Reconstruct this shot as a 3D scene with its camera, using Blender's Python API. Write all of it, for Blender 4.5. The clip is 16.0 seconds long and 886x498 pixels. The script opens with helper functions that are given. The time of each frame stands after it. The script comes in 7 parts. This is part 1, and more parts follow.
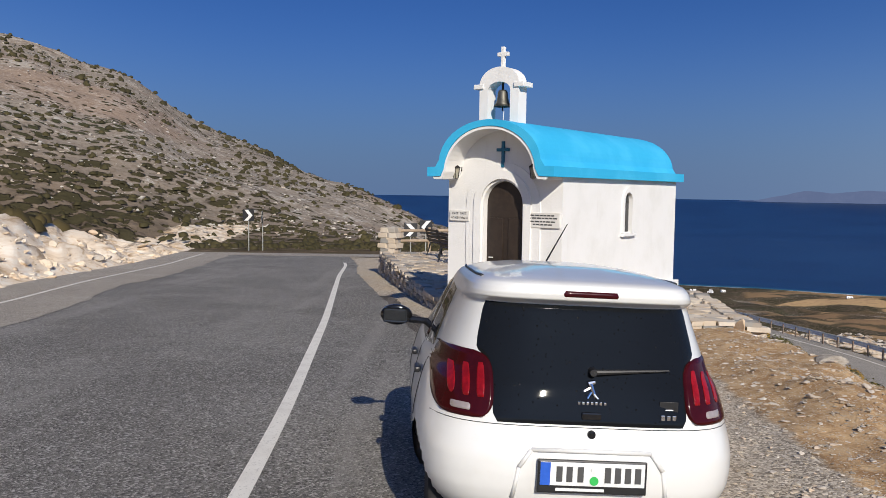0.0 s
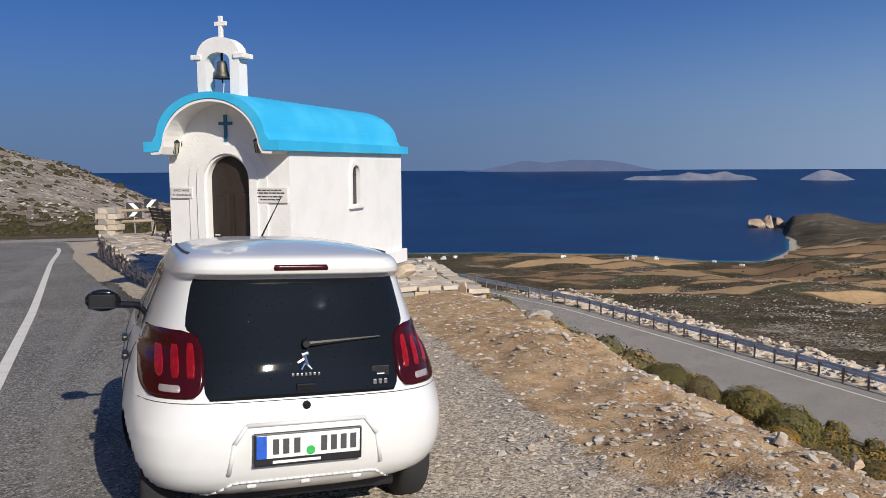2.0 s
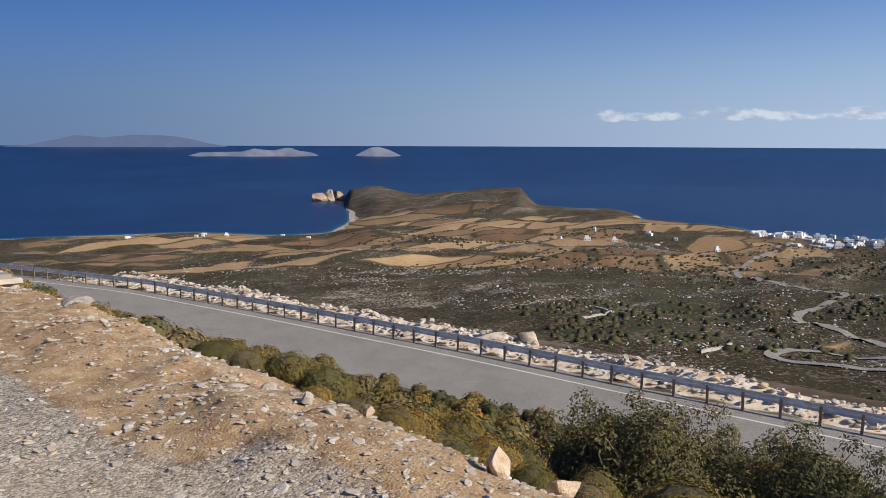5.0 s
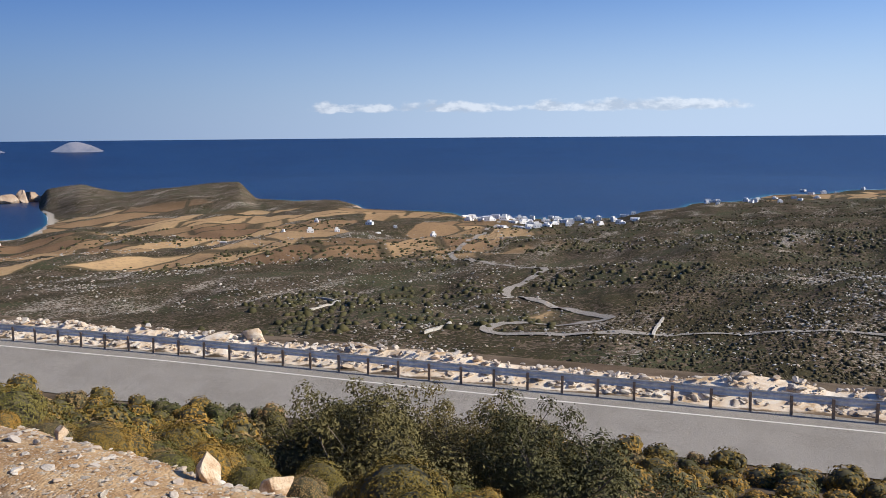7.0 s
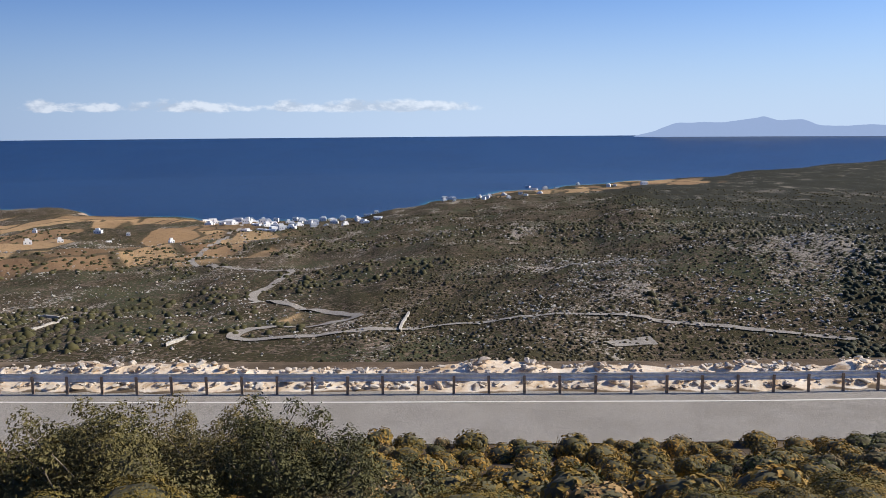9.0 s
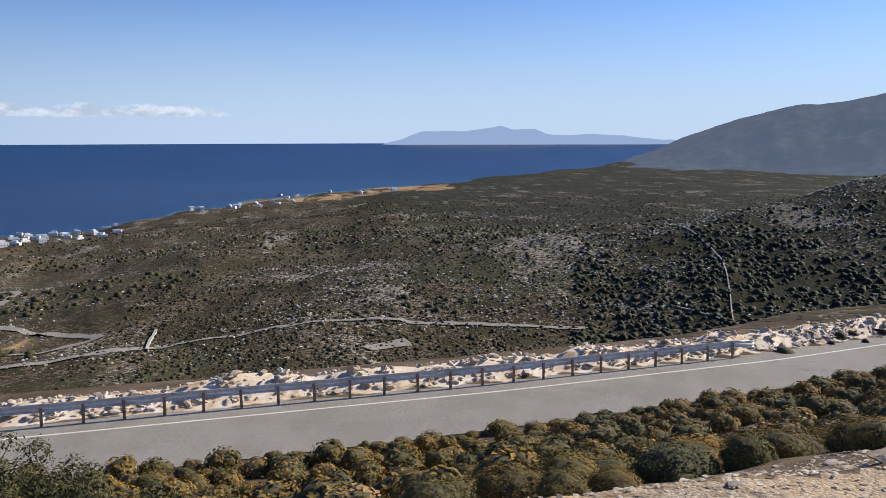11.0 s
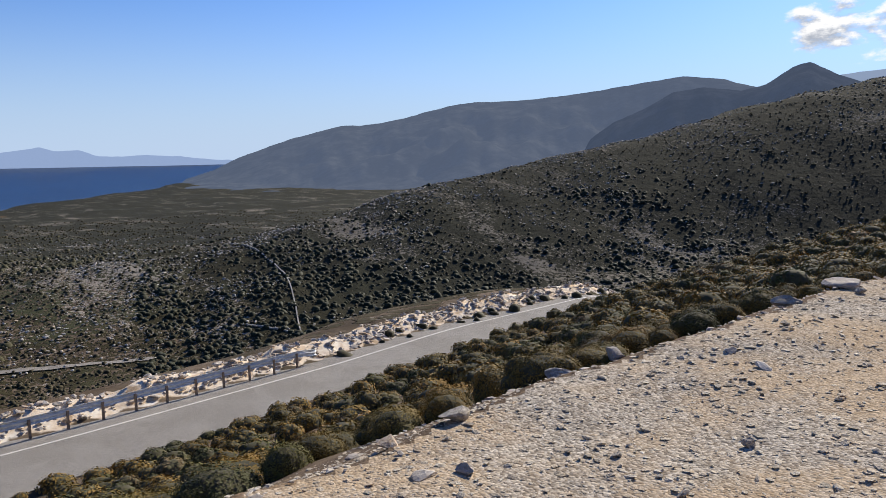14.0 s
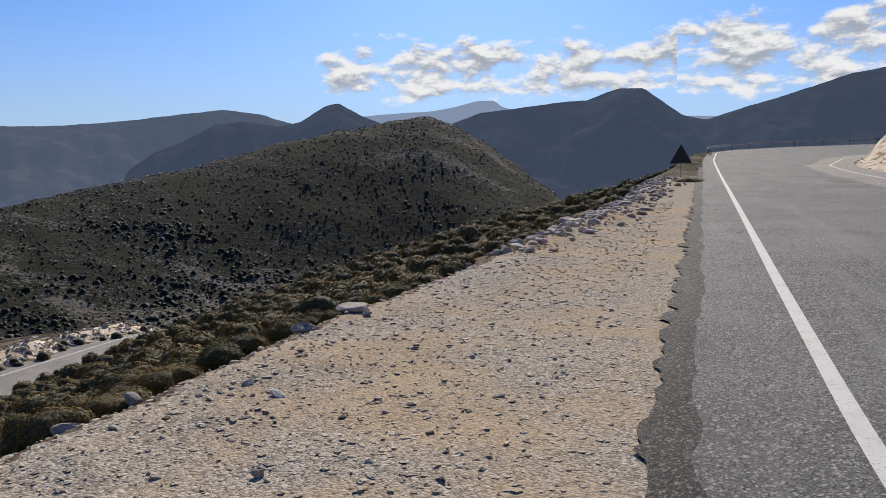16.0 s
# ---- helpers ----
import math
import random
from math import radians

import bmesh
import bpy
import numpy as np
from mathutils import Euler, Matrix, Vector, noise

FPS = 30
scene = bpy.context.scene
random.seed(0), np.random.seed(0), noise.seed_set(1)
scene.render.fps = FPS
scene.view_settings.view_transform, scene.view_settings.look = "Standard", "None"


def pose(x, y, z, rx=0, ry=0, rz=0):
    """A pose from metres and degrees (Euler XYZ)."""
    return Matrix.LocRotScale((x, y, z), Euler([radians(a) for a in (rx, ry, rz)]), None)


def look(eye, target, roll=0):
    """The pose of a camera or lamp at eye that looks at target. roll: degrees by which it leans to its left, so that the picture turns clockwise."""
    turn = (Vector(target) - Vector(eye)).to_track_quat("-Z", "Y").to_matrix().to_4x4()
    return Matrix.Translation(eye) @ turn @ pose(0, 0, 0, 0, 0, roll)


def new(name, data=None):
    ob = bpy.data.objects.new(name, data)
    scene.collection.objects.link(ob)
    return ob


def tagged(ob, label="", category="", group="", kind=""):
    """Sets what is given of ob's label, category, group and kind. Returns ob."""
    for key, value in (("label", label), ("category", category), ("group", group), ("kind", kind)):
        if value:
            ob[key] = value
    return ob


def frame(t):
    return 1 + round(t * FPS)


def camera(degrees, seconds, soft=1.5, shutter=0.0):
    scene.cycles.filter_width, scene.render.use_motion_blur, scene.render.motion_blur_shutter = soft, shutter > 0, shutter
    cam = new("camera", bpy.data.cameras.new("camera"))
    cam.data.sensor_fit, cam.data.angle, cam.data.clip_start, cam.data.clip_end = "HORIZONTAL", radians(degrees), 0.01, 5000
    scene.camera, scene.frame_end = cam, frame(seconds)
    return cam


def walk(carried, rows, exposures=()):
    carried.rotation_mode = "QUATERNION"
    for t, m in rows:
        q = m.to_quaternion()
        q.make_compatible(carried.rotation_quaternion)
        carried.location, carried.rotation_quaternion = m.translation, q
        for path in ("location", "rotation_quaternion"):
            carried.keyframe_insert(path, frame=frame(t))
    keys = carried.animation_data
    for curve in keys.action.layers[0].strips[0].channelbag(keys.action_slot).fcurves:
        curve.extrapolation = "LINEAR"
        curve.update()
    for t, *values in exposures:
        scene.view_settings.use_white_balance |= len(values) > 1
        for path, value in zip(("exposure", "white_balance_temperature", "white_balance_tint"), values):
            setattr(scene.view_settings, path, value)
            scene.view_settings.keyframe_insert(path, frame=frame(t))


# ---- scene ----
cam = camera(57.13, 16.0, soft=0.8)

# seconds, eye (x, y, z), heading clockwise from +y, pitch, lean, all in degrees
PATH = [
    (0.0, -0.006, 0.509, 0.022, 0.00, -4.13, -0.78),
    (0.5, 0.023, 0.499, 0.017, 4.03, -4.48, -0.72),
    (1.0, 0.064, 0.479, 0.014, 9.00, -4.77, -0.50),
    (1.5, 0.103, 0.462, 0.014, 13.95, -5.28, -0.01),
    (2.0, 0.146, 0.458, 0.018, 18.28, -5.88, 0.32),
    (2.5, 0.193, 0.440, 0.011, 23.14, -6.40, 0.85),
    (3.0, 0.257, 0.411, 0.015, 28.70, -6.53, 0.91),
    (3.5, 0.296, 0.382, 0.013, 33.90, -6.66, 0.06),
    (4.0, 0.333, 0.353, 0.012, 38.76, -6.79, -0.25),
    (4.2, 0.349, 0.339, 0.008, 40.69, -6.84, -0.07),
    (6.3, 0.467, 0.204, 0.021, 59.82, -8.56, -0.36),
    (6.5, 0.474, 0.192, 0.013, 61.80, -8.52, 0.01),
    (7.0, 0.485, 0.184, 0.016, 67.46, -8.17, 0.43),
    (7.5, 0.482, 0.180, 0.011, 71.96, -7.85, 0.99),
    (8.0, 0.470, 0.173, 0.009, 75.75, -7.75, 1.20),
    (8.5, 0.474, 0.132, 0.005, 81.32, -8.12, 0.74),
    (9.0, 0.478, 0.104, 0.001, 85.38, -8.24, 0.43),
    (9.2, 0.479, 0.091, 0.001, 86.75, -8.16, 0.43),
    (11.3, 0.447, -0.119, -0.023, 105.12, -7.78, 0.01),
    (11.5, 0.444, -0.131, -0.025, 106.60, -7.77, -0.07),
    (12.0, 0.431, -0.158, -0.030, 111.01, -7.78, 0.03),
    (12.5, 0.436, -0.211, -0.031, 117.12, -7.94, 0.04),
    (13.0, 0.412, -0.268, -0.034, 122.52, -7.73, -0.17),
    (13.5, 0.394, -0.319, -0.039, 127.18, -7.46, 0.29),
    (14.0, 0.363, -0.369, -0.023, 132.85, -6.67, 0.90),
    (14.5, 0.323, -0.410, -0.015, 140.83, -5.83, 0.44),
    (15.0, 0.281, -0.445, -0.005, 149.16, -5.38, -0.13),
    (15.5, 0.228, -0.487, -0.005, 157.70, -5.13, -0.19),
    (16.0, 0.175, -0.507, 0.004, 164.12, -4.75, 0.27),
]
EXPO = [(0.0, 0.05), (4.0, 0.05), (6.5, 0.35), (9.0, 0.38), (11.5, 0.34), (12.5, 0.36), (14.5, 0.2), (16.0, 0.0)]
walk(cam, [(t, pose(x, y, z, 90 + pitch, 0, -yaw) @ pose(0, 0, 0, 0, 0, -lean)) for t, x, y, z, yaw, pitch, lean in PATH], EXPO)

# ---------------------------------------------------------------- sun and sky
SUN_AZ, SUN_EL = 167.0, 31.0
sun_data = bpy.data.lights.new("sun", "SUN")
sun_data.energy, sun_data.angle, sun_data.color = 4.7, radians(0.53), (1.0, 0.92, 0.79)
sun = new("sun", sun_data)
sa, se = radians(SUN_AZ), radians(SUN_EL)
to_sun = Vector((math.sin(sa) * math.cos(se), math.cos(sa) * math.cos(se), math.sin(se)))
sun.matrix_world = look((0, 0, 60), Vector((0, 0, 60)) - to_sun)


class Nodes:
    """Short-hand for building node trees."""

    def __init__(self, tree):
        self.tree = tree
        tree.nodes.clear()

    def add(self, kind, inputs=None, **props):
        node = self.tree.nodes.new(kind)
        for key, value in props.items():
            setattr(node, key, value)
        for key, value in (inputs or {}).items():
            sock = node.inputs[key]
            if isinstance(value, bpy.types.NodeSocket):
                self.tree.links.new(value, sock)
            else:
                sock.default_value = value
        return node

    def math(self, op, a, b=0.0, c=None, clamp=False):
        ins = {0: a, 1: b}
        if c is not None:
            ins[2] = c
        return self.add("ShaderNodeMath", ins, operation=op, use_clamp=clamp).outputs[0]

    def mix(self, fac, a, b, blend="MIX"):
        return self.add("ShaderNodeMix", {0: fac, 6: a, 7: b}, data_type="RGBA", blend_type=blend).outputs[2]

    def noise(self, vec, scale, detail=4.0, rough=0.55, dist=0.0):
        return self.add("ShaderNodeTexNoise", {"Vector": vec, "Scale": scale, "Detail": detail, "Roughness": rough, "Distortion": dist}).outputs[0]

    def ramp(self, fac, lo, hi, a=0.0, b=1.0):
        return self.add("ShaderNodeMapRange", {0: fac, 1: lo, 2: hi, 3: a, 4: b}, interpolation_type="SMOOTHSTEP").outputs[0]


def rgb(r, g, b):
    return (r, g, b, 1.0)


world = bpy.data.worlds.new("sky")
scene.world = world
world.use_nodes = True
n = Nodes(world.node_tree)
sky = n.add("ShaderNodeTexSky", sky_type="NISHITA", sun_disc=False, sun_elevation=se, sun_rotation=sa, altitude=300.0, air_density=1.0, dust_density=0.6, ozone_density=2.5)
direction = n.add("ShaderNodeTexCoord").outputs["Generated"]
split = n.add("ShaderNodeSeparateXYZ", {0: direction})
dx, dy, dz = split.outputs
# low cumulus banks over the sea and over the mountains
bearing = n.math("MULTIPLY", n.math("ARCTAN2", dx, dy), 57.29578)
height = n.math("MULTIPLY", n.math("ARCSINE", dz), 57.29578)
flat = n.add("ShaderNodeCombineXYZ", {0: n.math("MULTIPLY", bearing, 0.48), 1: n.math("MULTIPLY", height, 1.0), 2: 0.0}).outputs[0]
puff = n.noise(flat, 0.62, 9.0, 0.6, 0.15)
above = n.add("ShaderNodeVectorMath", {0: flat, 1: (0.0, 0.45, 0.0)}, operation="ADD").outputs[0]
puff_up = n.noise(above, 0.62, 9.0, 0.6, 0.15)


def cloud_band(b0, b1, h0, h1, soft_b, soft_h, cut):
    """Cover of a bank of clouds between two bearings and two heights."""
    side = n.math("MULTIPLY", n.ramp(bearing, b0, b0 + soft_b), n.ramp(bearing, b1, b1 - soft_b))
    rise = n.math("MULTIPLY", n.ramp(height, h0, h0 + soft_h * 0.5), n.ramp(height, h1, h1 - soft_h))
    mask = n.math("MULTIPLY", side, rise)
    return n.ramp(n.math("ADD", puff, n.math("MULTIPLY", mask, 0.5)), cut, cut + 0.16)


sea_bank = cloud_band(54.0, 92.0, 0.9, 3.0, 6.0, 1.4, 0.84)
hill_bank = cloud_band(151.0, 200.0, 4.0, 13.0, 7.0, 5.0, 0.87)
hill_bank2 = cloud_band(-188.0, -150.0, 4.0, 14.0, 1.0, 5.0, 0.87)
sunward = n.ramp(n.math("ABSOLUTE", bearing), 10.0, 95.0)
tint = n.mix(sunward, rgb(0.16, 0.32, 0.66), rgb(0.49, 0.76, 1.24))
haze = n.mix(sunward, rgb(1.35, 2.15, 3.9), rgb(5.2, 6.5, 8.6))
low = n.math("POWER", n.ramp(height, 17.0, -1.0), 2.0)
sky_col = n.mix(1.0, sky.outputs[0], tint, "MULTIPLY")
sky_col = n.mix(n.math("MULTIPLY", low, 0.92), sky_col, haze)
cover = n.math("MAXIMUM", n.math("MULTIPLY", sea_bank, 0.42), n.math("MAXIMUM", hill_bank, hill_bank2))
shade = n.ramp(n.math("SUBTRACT", puff, puff_up), -0.10, 0.09)
cloud_col = n.mix(shade, rgb(4.4, 4.8, 5.6), rgb(10.0, 10.0, 10.1))
sky_col = n.mix(cover, sky_col, cloud_col)
back = n.add("ShaderNodeBackground", {"Color": sky_col, "Strength": 0.085})
n.add("ShaderNodeOutputWorld", {"Surface": back.outputs[0]})

# ---------------------------------------------------------------- materials


def material(name, build):
    mat = bpy.data.materials.new(name)
    mat.use_nodes = True
    k = Nodes(mat.node_tree)
    shader = build(k)
    k.add("ShaderNodeOutputMaterial", {"Surface": shader})
    return mat


def principled(k, color, rough, metal=0.0, normal=None, **extra):
    ins = {"Base Color": color, "Roughness": rough, "Metallic": metal}
    if normal is not None:
        ins["Normal"] = normal
    for key, value in extra.items():
        ins[key.replace("_", " ")] = value
    return k.add("ShaderNodeBsdfPrincipled", ins).outputs[0]


def bump(k, height, strength, distance):
    return k.add("ShaderNodeBump", {"Height": height, "Strength": strength, "Distance": distance}).outputs[0]


def position(k):
    return k.add("ShaderNodeNewGeometry").outputs["Position"]


def obj_coord(k):
    return k.add("ShaderNodeTexCoord").outputs["Object"]


def simple(name, color, rough, metal=0.0, grain=30.0, vary=0.15, relief=0.0, dirt=0.0, **extra):
    """Paint, plastic or metal with faint variation at two scales."""

    def build(k):
        p = obj_coord(k)
        v = k.math("ADD", k.math("MULTIPLY", k.noise(p, grain, 4), 0.5), k.math("MULTIPLY", k.noise(p, grain * 0.12, 3), 0.5))
        lo = rgb(*[c * (1 - vary) for c in color])
        hi = rgb(*[min(1.0, c * (1 + vary)) for c in color])
        col = k.mix(k.ramp(v, 0.3, 0.7), lo, hi)
        if dirt:
            d = k.ramp(k.noise(p, grain * 0.3, 6, 0.65), 0.52, 0.72, 0.0, dirt)
            col = k.mix(d, col, rgb(0.28, 0.22, 0.15))
        r = k.ramp(v, 0.2, 0.8, max(0.02, rough * 0.85), min(1.0, rough * 1.15))
        nrm = bump(k, k.noise(p, grain * 2.0, 3), relief, 0.01) if relief else None
        return principled(k, col, r, metal, nrm, **extra)

    return material(name, build)


def rock_material(name, dark, mid, light, scale=3.0, relief=0.6, each=True, dull=0.0):
    def build(k):
        p = obj_coord(k)
        a = k.noise(p, scale, 8, 0.62, 0.3)
        b = k.noise(p, scale * 7, 5, 0.6)
        col = k.mix(k.ramp(a, 0.32, 0.5), rgb(*dark), rgb(*mid))
        col = k.mix(k.ramp(a, 0.5, 0.68), col, rgb(*light))
        col = k.mix(k.ramp(b, 0.4, 0.75, 0.0, 0.35), col, rgb(*dark))
        if each:
            rnd = k.add("ShaderNodeNewGeometry").outputs["Random Per Island"]
            col = k.mix(k.math("MULTIPLY", rnd, 0.45), col, rgb(*[c * 0.62 for c in mid]))
            rnd2 = k.math("FRACT", k.math("MULTIPLY", rnd, 17.3))
            col = k.mix(k.ramp(rnd2, 0.6, 1.0, 0.0, 0.5), col, rgb(0.52, 0.36, 0.22))
            rnd3 = k.math("FRACT", k.math("MULTIPLY", rnd, 71.9))
            col = k.mix(k.ramp(rnd3, 0.62, 0.72, 0.0, dull), col, rgb(0.15, 0.125, 0.10))
        nrm = bump(k, k.math("ADD", a, k.math("MULTIPLY", b, 0.4)), relief, 0.05)
        return principled(k, col, 0.9, 0.0, nrm)

    return material(name, build)


def foliage(name, a, b, c):
    def build(k):
        geo = k.add("ShaderNodeNewGeometry")
        info = k.add("ShaderNodeObjectInfo")
        p = geo.outputs["Position"]
        col = k.mix(geo.outputs["Random Per Island"], rgb(*a), rgb(*b))
        col = k.mix(k.ramp(k.noise(p, 1.3, 3), 0.42, 0.62, 0.0, 0.7), col, rgb(*c))
        tint = k.mix(info.outputs["Random"], rgb(0.80, 0.82, 0.64), rgb(1.35, 1.12, 0.78))
        col = k.mix(1.0, col, tint, "MULTIPLY")
        own = k.add("ShaderNodeAttribute", attribute_name="bush").outputs["Fac"]
        bush = k.math("FRACT", k.math("ADD", k.math("MULTIPLY", info.outputs["Random"], 7.3), own))
        col = k.mix(1.0, col, k.mix(bush, rgb(0.68, 0.70, 0.58), rgb(1.5, 1.28, 0.95)), "MULTIPLY")
        return principled(k, col, 0.75, Specular_IOR_Level=0.25)

    return material(name, build)


def asphalt_mat(name, base, patch, wear):
    def build(k):
        p = position(k)
        fine = k.noise(p, 130.0, 2, 0.7)
        mid = k.noise(p, 9.0, 6, 0.65)
        big = k.noise(p, 0.45, 5, 0.6, 0.6)
        vor = k.add("ShaderNodeTexVoronoi", {"Vector": p, "Scale": 62.0})
        col = k.mix(k.ramp(big, 0.4, 0.62), rgb(*base), rgb(*patch))
        col = k.mix(k.ramp(fine, 0.5, 0.68, 0.0, 0.75), col, rgb(*wear))
        col = k.mix(k.ramp(vor.outputs["Color"], 0.6, 0.9, 0.0, 0.75), col, rgb(*[w * 1.35 for w in wear]))
        col = k.mix(k.ramp(vor.outputs["Color"], 0.34, 0.16, 0.0, 0.75), col, rgb(base[0] * 0.35, base[1] * 0.35, base[2] * 0.35))
        col = k.mix(k.ramp(mid, 0.55, 0.8, 0.0, 0.45), col, rgb(base[0] * 0.5, base[1] * 0.5, base[2] * 0.5))
        long = k.add("ShaderNodeMapping", {0: p, 3: (1.1, 0.05, 1.0)}).outputs[0]
        col = k.mix(k.ramp(k.noise(long, 1.2, 4, 0.6, 0.3), 0.52, 0.68, 0.0, 0.4), col, rgb(*[w * 0.8 for w in wear]))
        nrm = bump(k, k.math("ADD", vor.outputs["Distance"], fine), 0.6, 0.012)
        return principled(k, col, k.ramp(mid, 0.2, 0.9, 0.8, 0.95), 0.0, nrm, Specular_IOR_Level=0.2)

    return material(name, build)


def ground_build(k):
    """Hill country: gravel, spoil, scrub, bare rock, ploughed fields and sand by land use."""
    geo = k.add("ShaderNodeNewGeometry")
    p = geo.outputs["Position"]

    def use(name):
        return k.add("ShaderNodeAttribute", attribute_name=name).outputs["Fac"]

    far = k.ramp(k.add("ShaderNodeVectorMath", {0: p}, operation="LENGTH").outputs["Value"], 26.0, 70.0)
    # scrub: soil, pale rock and dark cushions
    s1 = k.noise(p, 0.035, 6, 0.62, 0.4)
    s2 = k.noise(p, 0.22, 6, 0.66)
    s3 = k.noise(p, 1.6, 5, 0.65)
    soil = k.mix(k.ramp(s2, 0.35, 0.65), rgb(0.085, 0.064, 0.044), rgb(0.20, 0.15, 0.105))
    soil = k.mix(k.ramp(s1, 0.5, 0.68, 0.0, 0.6), soil, rgb(0.19, 0.125, 0.08))
    soil = k.mix(k.math("MULTIPLY", use("rocky"), k.ramp(s3, 0.3, 0.6, 0.35, 0.85)), soil, rgb(0.32, 0.275, 0.225))
    grey = k.mix(s3, rgb(0.26, 0.235, 0.20), rgb(0.52, 0.48, 0.42))
    rocky = use("rocky")
    rock_mask = k.ramp(k.math("ADD", k.math("ADD", k.math("MULTIPLY", s2, 0.5), k.math("MULTIPLY", s3, 0.35)), k.math("MULTIPLY", rocky, 0.12)), 0.55, 0.63)
    scrub = k.mix(rock_mask, soil, grey)
    red = k.ramp(k.noise(p, 0.02, 4, 0.6), 0.52, 0.64, 0.0, 0.32)
    scrub = k.mix(k.math("MULTIPLY", red, rocky), scrub, rgb(0.33, 0.20, 0.13))
    cell = k.add("ShaderNodeTexVoronoi", {"Vector": p, "Scale": 0.62, "Randomness": 1.0})
    tone = k.math("ADD", cell.outputs["Distance"], k.math("MULTIPLY", k.math("SUBTRACT", s3, 0.5), 0.55))
    leaf_amount = k.ramp(s1, 0.35, 0.65, 0.42, 0.74)
    leaf_amount = k.math("SUBTRACT", leaf_amount, k.math("MULTIPLY", rocky, 0.34))
    # thicker scrub up the southern valley; its mask also paints in the hill's shade
    shade_scrub = k.ramp(k.add("ShaderNodeSeparateXYZ", {0: p}).outputs[1], -100.0, -230.0, 0.0, 1.0)
    leaf_amount = k.math("ADD", leaf_amount, k.math("MULTIPLY", shade_scrub, 0.78))
    leaf_mask = k.math("MULTIPLY", k.ramp(k.math("SUBTRACT", leaf_amount, tone), -0.06, 0.06), far)
    leaf = k.mix(k.noise(p, 0.35, 3), rgb(0.036, 0.032, 0.017), rgb(0.080, 0.068, 0.036))
    leaf = k.mix(k.ramp(k.noise(p, 0.012, 4, 0.6), 0.48, 0.6, 0.0, 0.75), leaf, rgb(0.075, 0.080, 0.042))
    # leaf colour darkened southward, standing for the shaded north-facing slope
    leaf = k.mix(shade_scrub, leaf, k.mix(s2, rgb(0.024, 0.025, 0.017), rgb(0.056, 0.054, 0.038)))
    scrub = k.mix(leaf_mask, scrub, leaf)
    # ribs of bare pale limestone and broken stones
    rib = k.noise(k.add("ShaderNodeMapping", {0: p, 2: (0, 0, 0.5), 3: (0.55, 1.5, 1.0)}).outputs[0], 0.016, 5, 0.62, 0.6)
    chip = k.noise(p, 0.55, 4, 0.7)
    speck = k.math("MULTIPLY", k.ramp(k.math("ADD", chip, k.math("MULTIPLY", k.math("SUBTRACT", rib, 0.5), 1.1)), 0.63, 0.68), far)
    scrub = k.mix(k.math("MULTIPLY", speck, k.math("SUBTRACT", 0.85, k.math("MULTIPLY", shade_scrub, 0.4))), scrub, k.mix(s3, rgb(0.32, 0.265, 0.205), rgb(0.54, 0.48, 0.40)))
    # fields
    fld = use("field")
    fcell = k.add("ShaderNodeTexVoronoi", {"Vector": k.add("ShaderNodeMapping", {0: p, 2: (0, 0, 0.6), 3: (0.6, 1.6, 0.0)}).outputs[0], "Scale": 0.011, "Randomness": 0.9})
    fcol = k.mix(k.add("ShaderNodeSeparateColor", {0: fcell.outputs["Color"]}).outputs[0], rgb(0.24, 0.145, 0.08), rgb(0.60, 0.40, 0.205))
    fcol = k.mix(k.ramp(s2, 0.45, 0.7, 0.0, 0.4), fcol, rgb(0.16, 0.11, 0.07))
    hedge = k.add("ShaderNodeTexVoronoi", {"Vector": k.add("ShaderNodeMapping", {0: p, 2: (0, 0, 0.6), 3: (0.6, 1.6, 0.0)}).outputs[0], "Scale": 0.011, "Randomness": 0.9}, feature="DISTANCE_TO_EDGE").outputs["Distance"]
    fcol = k.mix(k.ramp(k.math("ADD", hedge, k.math("MULTIPLY", s2, 0.08)), 0.10, 0.06, 0.0, 0.85), fcol, rgb(0.075, 0.065, 0.04))
    pick = k.add("ShaderNodeSeparateColor", {0: fcell.outputs["Color"]}).outputs[1]
    fmask = k.ramp(k.math("ADD", k.math("MULTIPLY", fld, 0.72), k.math("MULTIPLY", k.math("SUBTRACT", pick, 0.5), 0.9)), 0.42, 0.5)
    col = k.mix(k.math("MULTIPLY", fmask, fld), scrub, fcol)
    # layby gravel and spoil
    g1 = k.noise(p, 5.0, 7, 0.68)
    g2 = k.noise(p, 60.0, 3, 0.6)
    gv = k.add("ShaderNodeTexVoronoi", {"Vector": p, "Scale": 55.0})
    gv2 = k.add("ShaderNodeTexVoronoi", {"Vector": p, "Scale": 16.0})
    pebble = k.add("ShaderNodeSeparateColor", {0: gv.outputs["Color"]}).outputs[0]
    grav = k.mix(k.ramp(pebble, 0.0, 1.0), rgb(0.22, 0.185, 0.145), rgb(0.56, 0.485, 0.385))
    south = k.ramp(k.add("ShaderNodeSeparateXYZ", {0: p}).outputs[1], 3.5, -2.5, 0.25, 0.85)
    grav = k.mix(k.ramp(k.math("FRACT", k.math("MULTIPLY", pebble, 9.0)), 0.80, 0.9), grav, rgb(0.68, 0.60, 0.49))
    grav = k.mix(k.math("MULTIPLY", k.ramp(k.noise(p, 0.6, 5, 0.65), 0.40, 0.62), south), grav, k.mix(pebble, rgb(0.42, 0.30, 0.18), rgb(0.64, 0.48, 0.31)))
    grav = k.mix(k.ramp(g2, 0.5, 0.8, 0.0, 0.5), grav, rgb(0.085, 0.07, 0.055))
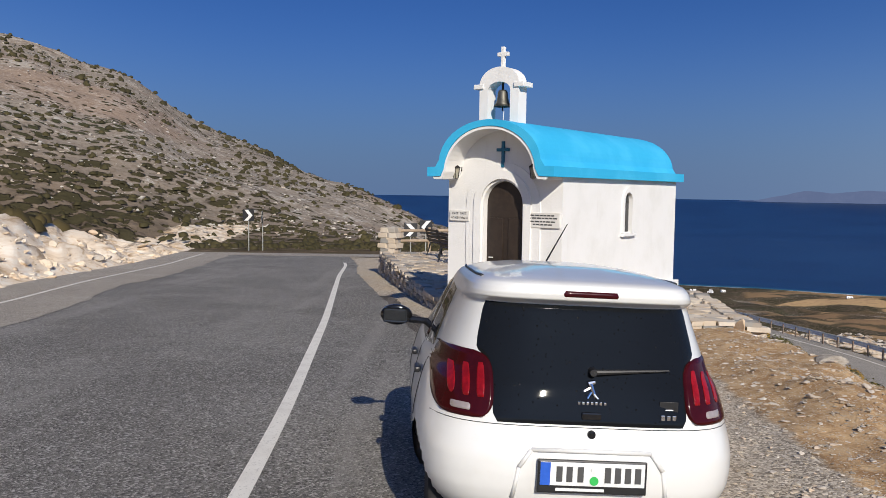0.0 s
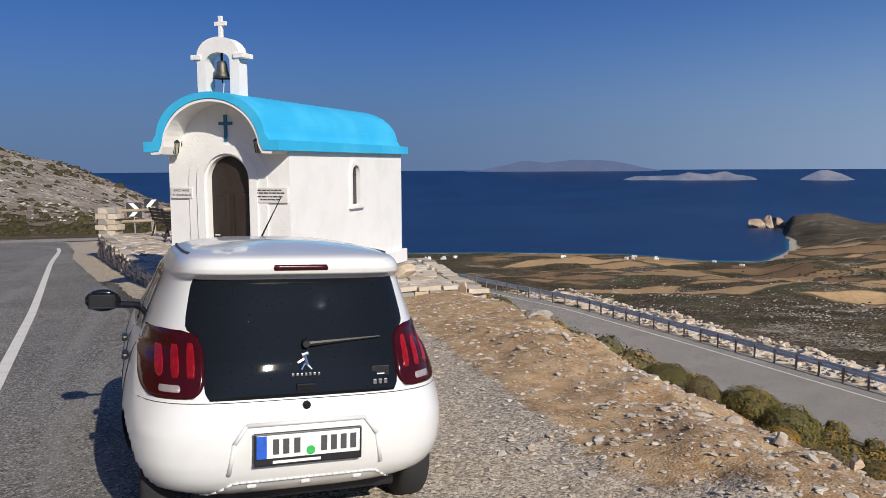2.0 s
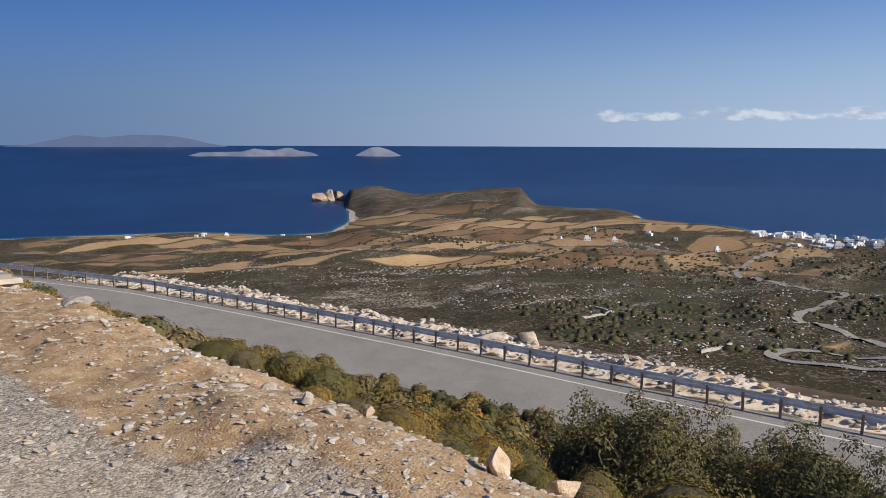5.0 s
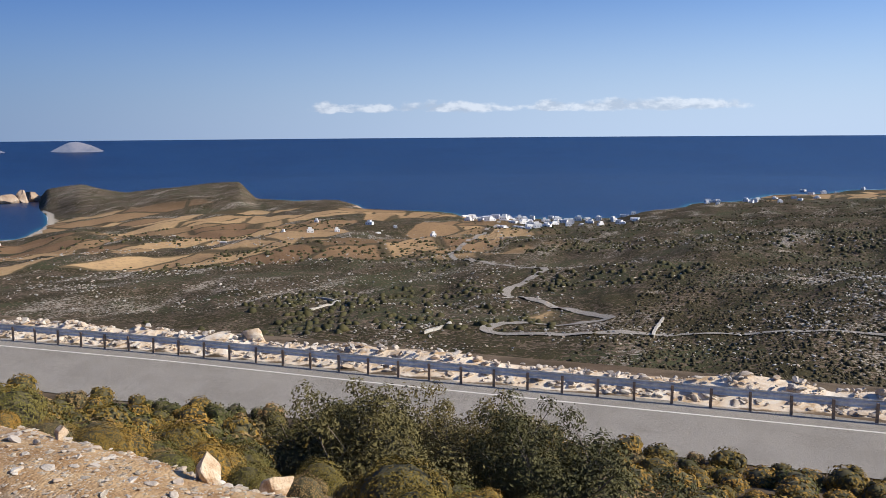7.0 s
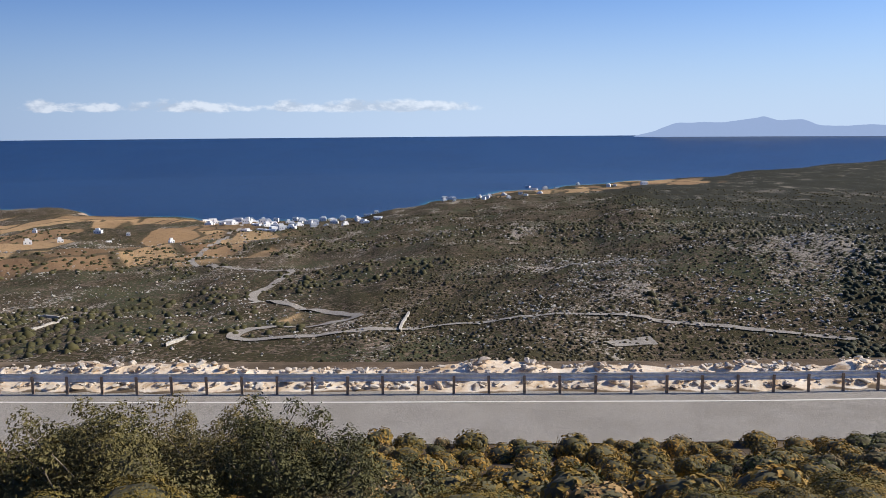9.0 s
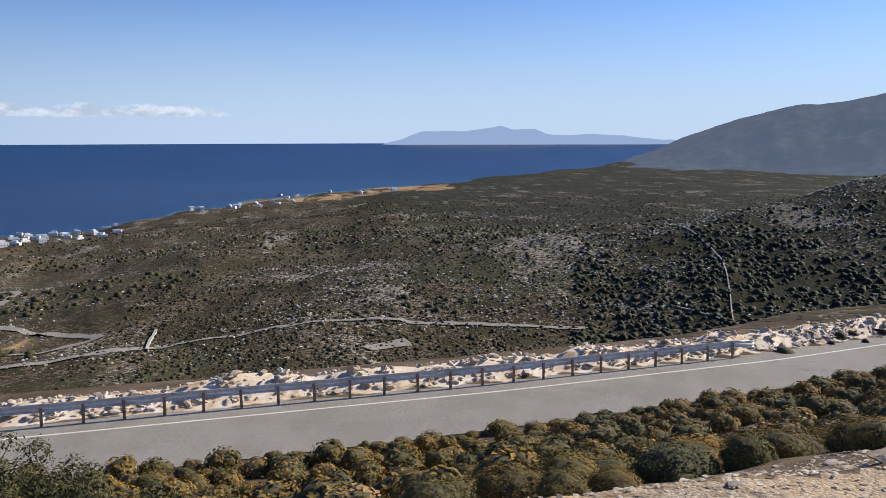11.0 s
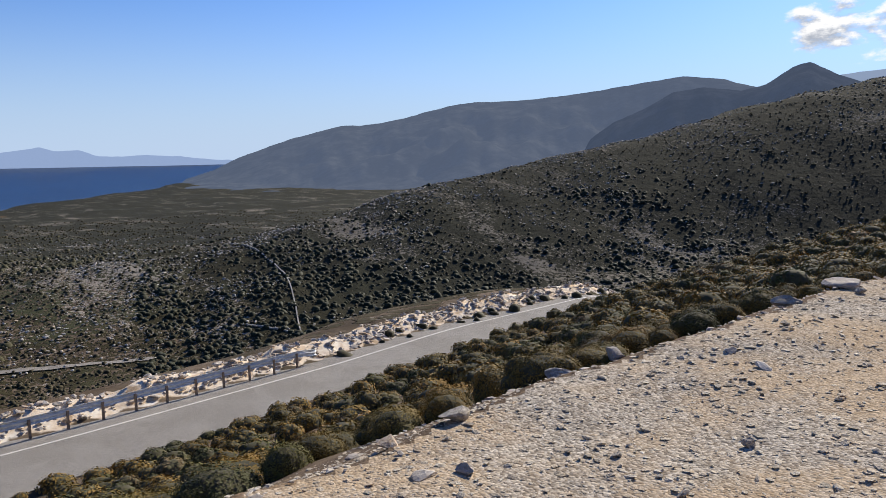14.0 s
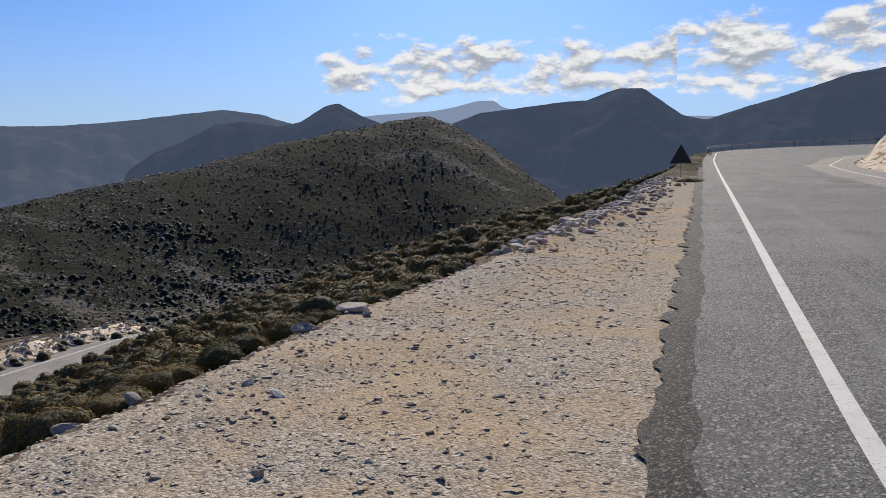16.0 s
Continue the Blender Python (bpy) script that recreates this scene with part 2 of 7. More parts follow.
    spoil = k.mix(k.ramp(g1, 0.35, 0.65), rgb(0.33, 0.20, 0.10), rgb(0.52, 0.36, 0.20))
    spoil = k.mix(k.ramp(pebble, 0.75, 0.95, 0.0, 0.7), spoil, rgb(0.50, 0.42, 0.32))
    col = k.mix(k.ramp(k.math("ADD", use("spoil"), k.math("MULTIPLY", k.math("SUBTRACT", g1, 0.5), 0.7)), 0.35, 0.65), col, spoil)
    col = k.mix(k.ramp(k.math("ADD", use("gravel"), k.math("MULTIPLY", k.math("SUBTRACT", g1, 0.5), 0.8)), 0.4, 0.6), col, grav)
    # pale cut limestone and sand
    l1 = k.noise(k.add("ShaderNodeMapping", {0: p, 2: (0.4, 0.5, 0.3), 3: (1.0, 1.0, 3.2)}).outputs[0], 0.9, 8, 0.65, 0.8)
    lime = k.mix(k.ramp(l1, 0.34, 0.52), rgb(0.50, 0.35, 0.21), rgb(0.76, 0.63, 0.48))
    lime = k.mix(k.ramp(l1, 0.5, 0.66), lime, rgb(0.84, 0.76, 0.64))
    col = k.mix(k.ramp(k.math("ADD", use("lime"), k.math("MULTIPLY", k.math("SUBTRACT", s3, 0.5), 0.6)), 0.4, 0.6), col, lime)
    col = k.mix(k.ramp(use("sand"), 0.3, 0.7), col, rgb(0.62, 0.54, 0.42))
    near_h = k.math("ADD", k.math("MULTIPLY", k.math("SUBTRACT", 1.0, gv.outputs["Distance"]), 0.6), k.math("ADD", k.math("MULTIPLY", gv2.outputs["Distance"], -0.25), g1))
    n1 = bump(k, k.math("MULTIPLY", near_h, k.math("SUBTRACT", 1.0, far)), 0.55, 0.016)
    hgt = k.math("MULTIPLY", k.math("ADD", leaf_mask, k.math("MULTIPLY", s2, 0.8)), far)
    n2 = k.add("ShaderNodeBump", {"Height": hgt, "Strength": 0.8, "Distance": 1.2, "Normal": n1}).outputs[0]
    return principled(k, col, 1.0, 0.0, n2, Specular_IOR_Level=0.04)


def sea_build(k):
    p = position(k)
    dist = k.add("ShaderNodeVectorMath", {0: p}, operation="LENGTH").outputs["Value"]
    shore = k.add("ShaderNodeAttribute", attribute_name="shallow").outputs["Fac"]
    big = k.noise(p, 0.004, 5, 0.6, 0.5)
    col = k.mix(k.ramp(big, 0.35, 0.65), rgb(0.005, 0.022, 0.072), rgb(0.008, 0.034, 0.098))
    col = k.mix(k.ramp(shore, 0.35, 0.95), col, rgb(0.015, 0.12, 0.17))
    caps = k.ramp(k.noise(k.add("ShaderNodeMapping", {0: p, 3: (0.4, 1.0, 1.0)}).outputs[0], 0.05, 5, 0.7), 0.745, 0.77)
    foam = k.math("MAXIMUM", k.math("MULTIPLY", caps, 0.7), k.ramp(k.math("ADD", shore, k.math("MULTIPLY", k.noise(p, 0.03, 4), 0.12)), 1.0, 1.06))
    col = k.mix(foam, col, rgb(0.75, 0.78, 0.8))
    wave = k.math("ADD", k.noise(p, 0.06, 6, 0.65), k.math("MULTIPLY", k.noise(p, 0.5, 4, 0.6), 0.3))
    nrm = bump(k, wave, 0.5, 2.0)
    return principled(k, col, 0.36, 0.0, nrm, Specular_IOR_Level=0.5, IOR=1.33)


M_GROUND = material("hill_ground", ground_build)
M_SEA = material("sea_water", sea_build)
M_ASPHALT = asphalt_mat("worn_asphalt", (0.125, 0.117, 0.105), (0.185, 0.175, 0.158), (0.38, 0.36, 0.33))
M_ROCK_C = rock_material("cream_cut_rock", (0.50, 0.36, 0.23), (0.74, 0.62, 0.47), (0.84, 0.76, 0.64), 2.0)
M_ASPHALT2 = asphalt_mat("pale_asphalt", (0.26, 0.235, 0.20), (0.32, 0.29, 0.25), (0.40, 0.365, 0.315))
M_CONCRETE = asphalt_mat("pale_shoulder", (0.30, 0.265, 0.22), (0.36, 0.32, 0.27), (0.44, 0.40, 0.34))


def paint_line(k):
    p = position(k)
    worn = k.ramp(k.noise(p, 45.0, 5, 0.7), 0.56, 0.70)
    col = k.mix(worn, rgb(0.74, 0.71, 0.64), rgb(0.26, 0.24, 0.21))
    col = k.mix(k.ramp(k.noise(p, 3.0, 5), 0.45, 0.75, 0.0, 0.4), col, rgb(0.45, 0.41, 0.35))
    return principled(k, col, 0.85, 0.0, bump(k, k.noise(p, 90.0, 2), 0.4, 0.006))


M_LINE = material("road_paint", paint_line)
M_STEEL = simple("galvanised_steel", (0.72, 0.72, 0.71), 0.42, 0.05, 6.0, 0.2, dirt=0.15)
M_RUST = simple("rusty_post", (0.30, 0.22, 0.16), 0.7, 0.3, 14.0, 0.35, dirt=0.4)
M_ROCK_W = rock_material("white_limestone", (0.34, 0.26, 0.19), (0.56, 0.49, 0.41), (0.70, 0.66, 0.59), 2.5)
M_ROCK_G = rock_material("grey_field_stone", (0.27, 0.22, 0.17), (0.45, 0.39, 0.31), (0.60, 0.54, 0.46), 5.0, each=False)
M_ROCK_O = rock_material("ochre_limestone", (0.40, 0.24, 0.12), (0.60, 0.47, 0.33), (0.72, 0.66, 0.56), 1.6, each=False)

# ---------------------------------------------------------------- the lie of the land
EYE_H = 1.72          # the layby lies this far under the eye
FALL = 0.042          # fall of the upper road towards +y
LOW_Z = -9.8          # the lower road
SEA_Z = -150.0


def low_z(y):
    """Height of the lower road, which drops away beyond the barrier."""
    return LOW_Z - np.minimum(14.0, 0.02 * np.clip(-np.asarray(y, float) - 43, 0, 60) ** 2)


def curve_of(table):
    ks = np.array(table, float)
    ks = ks[np.argsort(ks[:, 0])]
    fine = np.linspace(ks[0, 0], ks[-1, 0], 400)
    val = np.interp(fine, ks[:, 0], ks[:, 1])
    w = np.hanning(11)
    w /= w.sum()
    val = np.convolve(np.pad(val, 5, mode="reflect", reflect_type="odd"), w, mode="valid")
    return lambda q: np.interp(q, fine, val)


line_x = curve_of([(-125, -60), (-121, -38), (-118, -26), (-112, -14), (-105, -7.5), (-96, -4.2), (-75, -3.0), (-48, -2.2), (-21, -1.37), (-11, -1.05), (-5, -0.88), (1, -1.0), (6, -1.3), (8, -1.45), (15, -2.1), (27, -3.4), (34, -4.0), (60, -8)])
left_x = curve_of([(-125, -85), (-108, -50), (-95, -28), (-85, -18), (-75, -13.2), (-60, -9.7), (-48, -9.0), (-20, -8.5), (0, -8.3), (10, -8.6), (17, -9.0), (23, -10.0), (33, -11.0), (45, -13.0), (60, -16)])
edge_x = curve_of([(-125, -50), (-118, -21), (-112, -10.5), (-105, -4.5), (-96, -2.0), (-75, -0.5), (-48, 0.8), (-25, 1.6), (-17, 2.4), (-13, 2.8), (-10, 3.15), (-7, 3.6), (-4, 3.75), (3, 3.8), (5, 3.95), (7, 4.35), (10, 4.7), (13, 5.0), (20, 6.5), (30, 6.0), (40, 3.0), (60, 0)])
rail_x = curve_of([(-120, 26), (-80, 31), (-45, 34.6), (-31, 33.9), (-22, 32.2), (-9, 30.7), (-3, 30.3), (7, 29.6), (15, 29.1), (24, 28.7), (37, 27.6), (50, 26.2), (67, 21.6), (85, 14), (110, 0)])
low_in = curve_of([(-120, 21), (-80, 26), (-45, 30.6), (-31, 29.8), (-12, 26.6), (-5, 25.8), (5, 25.0), (21, 23.2), (32, 22.4), (48, 21.4), (60, 19.2), (85, 8), (110, -6)])

rs = np.random.RandomState(7)
_perm = rs.rand(256, 256)


def vnoise(x, y, seed=0):
    x = np.asarray(x, float) + 37.13 * seed
    y = np.asarray(y, float) - 91.7 * seed
    xi, yi = np.floor(x).astype(int), np.floor(y).astype(int)
    u, v = x - xi, y - yi
    u, v = u * u * (3 - 2 * u), v * v * (3 - 2 * v)
    a, b = _perm[xi & 255, yi & 255], _perm[(xi + 1) & 255, yi & 255]
    c, d = _perm[xi & 255, (yi + 1) & 255], _perm[(xi + 1) & 255, (yi + 1) & 255]
    return (a * (1 - u) + b * u) * (1 - v) + (c * (1 - u) + d * u) * v - 0.5


def fbm(x, y, octaves=4, seed=0):
    s, a = 0, 1.0
    for o in range(octaves):
        s = s + a * vnoise(x * 2 ** o, y * 2 ** o, seed + o * 3)
        a *= 0.5
    return s


def sstep(a, b, q):
    t = np.clip((q - a) / (b - a), 0, 1)
    return t * t * (3 - 2 * t)


# hill profiles: bearing, then distance and height of its knees
PROFILES = [
    (-170, [(20, 0.5), (60, 1.2), (100, 3.0), (125, 4.2), (150, 4.2), (300, -6), (900, -30), (4900, -60)]),
    (-163, [(20, 0.5), (60, 2.5), (100, 5.5), (200, 14), (500, 40), (1500, 130), (4900, 150)]),
    (-120, [(20, 4), (100, 40), (300, 90), (4900, 120)]),
    (-60, [(20, 3), (100, 30), (300, 70), (4900, 60)]),
    (-33, [(22, -0.6), (40, 0.5), (120, 14), (300, 47.5), (420, 40), (900, -160)]),
    (-28, [(24, -0.5), (45, -0.3), (120, 11), (300, 45), (420, 36), (900, -160)]),
    (-22, [(30, -1.5), (52, -2.0), (120, 8.0), (290, 37.5), (420, 25), (900, -160)]),
    (-15, [(40, -3.0), (60, -3.6), (120, 1.5), (280, 18.9), (400, 5), (800, -160)]),
    (-7.3, [(40, -3.3), (60, -3.9), (120, -2.6), (270, 2.7), (380, -12), (700, -160)]),
    (0, [(40, -3.4), (60, -4.6), (120, -7.2), (260, -10.0), (360, -28), (700, -160)]),
    (6, [(50, -6), (80, -10), (150, -19), (250, -34), (700, -158)]),
    (12, [(60, -12), (150, -38), (400, -92), (1000, -132), (1390, -149), (1450, -158)]),
    (20, [(70, -24), (150, -60), (300, -76), (800, -118), (1390, -148), (1440, -158)]),
    (31, [(70, -24), (150, -60), (300, -76), (800, -116), (1380, -148), (1430, -158)]),
    (36, [(70, -24), (150, -60), (300, -75), (800, -113), (1310, -147), (1360, -158)]),
    (39.5, [(70, -24), (150, -60), (300, -75), (800, -112), (1330, -148), (1380, -158), (2100, -158)]),
    (40.9, [(70, -24), (150, -60), (300, -75), (800, -112), (1420, -148.5), (1480, -154), (1900, -154), (2100, -158)]),
    (41.6, [(70, -24), (150, -60), (300, -75), (800, -112), (1480, -148), (1700, -149), (1840, -144), (1880, -121), (2200, -123), (2320, -160)]),
    (43.4, [(70, -24), (150, -60), (300, -75), (800, -112), (1480, -143), (1800, -126), (2000, -112), (2200, -119), (2300, -150), (2350, -160)]),
    (46.1, [(70, -24), (150, -60), (300, -75), (800, -111), (1480, -140), (1850, -124), (1950, -126), (2150, -145), (2250, -160)]),
    (49.2, [(70, -24), (150, -60), (300, -75), (800, -111), (1480, -137), (1850, -115), (2000, -118), (2200, -150), (2280, -160)]),
    (53.4, [(70, -24), (150, -60), (300, -75), (800, -110), (1480, -136), (1800, -106), (1950, -108), (2100, -150), (2150, -160)]),
    (54.6, [(70, -24), (150, -60), (300, -75), (800, -110), (1480, -135), (1850, -139), (1950, -160)]),
    (60, [(70, -24), (150, -60), (300, -75), (800, -109), (1400, -131), (1700, -135), (1800, -158)]),
    (62.6, [(70, -24), (150, -60), (300, -75), (800, -109), (1300, -131), (1540, -142), (1620, -158)]),
    (67, [(70, -24), (150, -60), (300, -75), (800, -109), (1300, -134), (1520, -143), (1580, -158)]),
    (70, [(70, -24), (150, -60), (300, -75), (480, -88), (800, -110), (1250, -138), (1410, -148.5), (1460, -158)]),
    (75.5, [(70, -24), (150, -60), (300, -75), (480, -88), (800, -110), (1200, -134), (1420, -148.5), (1470, -158)]),
    (79.5, [(70, -24), (150, -60), (300, -72), (480, -85), (800, -106), (1200, -130), (1430, -148.5), (1480, -158)]),
    (82, [(70, -24), (150, -60), (280, -70), (480, -83), (800, -102), (1250, -127), (1560, -148.5), (1610, -158)]),
    (86, [(70, -24), (150, -60), (260, -69), (480, -79), (800, -96), (1300, -122), (1800, -148.5), (1860, -158)]),
    (91.4, [(70, -24), (150, -60), (250, -67), (360, -70), (480, -76), (800, -90), (1300, -112), (2080, -148.5), (2160, -158)]),
    (95.3, [(70, -24), (150, -60), (250, -68), (310, -68), (380, -66), (480, -73), (800, -88), (1300, -108), (2300, -148.5), (2380, -158)]),
]
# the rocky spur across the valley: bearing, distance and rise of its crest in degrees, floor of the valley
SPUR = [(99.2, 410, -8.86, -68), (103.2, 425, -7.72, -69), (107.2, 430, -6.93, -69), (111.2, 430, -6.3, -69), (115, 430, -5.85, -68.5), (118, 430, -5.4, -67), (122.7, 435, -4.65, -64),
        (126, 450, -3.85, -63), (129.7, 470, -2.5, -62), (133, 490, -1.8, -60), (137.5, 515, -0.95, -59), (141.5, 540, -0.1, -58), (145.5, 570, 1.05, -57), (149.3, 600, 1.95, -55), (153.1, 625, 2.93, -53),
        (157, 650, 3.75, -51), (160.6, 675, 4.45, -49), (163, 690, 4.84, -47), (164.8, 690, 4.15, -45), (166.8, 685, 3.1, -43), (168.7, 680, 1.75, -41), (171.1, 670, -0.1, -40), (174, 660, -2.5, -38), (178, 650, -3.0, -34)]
# height of the verge's slope at 60 and 150 m by bearing, and the plain behind the spur: distance, height
VERGE = [(99, -24, -60), (115, -24, -59), (120, -23, -52), (122.3, -21, -46), (126, -17, -38), (137, -15, -31), (145.5, -14, -27), (157, -10, -21), (165.8, -7, -16), (173, -4, -10), (178, 0.5, -2)]
BEHIND = {99.2: [(560, -69), (900, -84), (1500, -106), (2520, -148.5), (2600, -158)], 103.2: [(560, -68), (900, -85), (1500, -106), (2700, -147), (2800, -158)],
          107.2: [(560, -68), (900, -86), (1500, -106), (2300, -125), (3130, -141), (3250, -165)], 111.2: [(560, -66), (900, -84), (1500, -104), (2300, -119), (3450, -126), (3560, -165)],
          115: [(560, -64), (900, -82), (1500, -102), (2300, -117), (3000, -118), (3850, -105), (4000, -165)]}
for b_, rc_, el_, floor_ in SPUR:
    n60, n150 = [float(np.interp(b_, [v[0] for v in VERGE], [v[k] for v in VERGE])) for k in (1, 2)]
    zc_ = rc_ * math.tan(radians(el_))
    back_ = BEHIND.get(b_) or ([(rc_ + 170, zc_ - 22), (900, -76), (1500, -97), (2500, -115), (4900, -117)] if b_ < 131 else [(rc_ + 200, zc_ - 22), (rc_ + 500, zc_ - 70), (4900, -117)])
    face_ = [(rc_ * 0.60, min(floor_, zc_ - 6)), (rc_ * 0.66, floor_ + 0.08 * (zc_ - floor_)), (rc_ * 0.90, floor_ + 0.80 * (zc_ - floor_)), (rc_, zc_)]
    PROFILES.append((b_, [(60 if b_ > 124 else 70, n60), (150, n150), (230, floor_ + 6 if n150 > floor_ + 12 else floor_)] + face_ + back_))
PROFILES += [
    (181, [(60, 0.9), (100, 2.6), (120, 2.6), (200, -8), (600, -60), (4900, -80)]),
    (185, [(60, 0.9), (100, 2.8), (125, 4.0), (200, -2), (600, -40), (4900, -80)]),
    (190, [(20, 0.5), (60, 1.2), (100, 3.0), (125, 4.2), (150, 4.2), (300, -6), (900, -30), (4900, -60)]),
]
LOGR = np.linspace(math.log(15), math.log(5000), 320)
_az = np.array([p[0] for p in PROFILES], float)
_tab = np.array([np.interp(LOGR, [math.log(a) for a, b in p[1]], [b for a, b in p[1]]) for p in PROFILES])
_w = np.hanning(9)
_w /= _w.sum()
_tab = np.array([np.convolve(np.pad(row, 4, mode="edge"), _w, mode="valid") for row in _tab])


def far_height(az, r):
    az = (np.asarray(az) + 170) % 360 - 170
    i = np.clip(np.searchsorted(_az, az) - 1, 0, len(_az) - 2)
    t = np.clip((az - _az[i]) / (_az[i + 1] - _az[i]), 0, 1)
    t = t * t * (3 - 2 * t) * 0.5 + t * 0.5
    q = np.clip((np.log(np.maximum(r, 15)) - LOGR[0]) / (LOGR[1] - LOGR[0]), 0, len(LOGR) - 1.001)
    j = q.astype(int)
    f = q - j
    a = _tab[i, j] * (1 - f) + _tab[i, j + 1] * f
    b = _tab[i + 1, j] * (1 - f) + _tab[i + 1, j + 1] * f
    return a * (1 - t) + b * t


def asphalt_edge(y):
    return line_x(y) + np.interp(y, [-60, -10, -3, 2, 8, 14, 30], [0.9, 0.9, 0.95, 1.3, 1.9, 1.5, 0.5])


def upper_plane(y):
    yy = np.clip(y, -130, 62)
    return -EYE_H - FALL * yy + 0.00022 * np.clip(-y - 40, 0, 85) ** 2


def land(x, y, detail=True):
    """Height of the ground at x, y, with its land uses."""
    x, y = np.asarray(x, float), np.asarray(y, float)
    r = np.hypot(x, y)
    az = np.degrees(np.arctan2(x, y))
    yq = np.clip(y, -124, 58)
    zu = upper_plane(y)
    xe, xr, xn, xl = edge_x(yq), rail_x(np.clip(y, -118, 108)), low_in(np.clip(y, -118, 108)), left_x(yq)
    xe = xe + 0.25 * vnoise(y * 0.9, y * 0 + 3, 5) + 0.12 * vnoise(y * 3.1, y * 0, 6)
    # the slope between the layby and the lower road
    t = np.clip((x - xe) / np.maximum(xn - 0.6 - xe, 1.0), 0, 1)
    bend = np.interp(y, [-40, -14, 0, 20], [0.8, 1.12, 1.5, 1.62])
    slope = zu + (low_z(y) - zu) * (0.85 * (1 - (1 - t) ** bend) + 0.15 * t)
    lip = 0.10 * np.exp(-((x - xe + 0.5) / 0.5) ** 2) * (0.6 + 1.6 * vnoise(y * 0.8, x * 0.8, 9))
    near = np.where(x < xe, zu, slope) + lip * (x > line_x(yq) + 1.5)
    berm = 0.75 * np.exp(-((x - xr - 1.7) / 0.8) ** 2) * (0.8 + 0.8 * vnoise(y * 0.7, x * 0, 11))
    near = np.where(x > xn - 0.6, low_z(y) + berm, near)
    # the cut bank beyond the upper road
    bh = np.interp(y, [-130, -75, -55, -40, -10, 10, 18, 25, 34, 44], [4.5, 4.6, 3.8, 1.5, 2.2, 2.9, 2.7, 2.2, 1.3, 0.0])
    d = xl - 1.3 - x
    bank = bh * sstep(0.0, 4.5, d) + 0.12 * np.clip(d - 4.5, 0, 40)
    near = near + np.where(d > 0, bank, 0)
    wf = np.maximum(sstep(2.6, 34, x - xr), np.maximum(sstep(52, 100, y), sstep(-85, -150, y)))
    wf = np.maximum(wf, sstep(9, 45, d))
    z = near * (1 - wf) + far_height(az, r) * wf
    if detail:
        amp = np.clip(r / 900, 0, 1)
        rough = sstep(60, 400, r) * (z > SEA_Z - 4)
        z = z + rough * (fbm(x / 90, y / 90, 5, 2) * (3 + 9 * amp) * np.where(az > 100, 0.45, np.where(r > 1700, 0.5, 1.0)) + fbm(x / 14, y / 14, 3, 8) * 1.6) * np.clip((z + 151) / 14, 0.12, 1)
        hilly = wf * (y > 40) * (az < 6) * (az > -45)
        z = z + hilly * (fbm(x / 16, y / 16, 4, 21) * 2.2)
        z = z + np.where(d > 0.0, sstep(0, 1.5, d) * (1 - wf) * (fbm(x / 1.9, y / 1.9, 5, 14) * 1.1), 0)
        z = z + ((x > xe + 0.2) & (x < xn - 0.6)) * fbm(x / 2.5, y / 2.5, 4, 31) * 0.35 * np.clip((x - xe) / 3, 0, 1) * np.clip((xn - 0.6 - x) / 2, 0, 1)
        z = z + sstep(0.45, 1.2, x - asphalt_edge(yq)) * (x < xe + 0.3) * (r < 60) * (fbm(x / 0.5, y / 0.5, 3, 41) * 0.022 + fbm(x / 2.0, y / 2.0, 2, 44) * 0.03)
        heap = sstep(3.0, 5.0, y) * sstep(13.5, 12.0, y) * sstep(-2.2, -0.6, x - xe) * (x < xe + 1.5)
        z = z + heap * (0.06 + 0.16 * fbm(x / 0.9, y / 0.9, 4, 55) + 0.05 * fbm(x / 0.2, y / 0.2, 2, 57))
    return z, dict(xe=xe, xr=xr, xn=xn, xl=xl, wf=wf, d=d, r=r, az=az, t=t)


def ground_z(x, y):
    return float(land(np.array([x]), np.array([y]))[0][0])


def mesh_from(name, verts, faces, mat, smooth=True):
    me = bpy.data.meshes.new(name)
    verts = np.asarray(verts, np.float32)
    faces = np.asarray(faces, np.int32)
    k = faces.shape[1]
    me.vertices.add(len(verts))
    me.vertices.foreach_set("co", verts.ravel())
    me.loops.add(faces.size)
    me.loops.foreach_set("vertex_index", faces.ravel())
    me.polygons.add(len(faces))
    me.polygons.foreach_set("loop_start", np.arange(0, faces.size, k, dtype=np.int32))
    me.polygons.foreach_set("use_smooth", np.full(len(faces), smooth))
    me.update(calc_edges=True)
    me.validate()
    if mat:
        me.materials.append(mat)
    return me


def grid_faces(nu, nv, wrap=False):
    i = np.arange(nu if wrap else nu - 1)
    j = np.arange(nv - 1)
    I, J = np.meshgrid(i, j, indexing="ij")
    K = (I + 1) % nu
    return np.stack([I * nv + J, K * nv + J, K * nv + J + 1, I * nv + J + 1], -1).reshape(-1, 4)


def set_attr(me, name, values):
    at = me.attributes.new(name, "FLOAT", "POINT")
    at.data.foreach_set("value", np.asarray(values, np.float32).ravel())


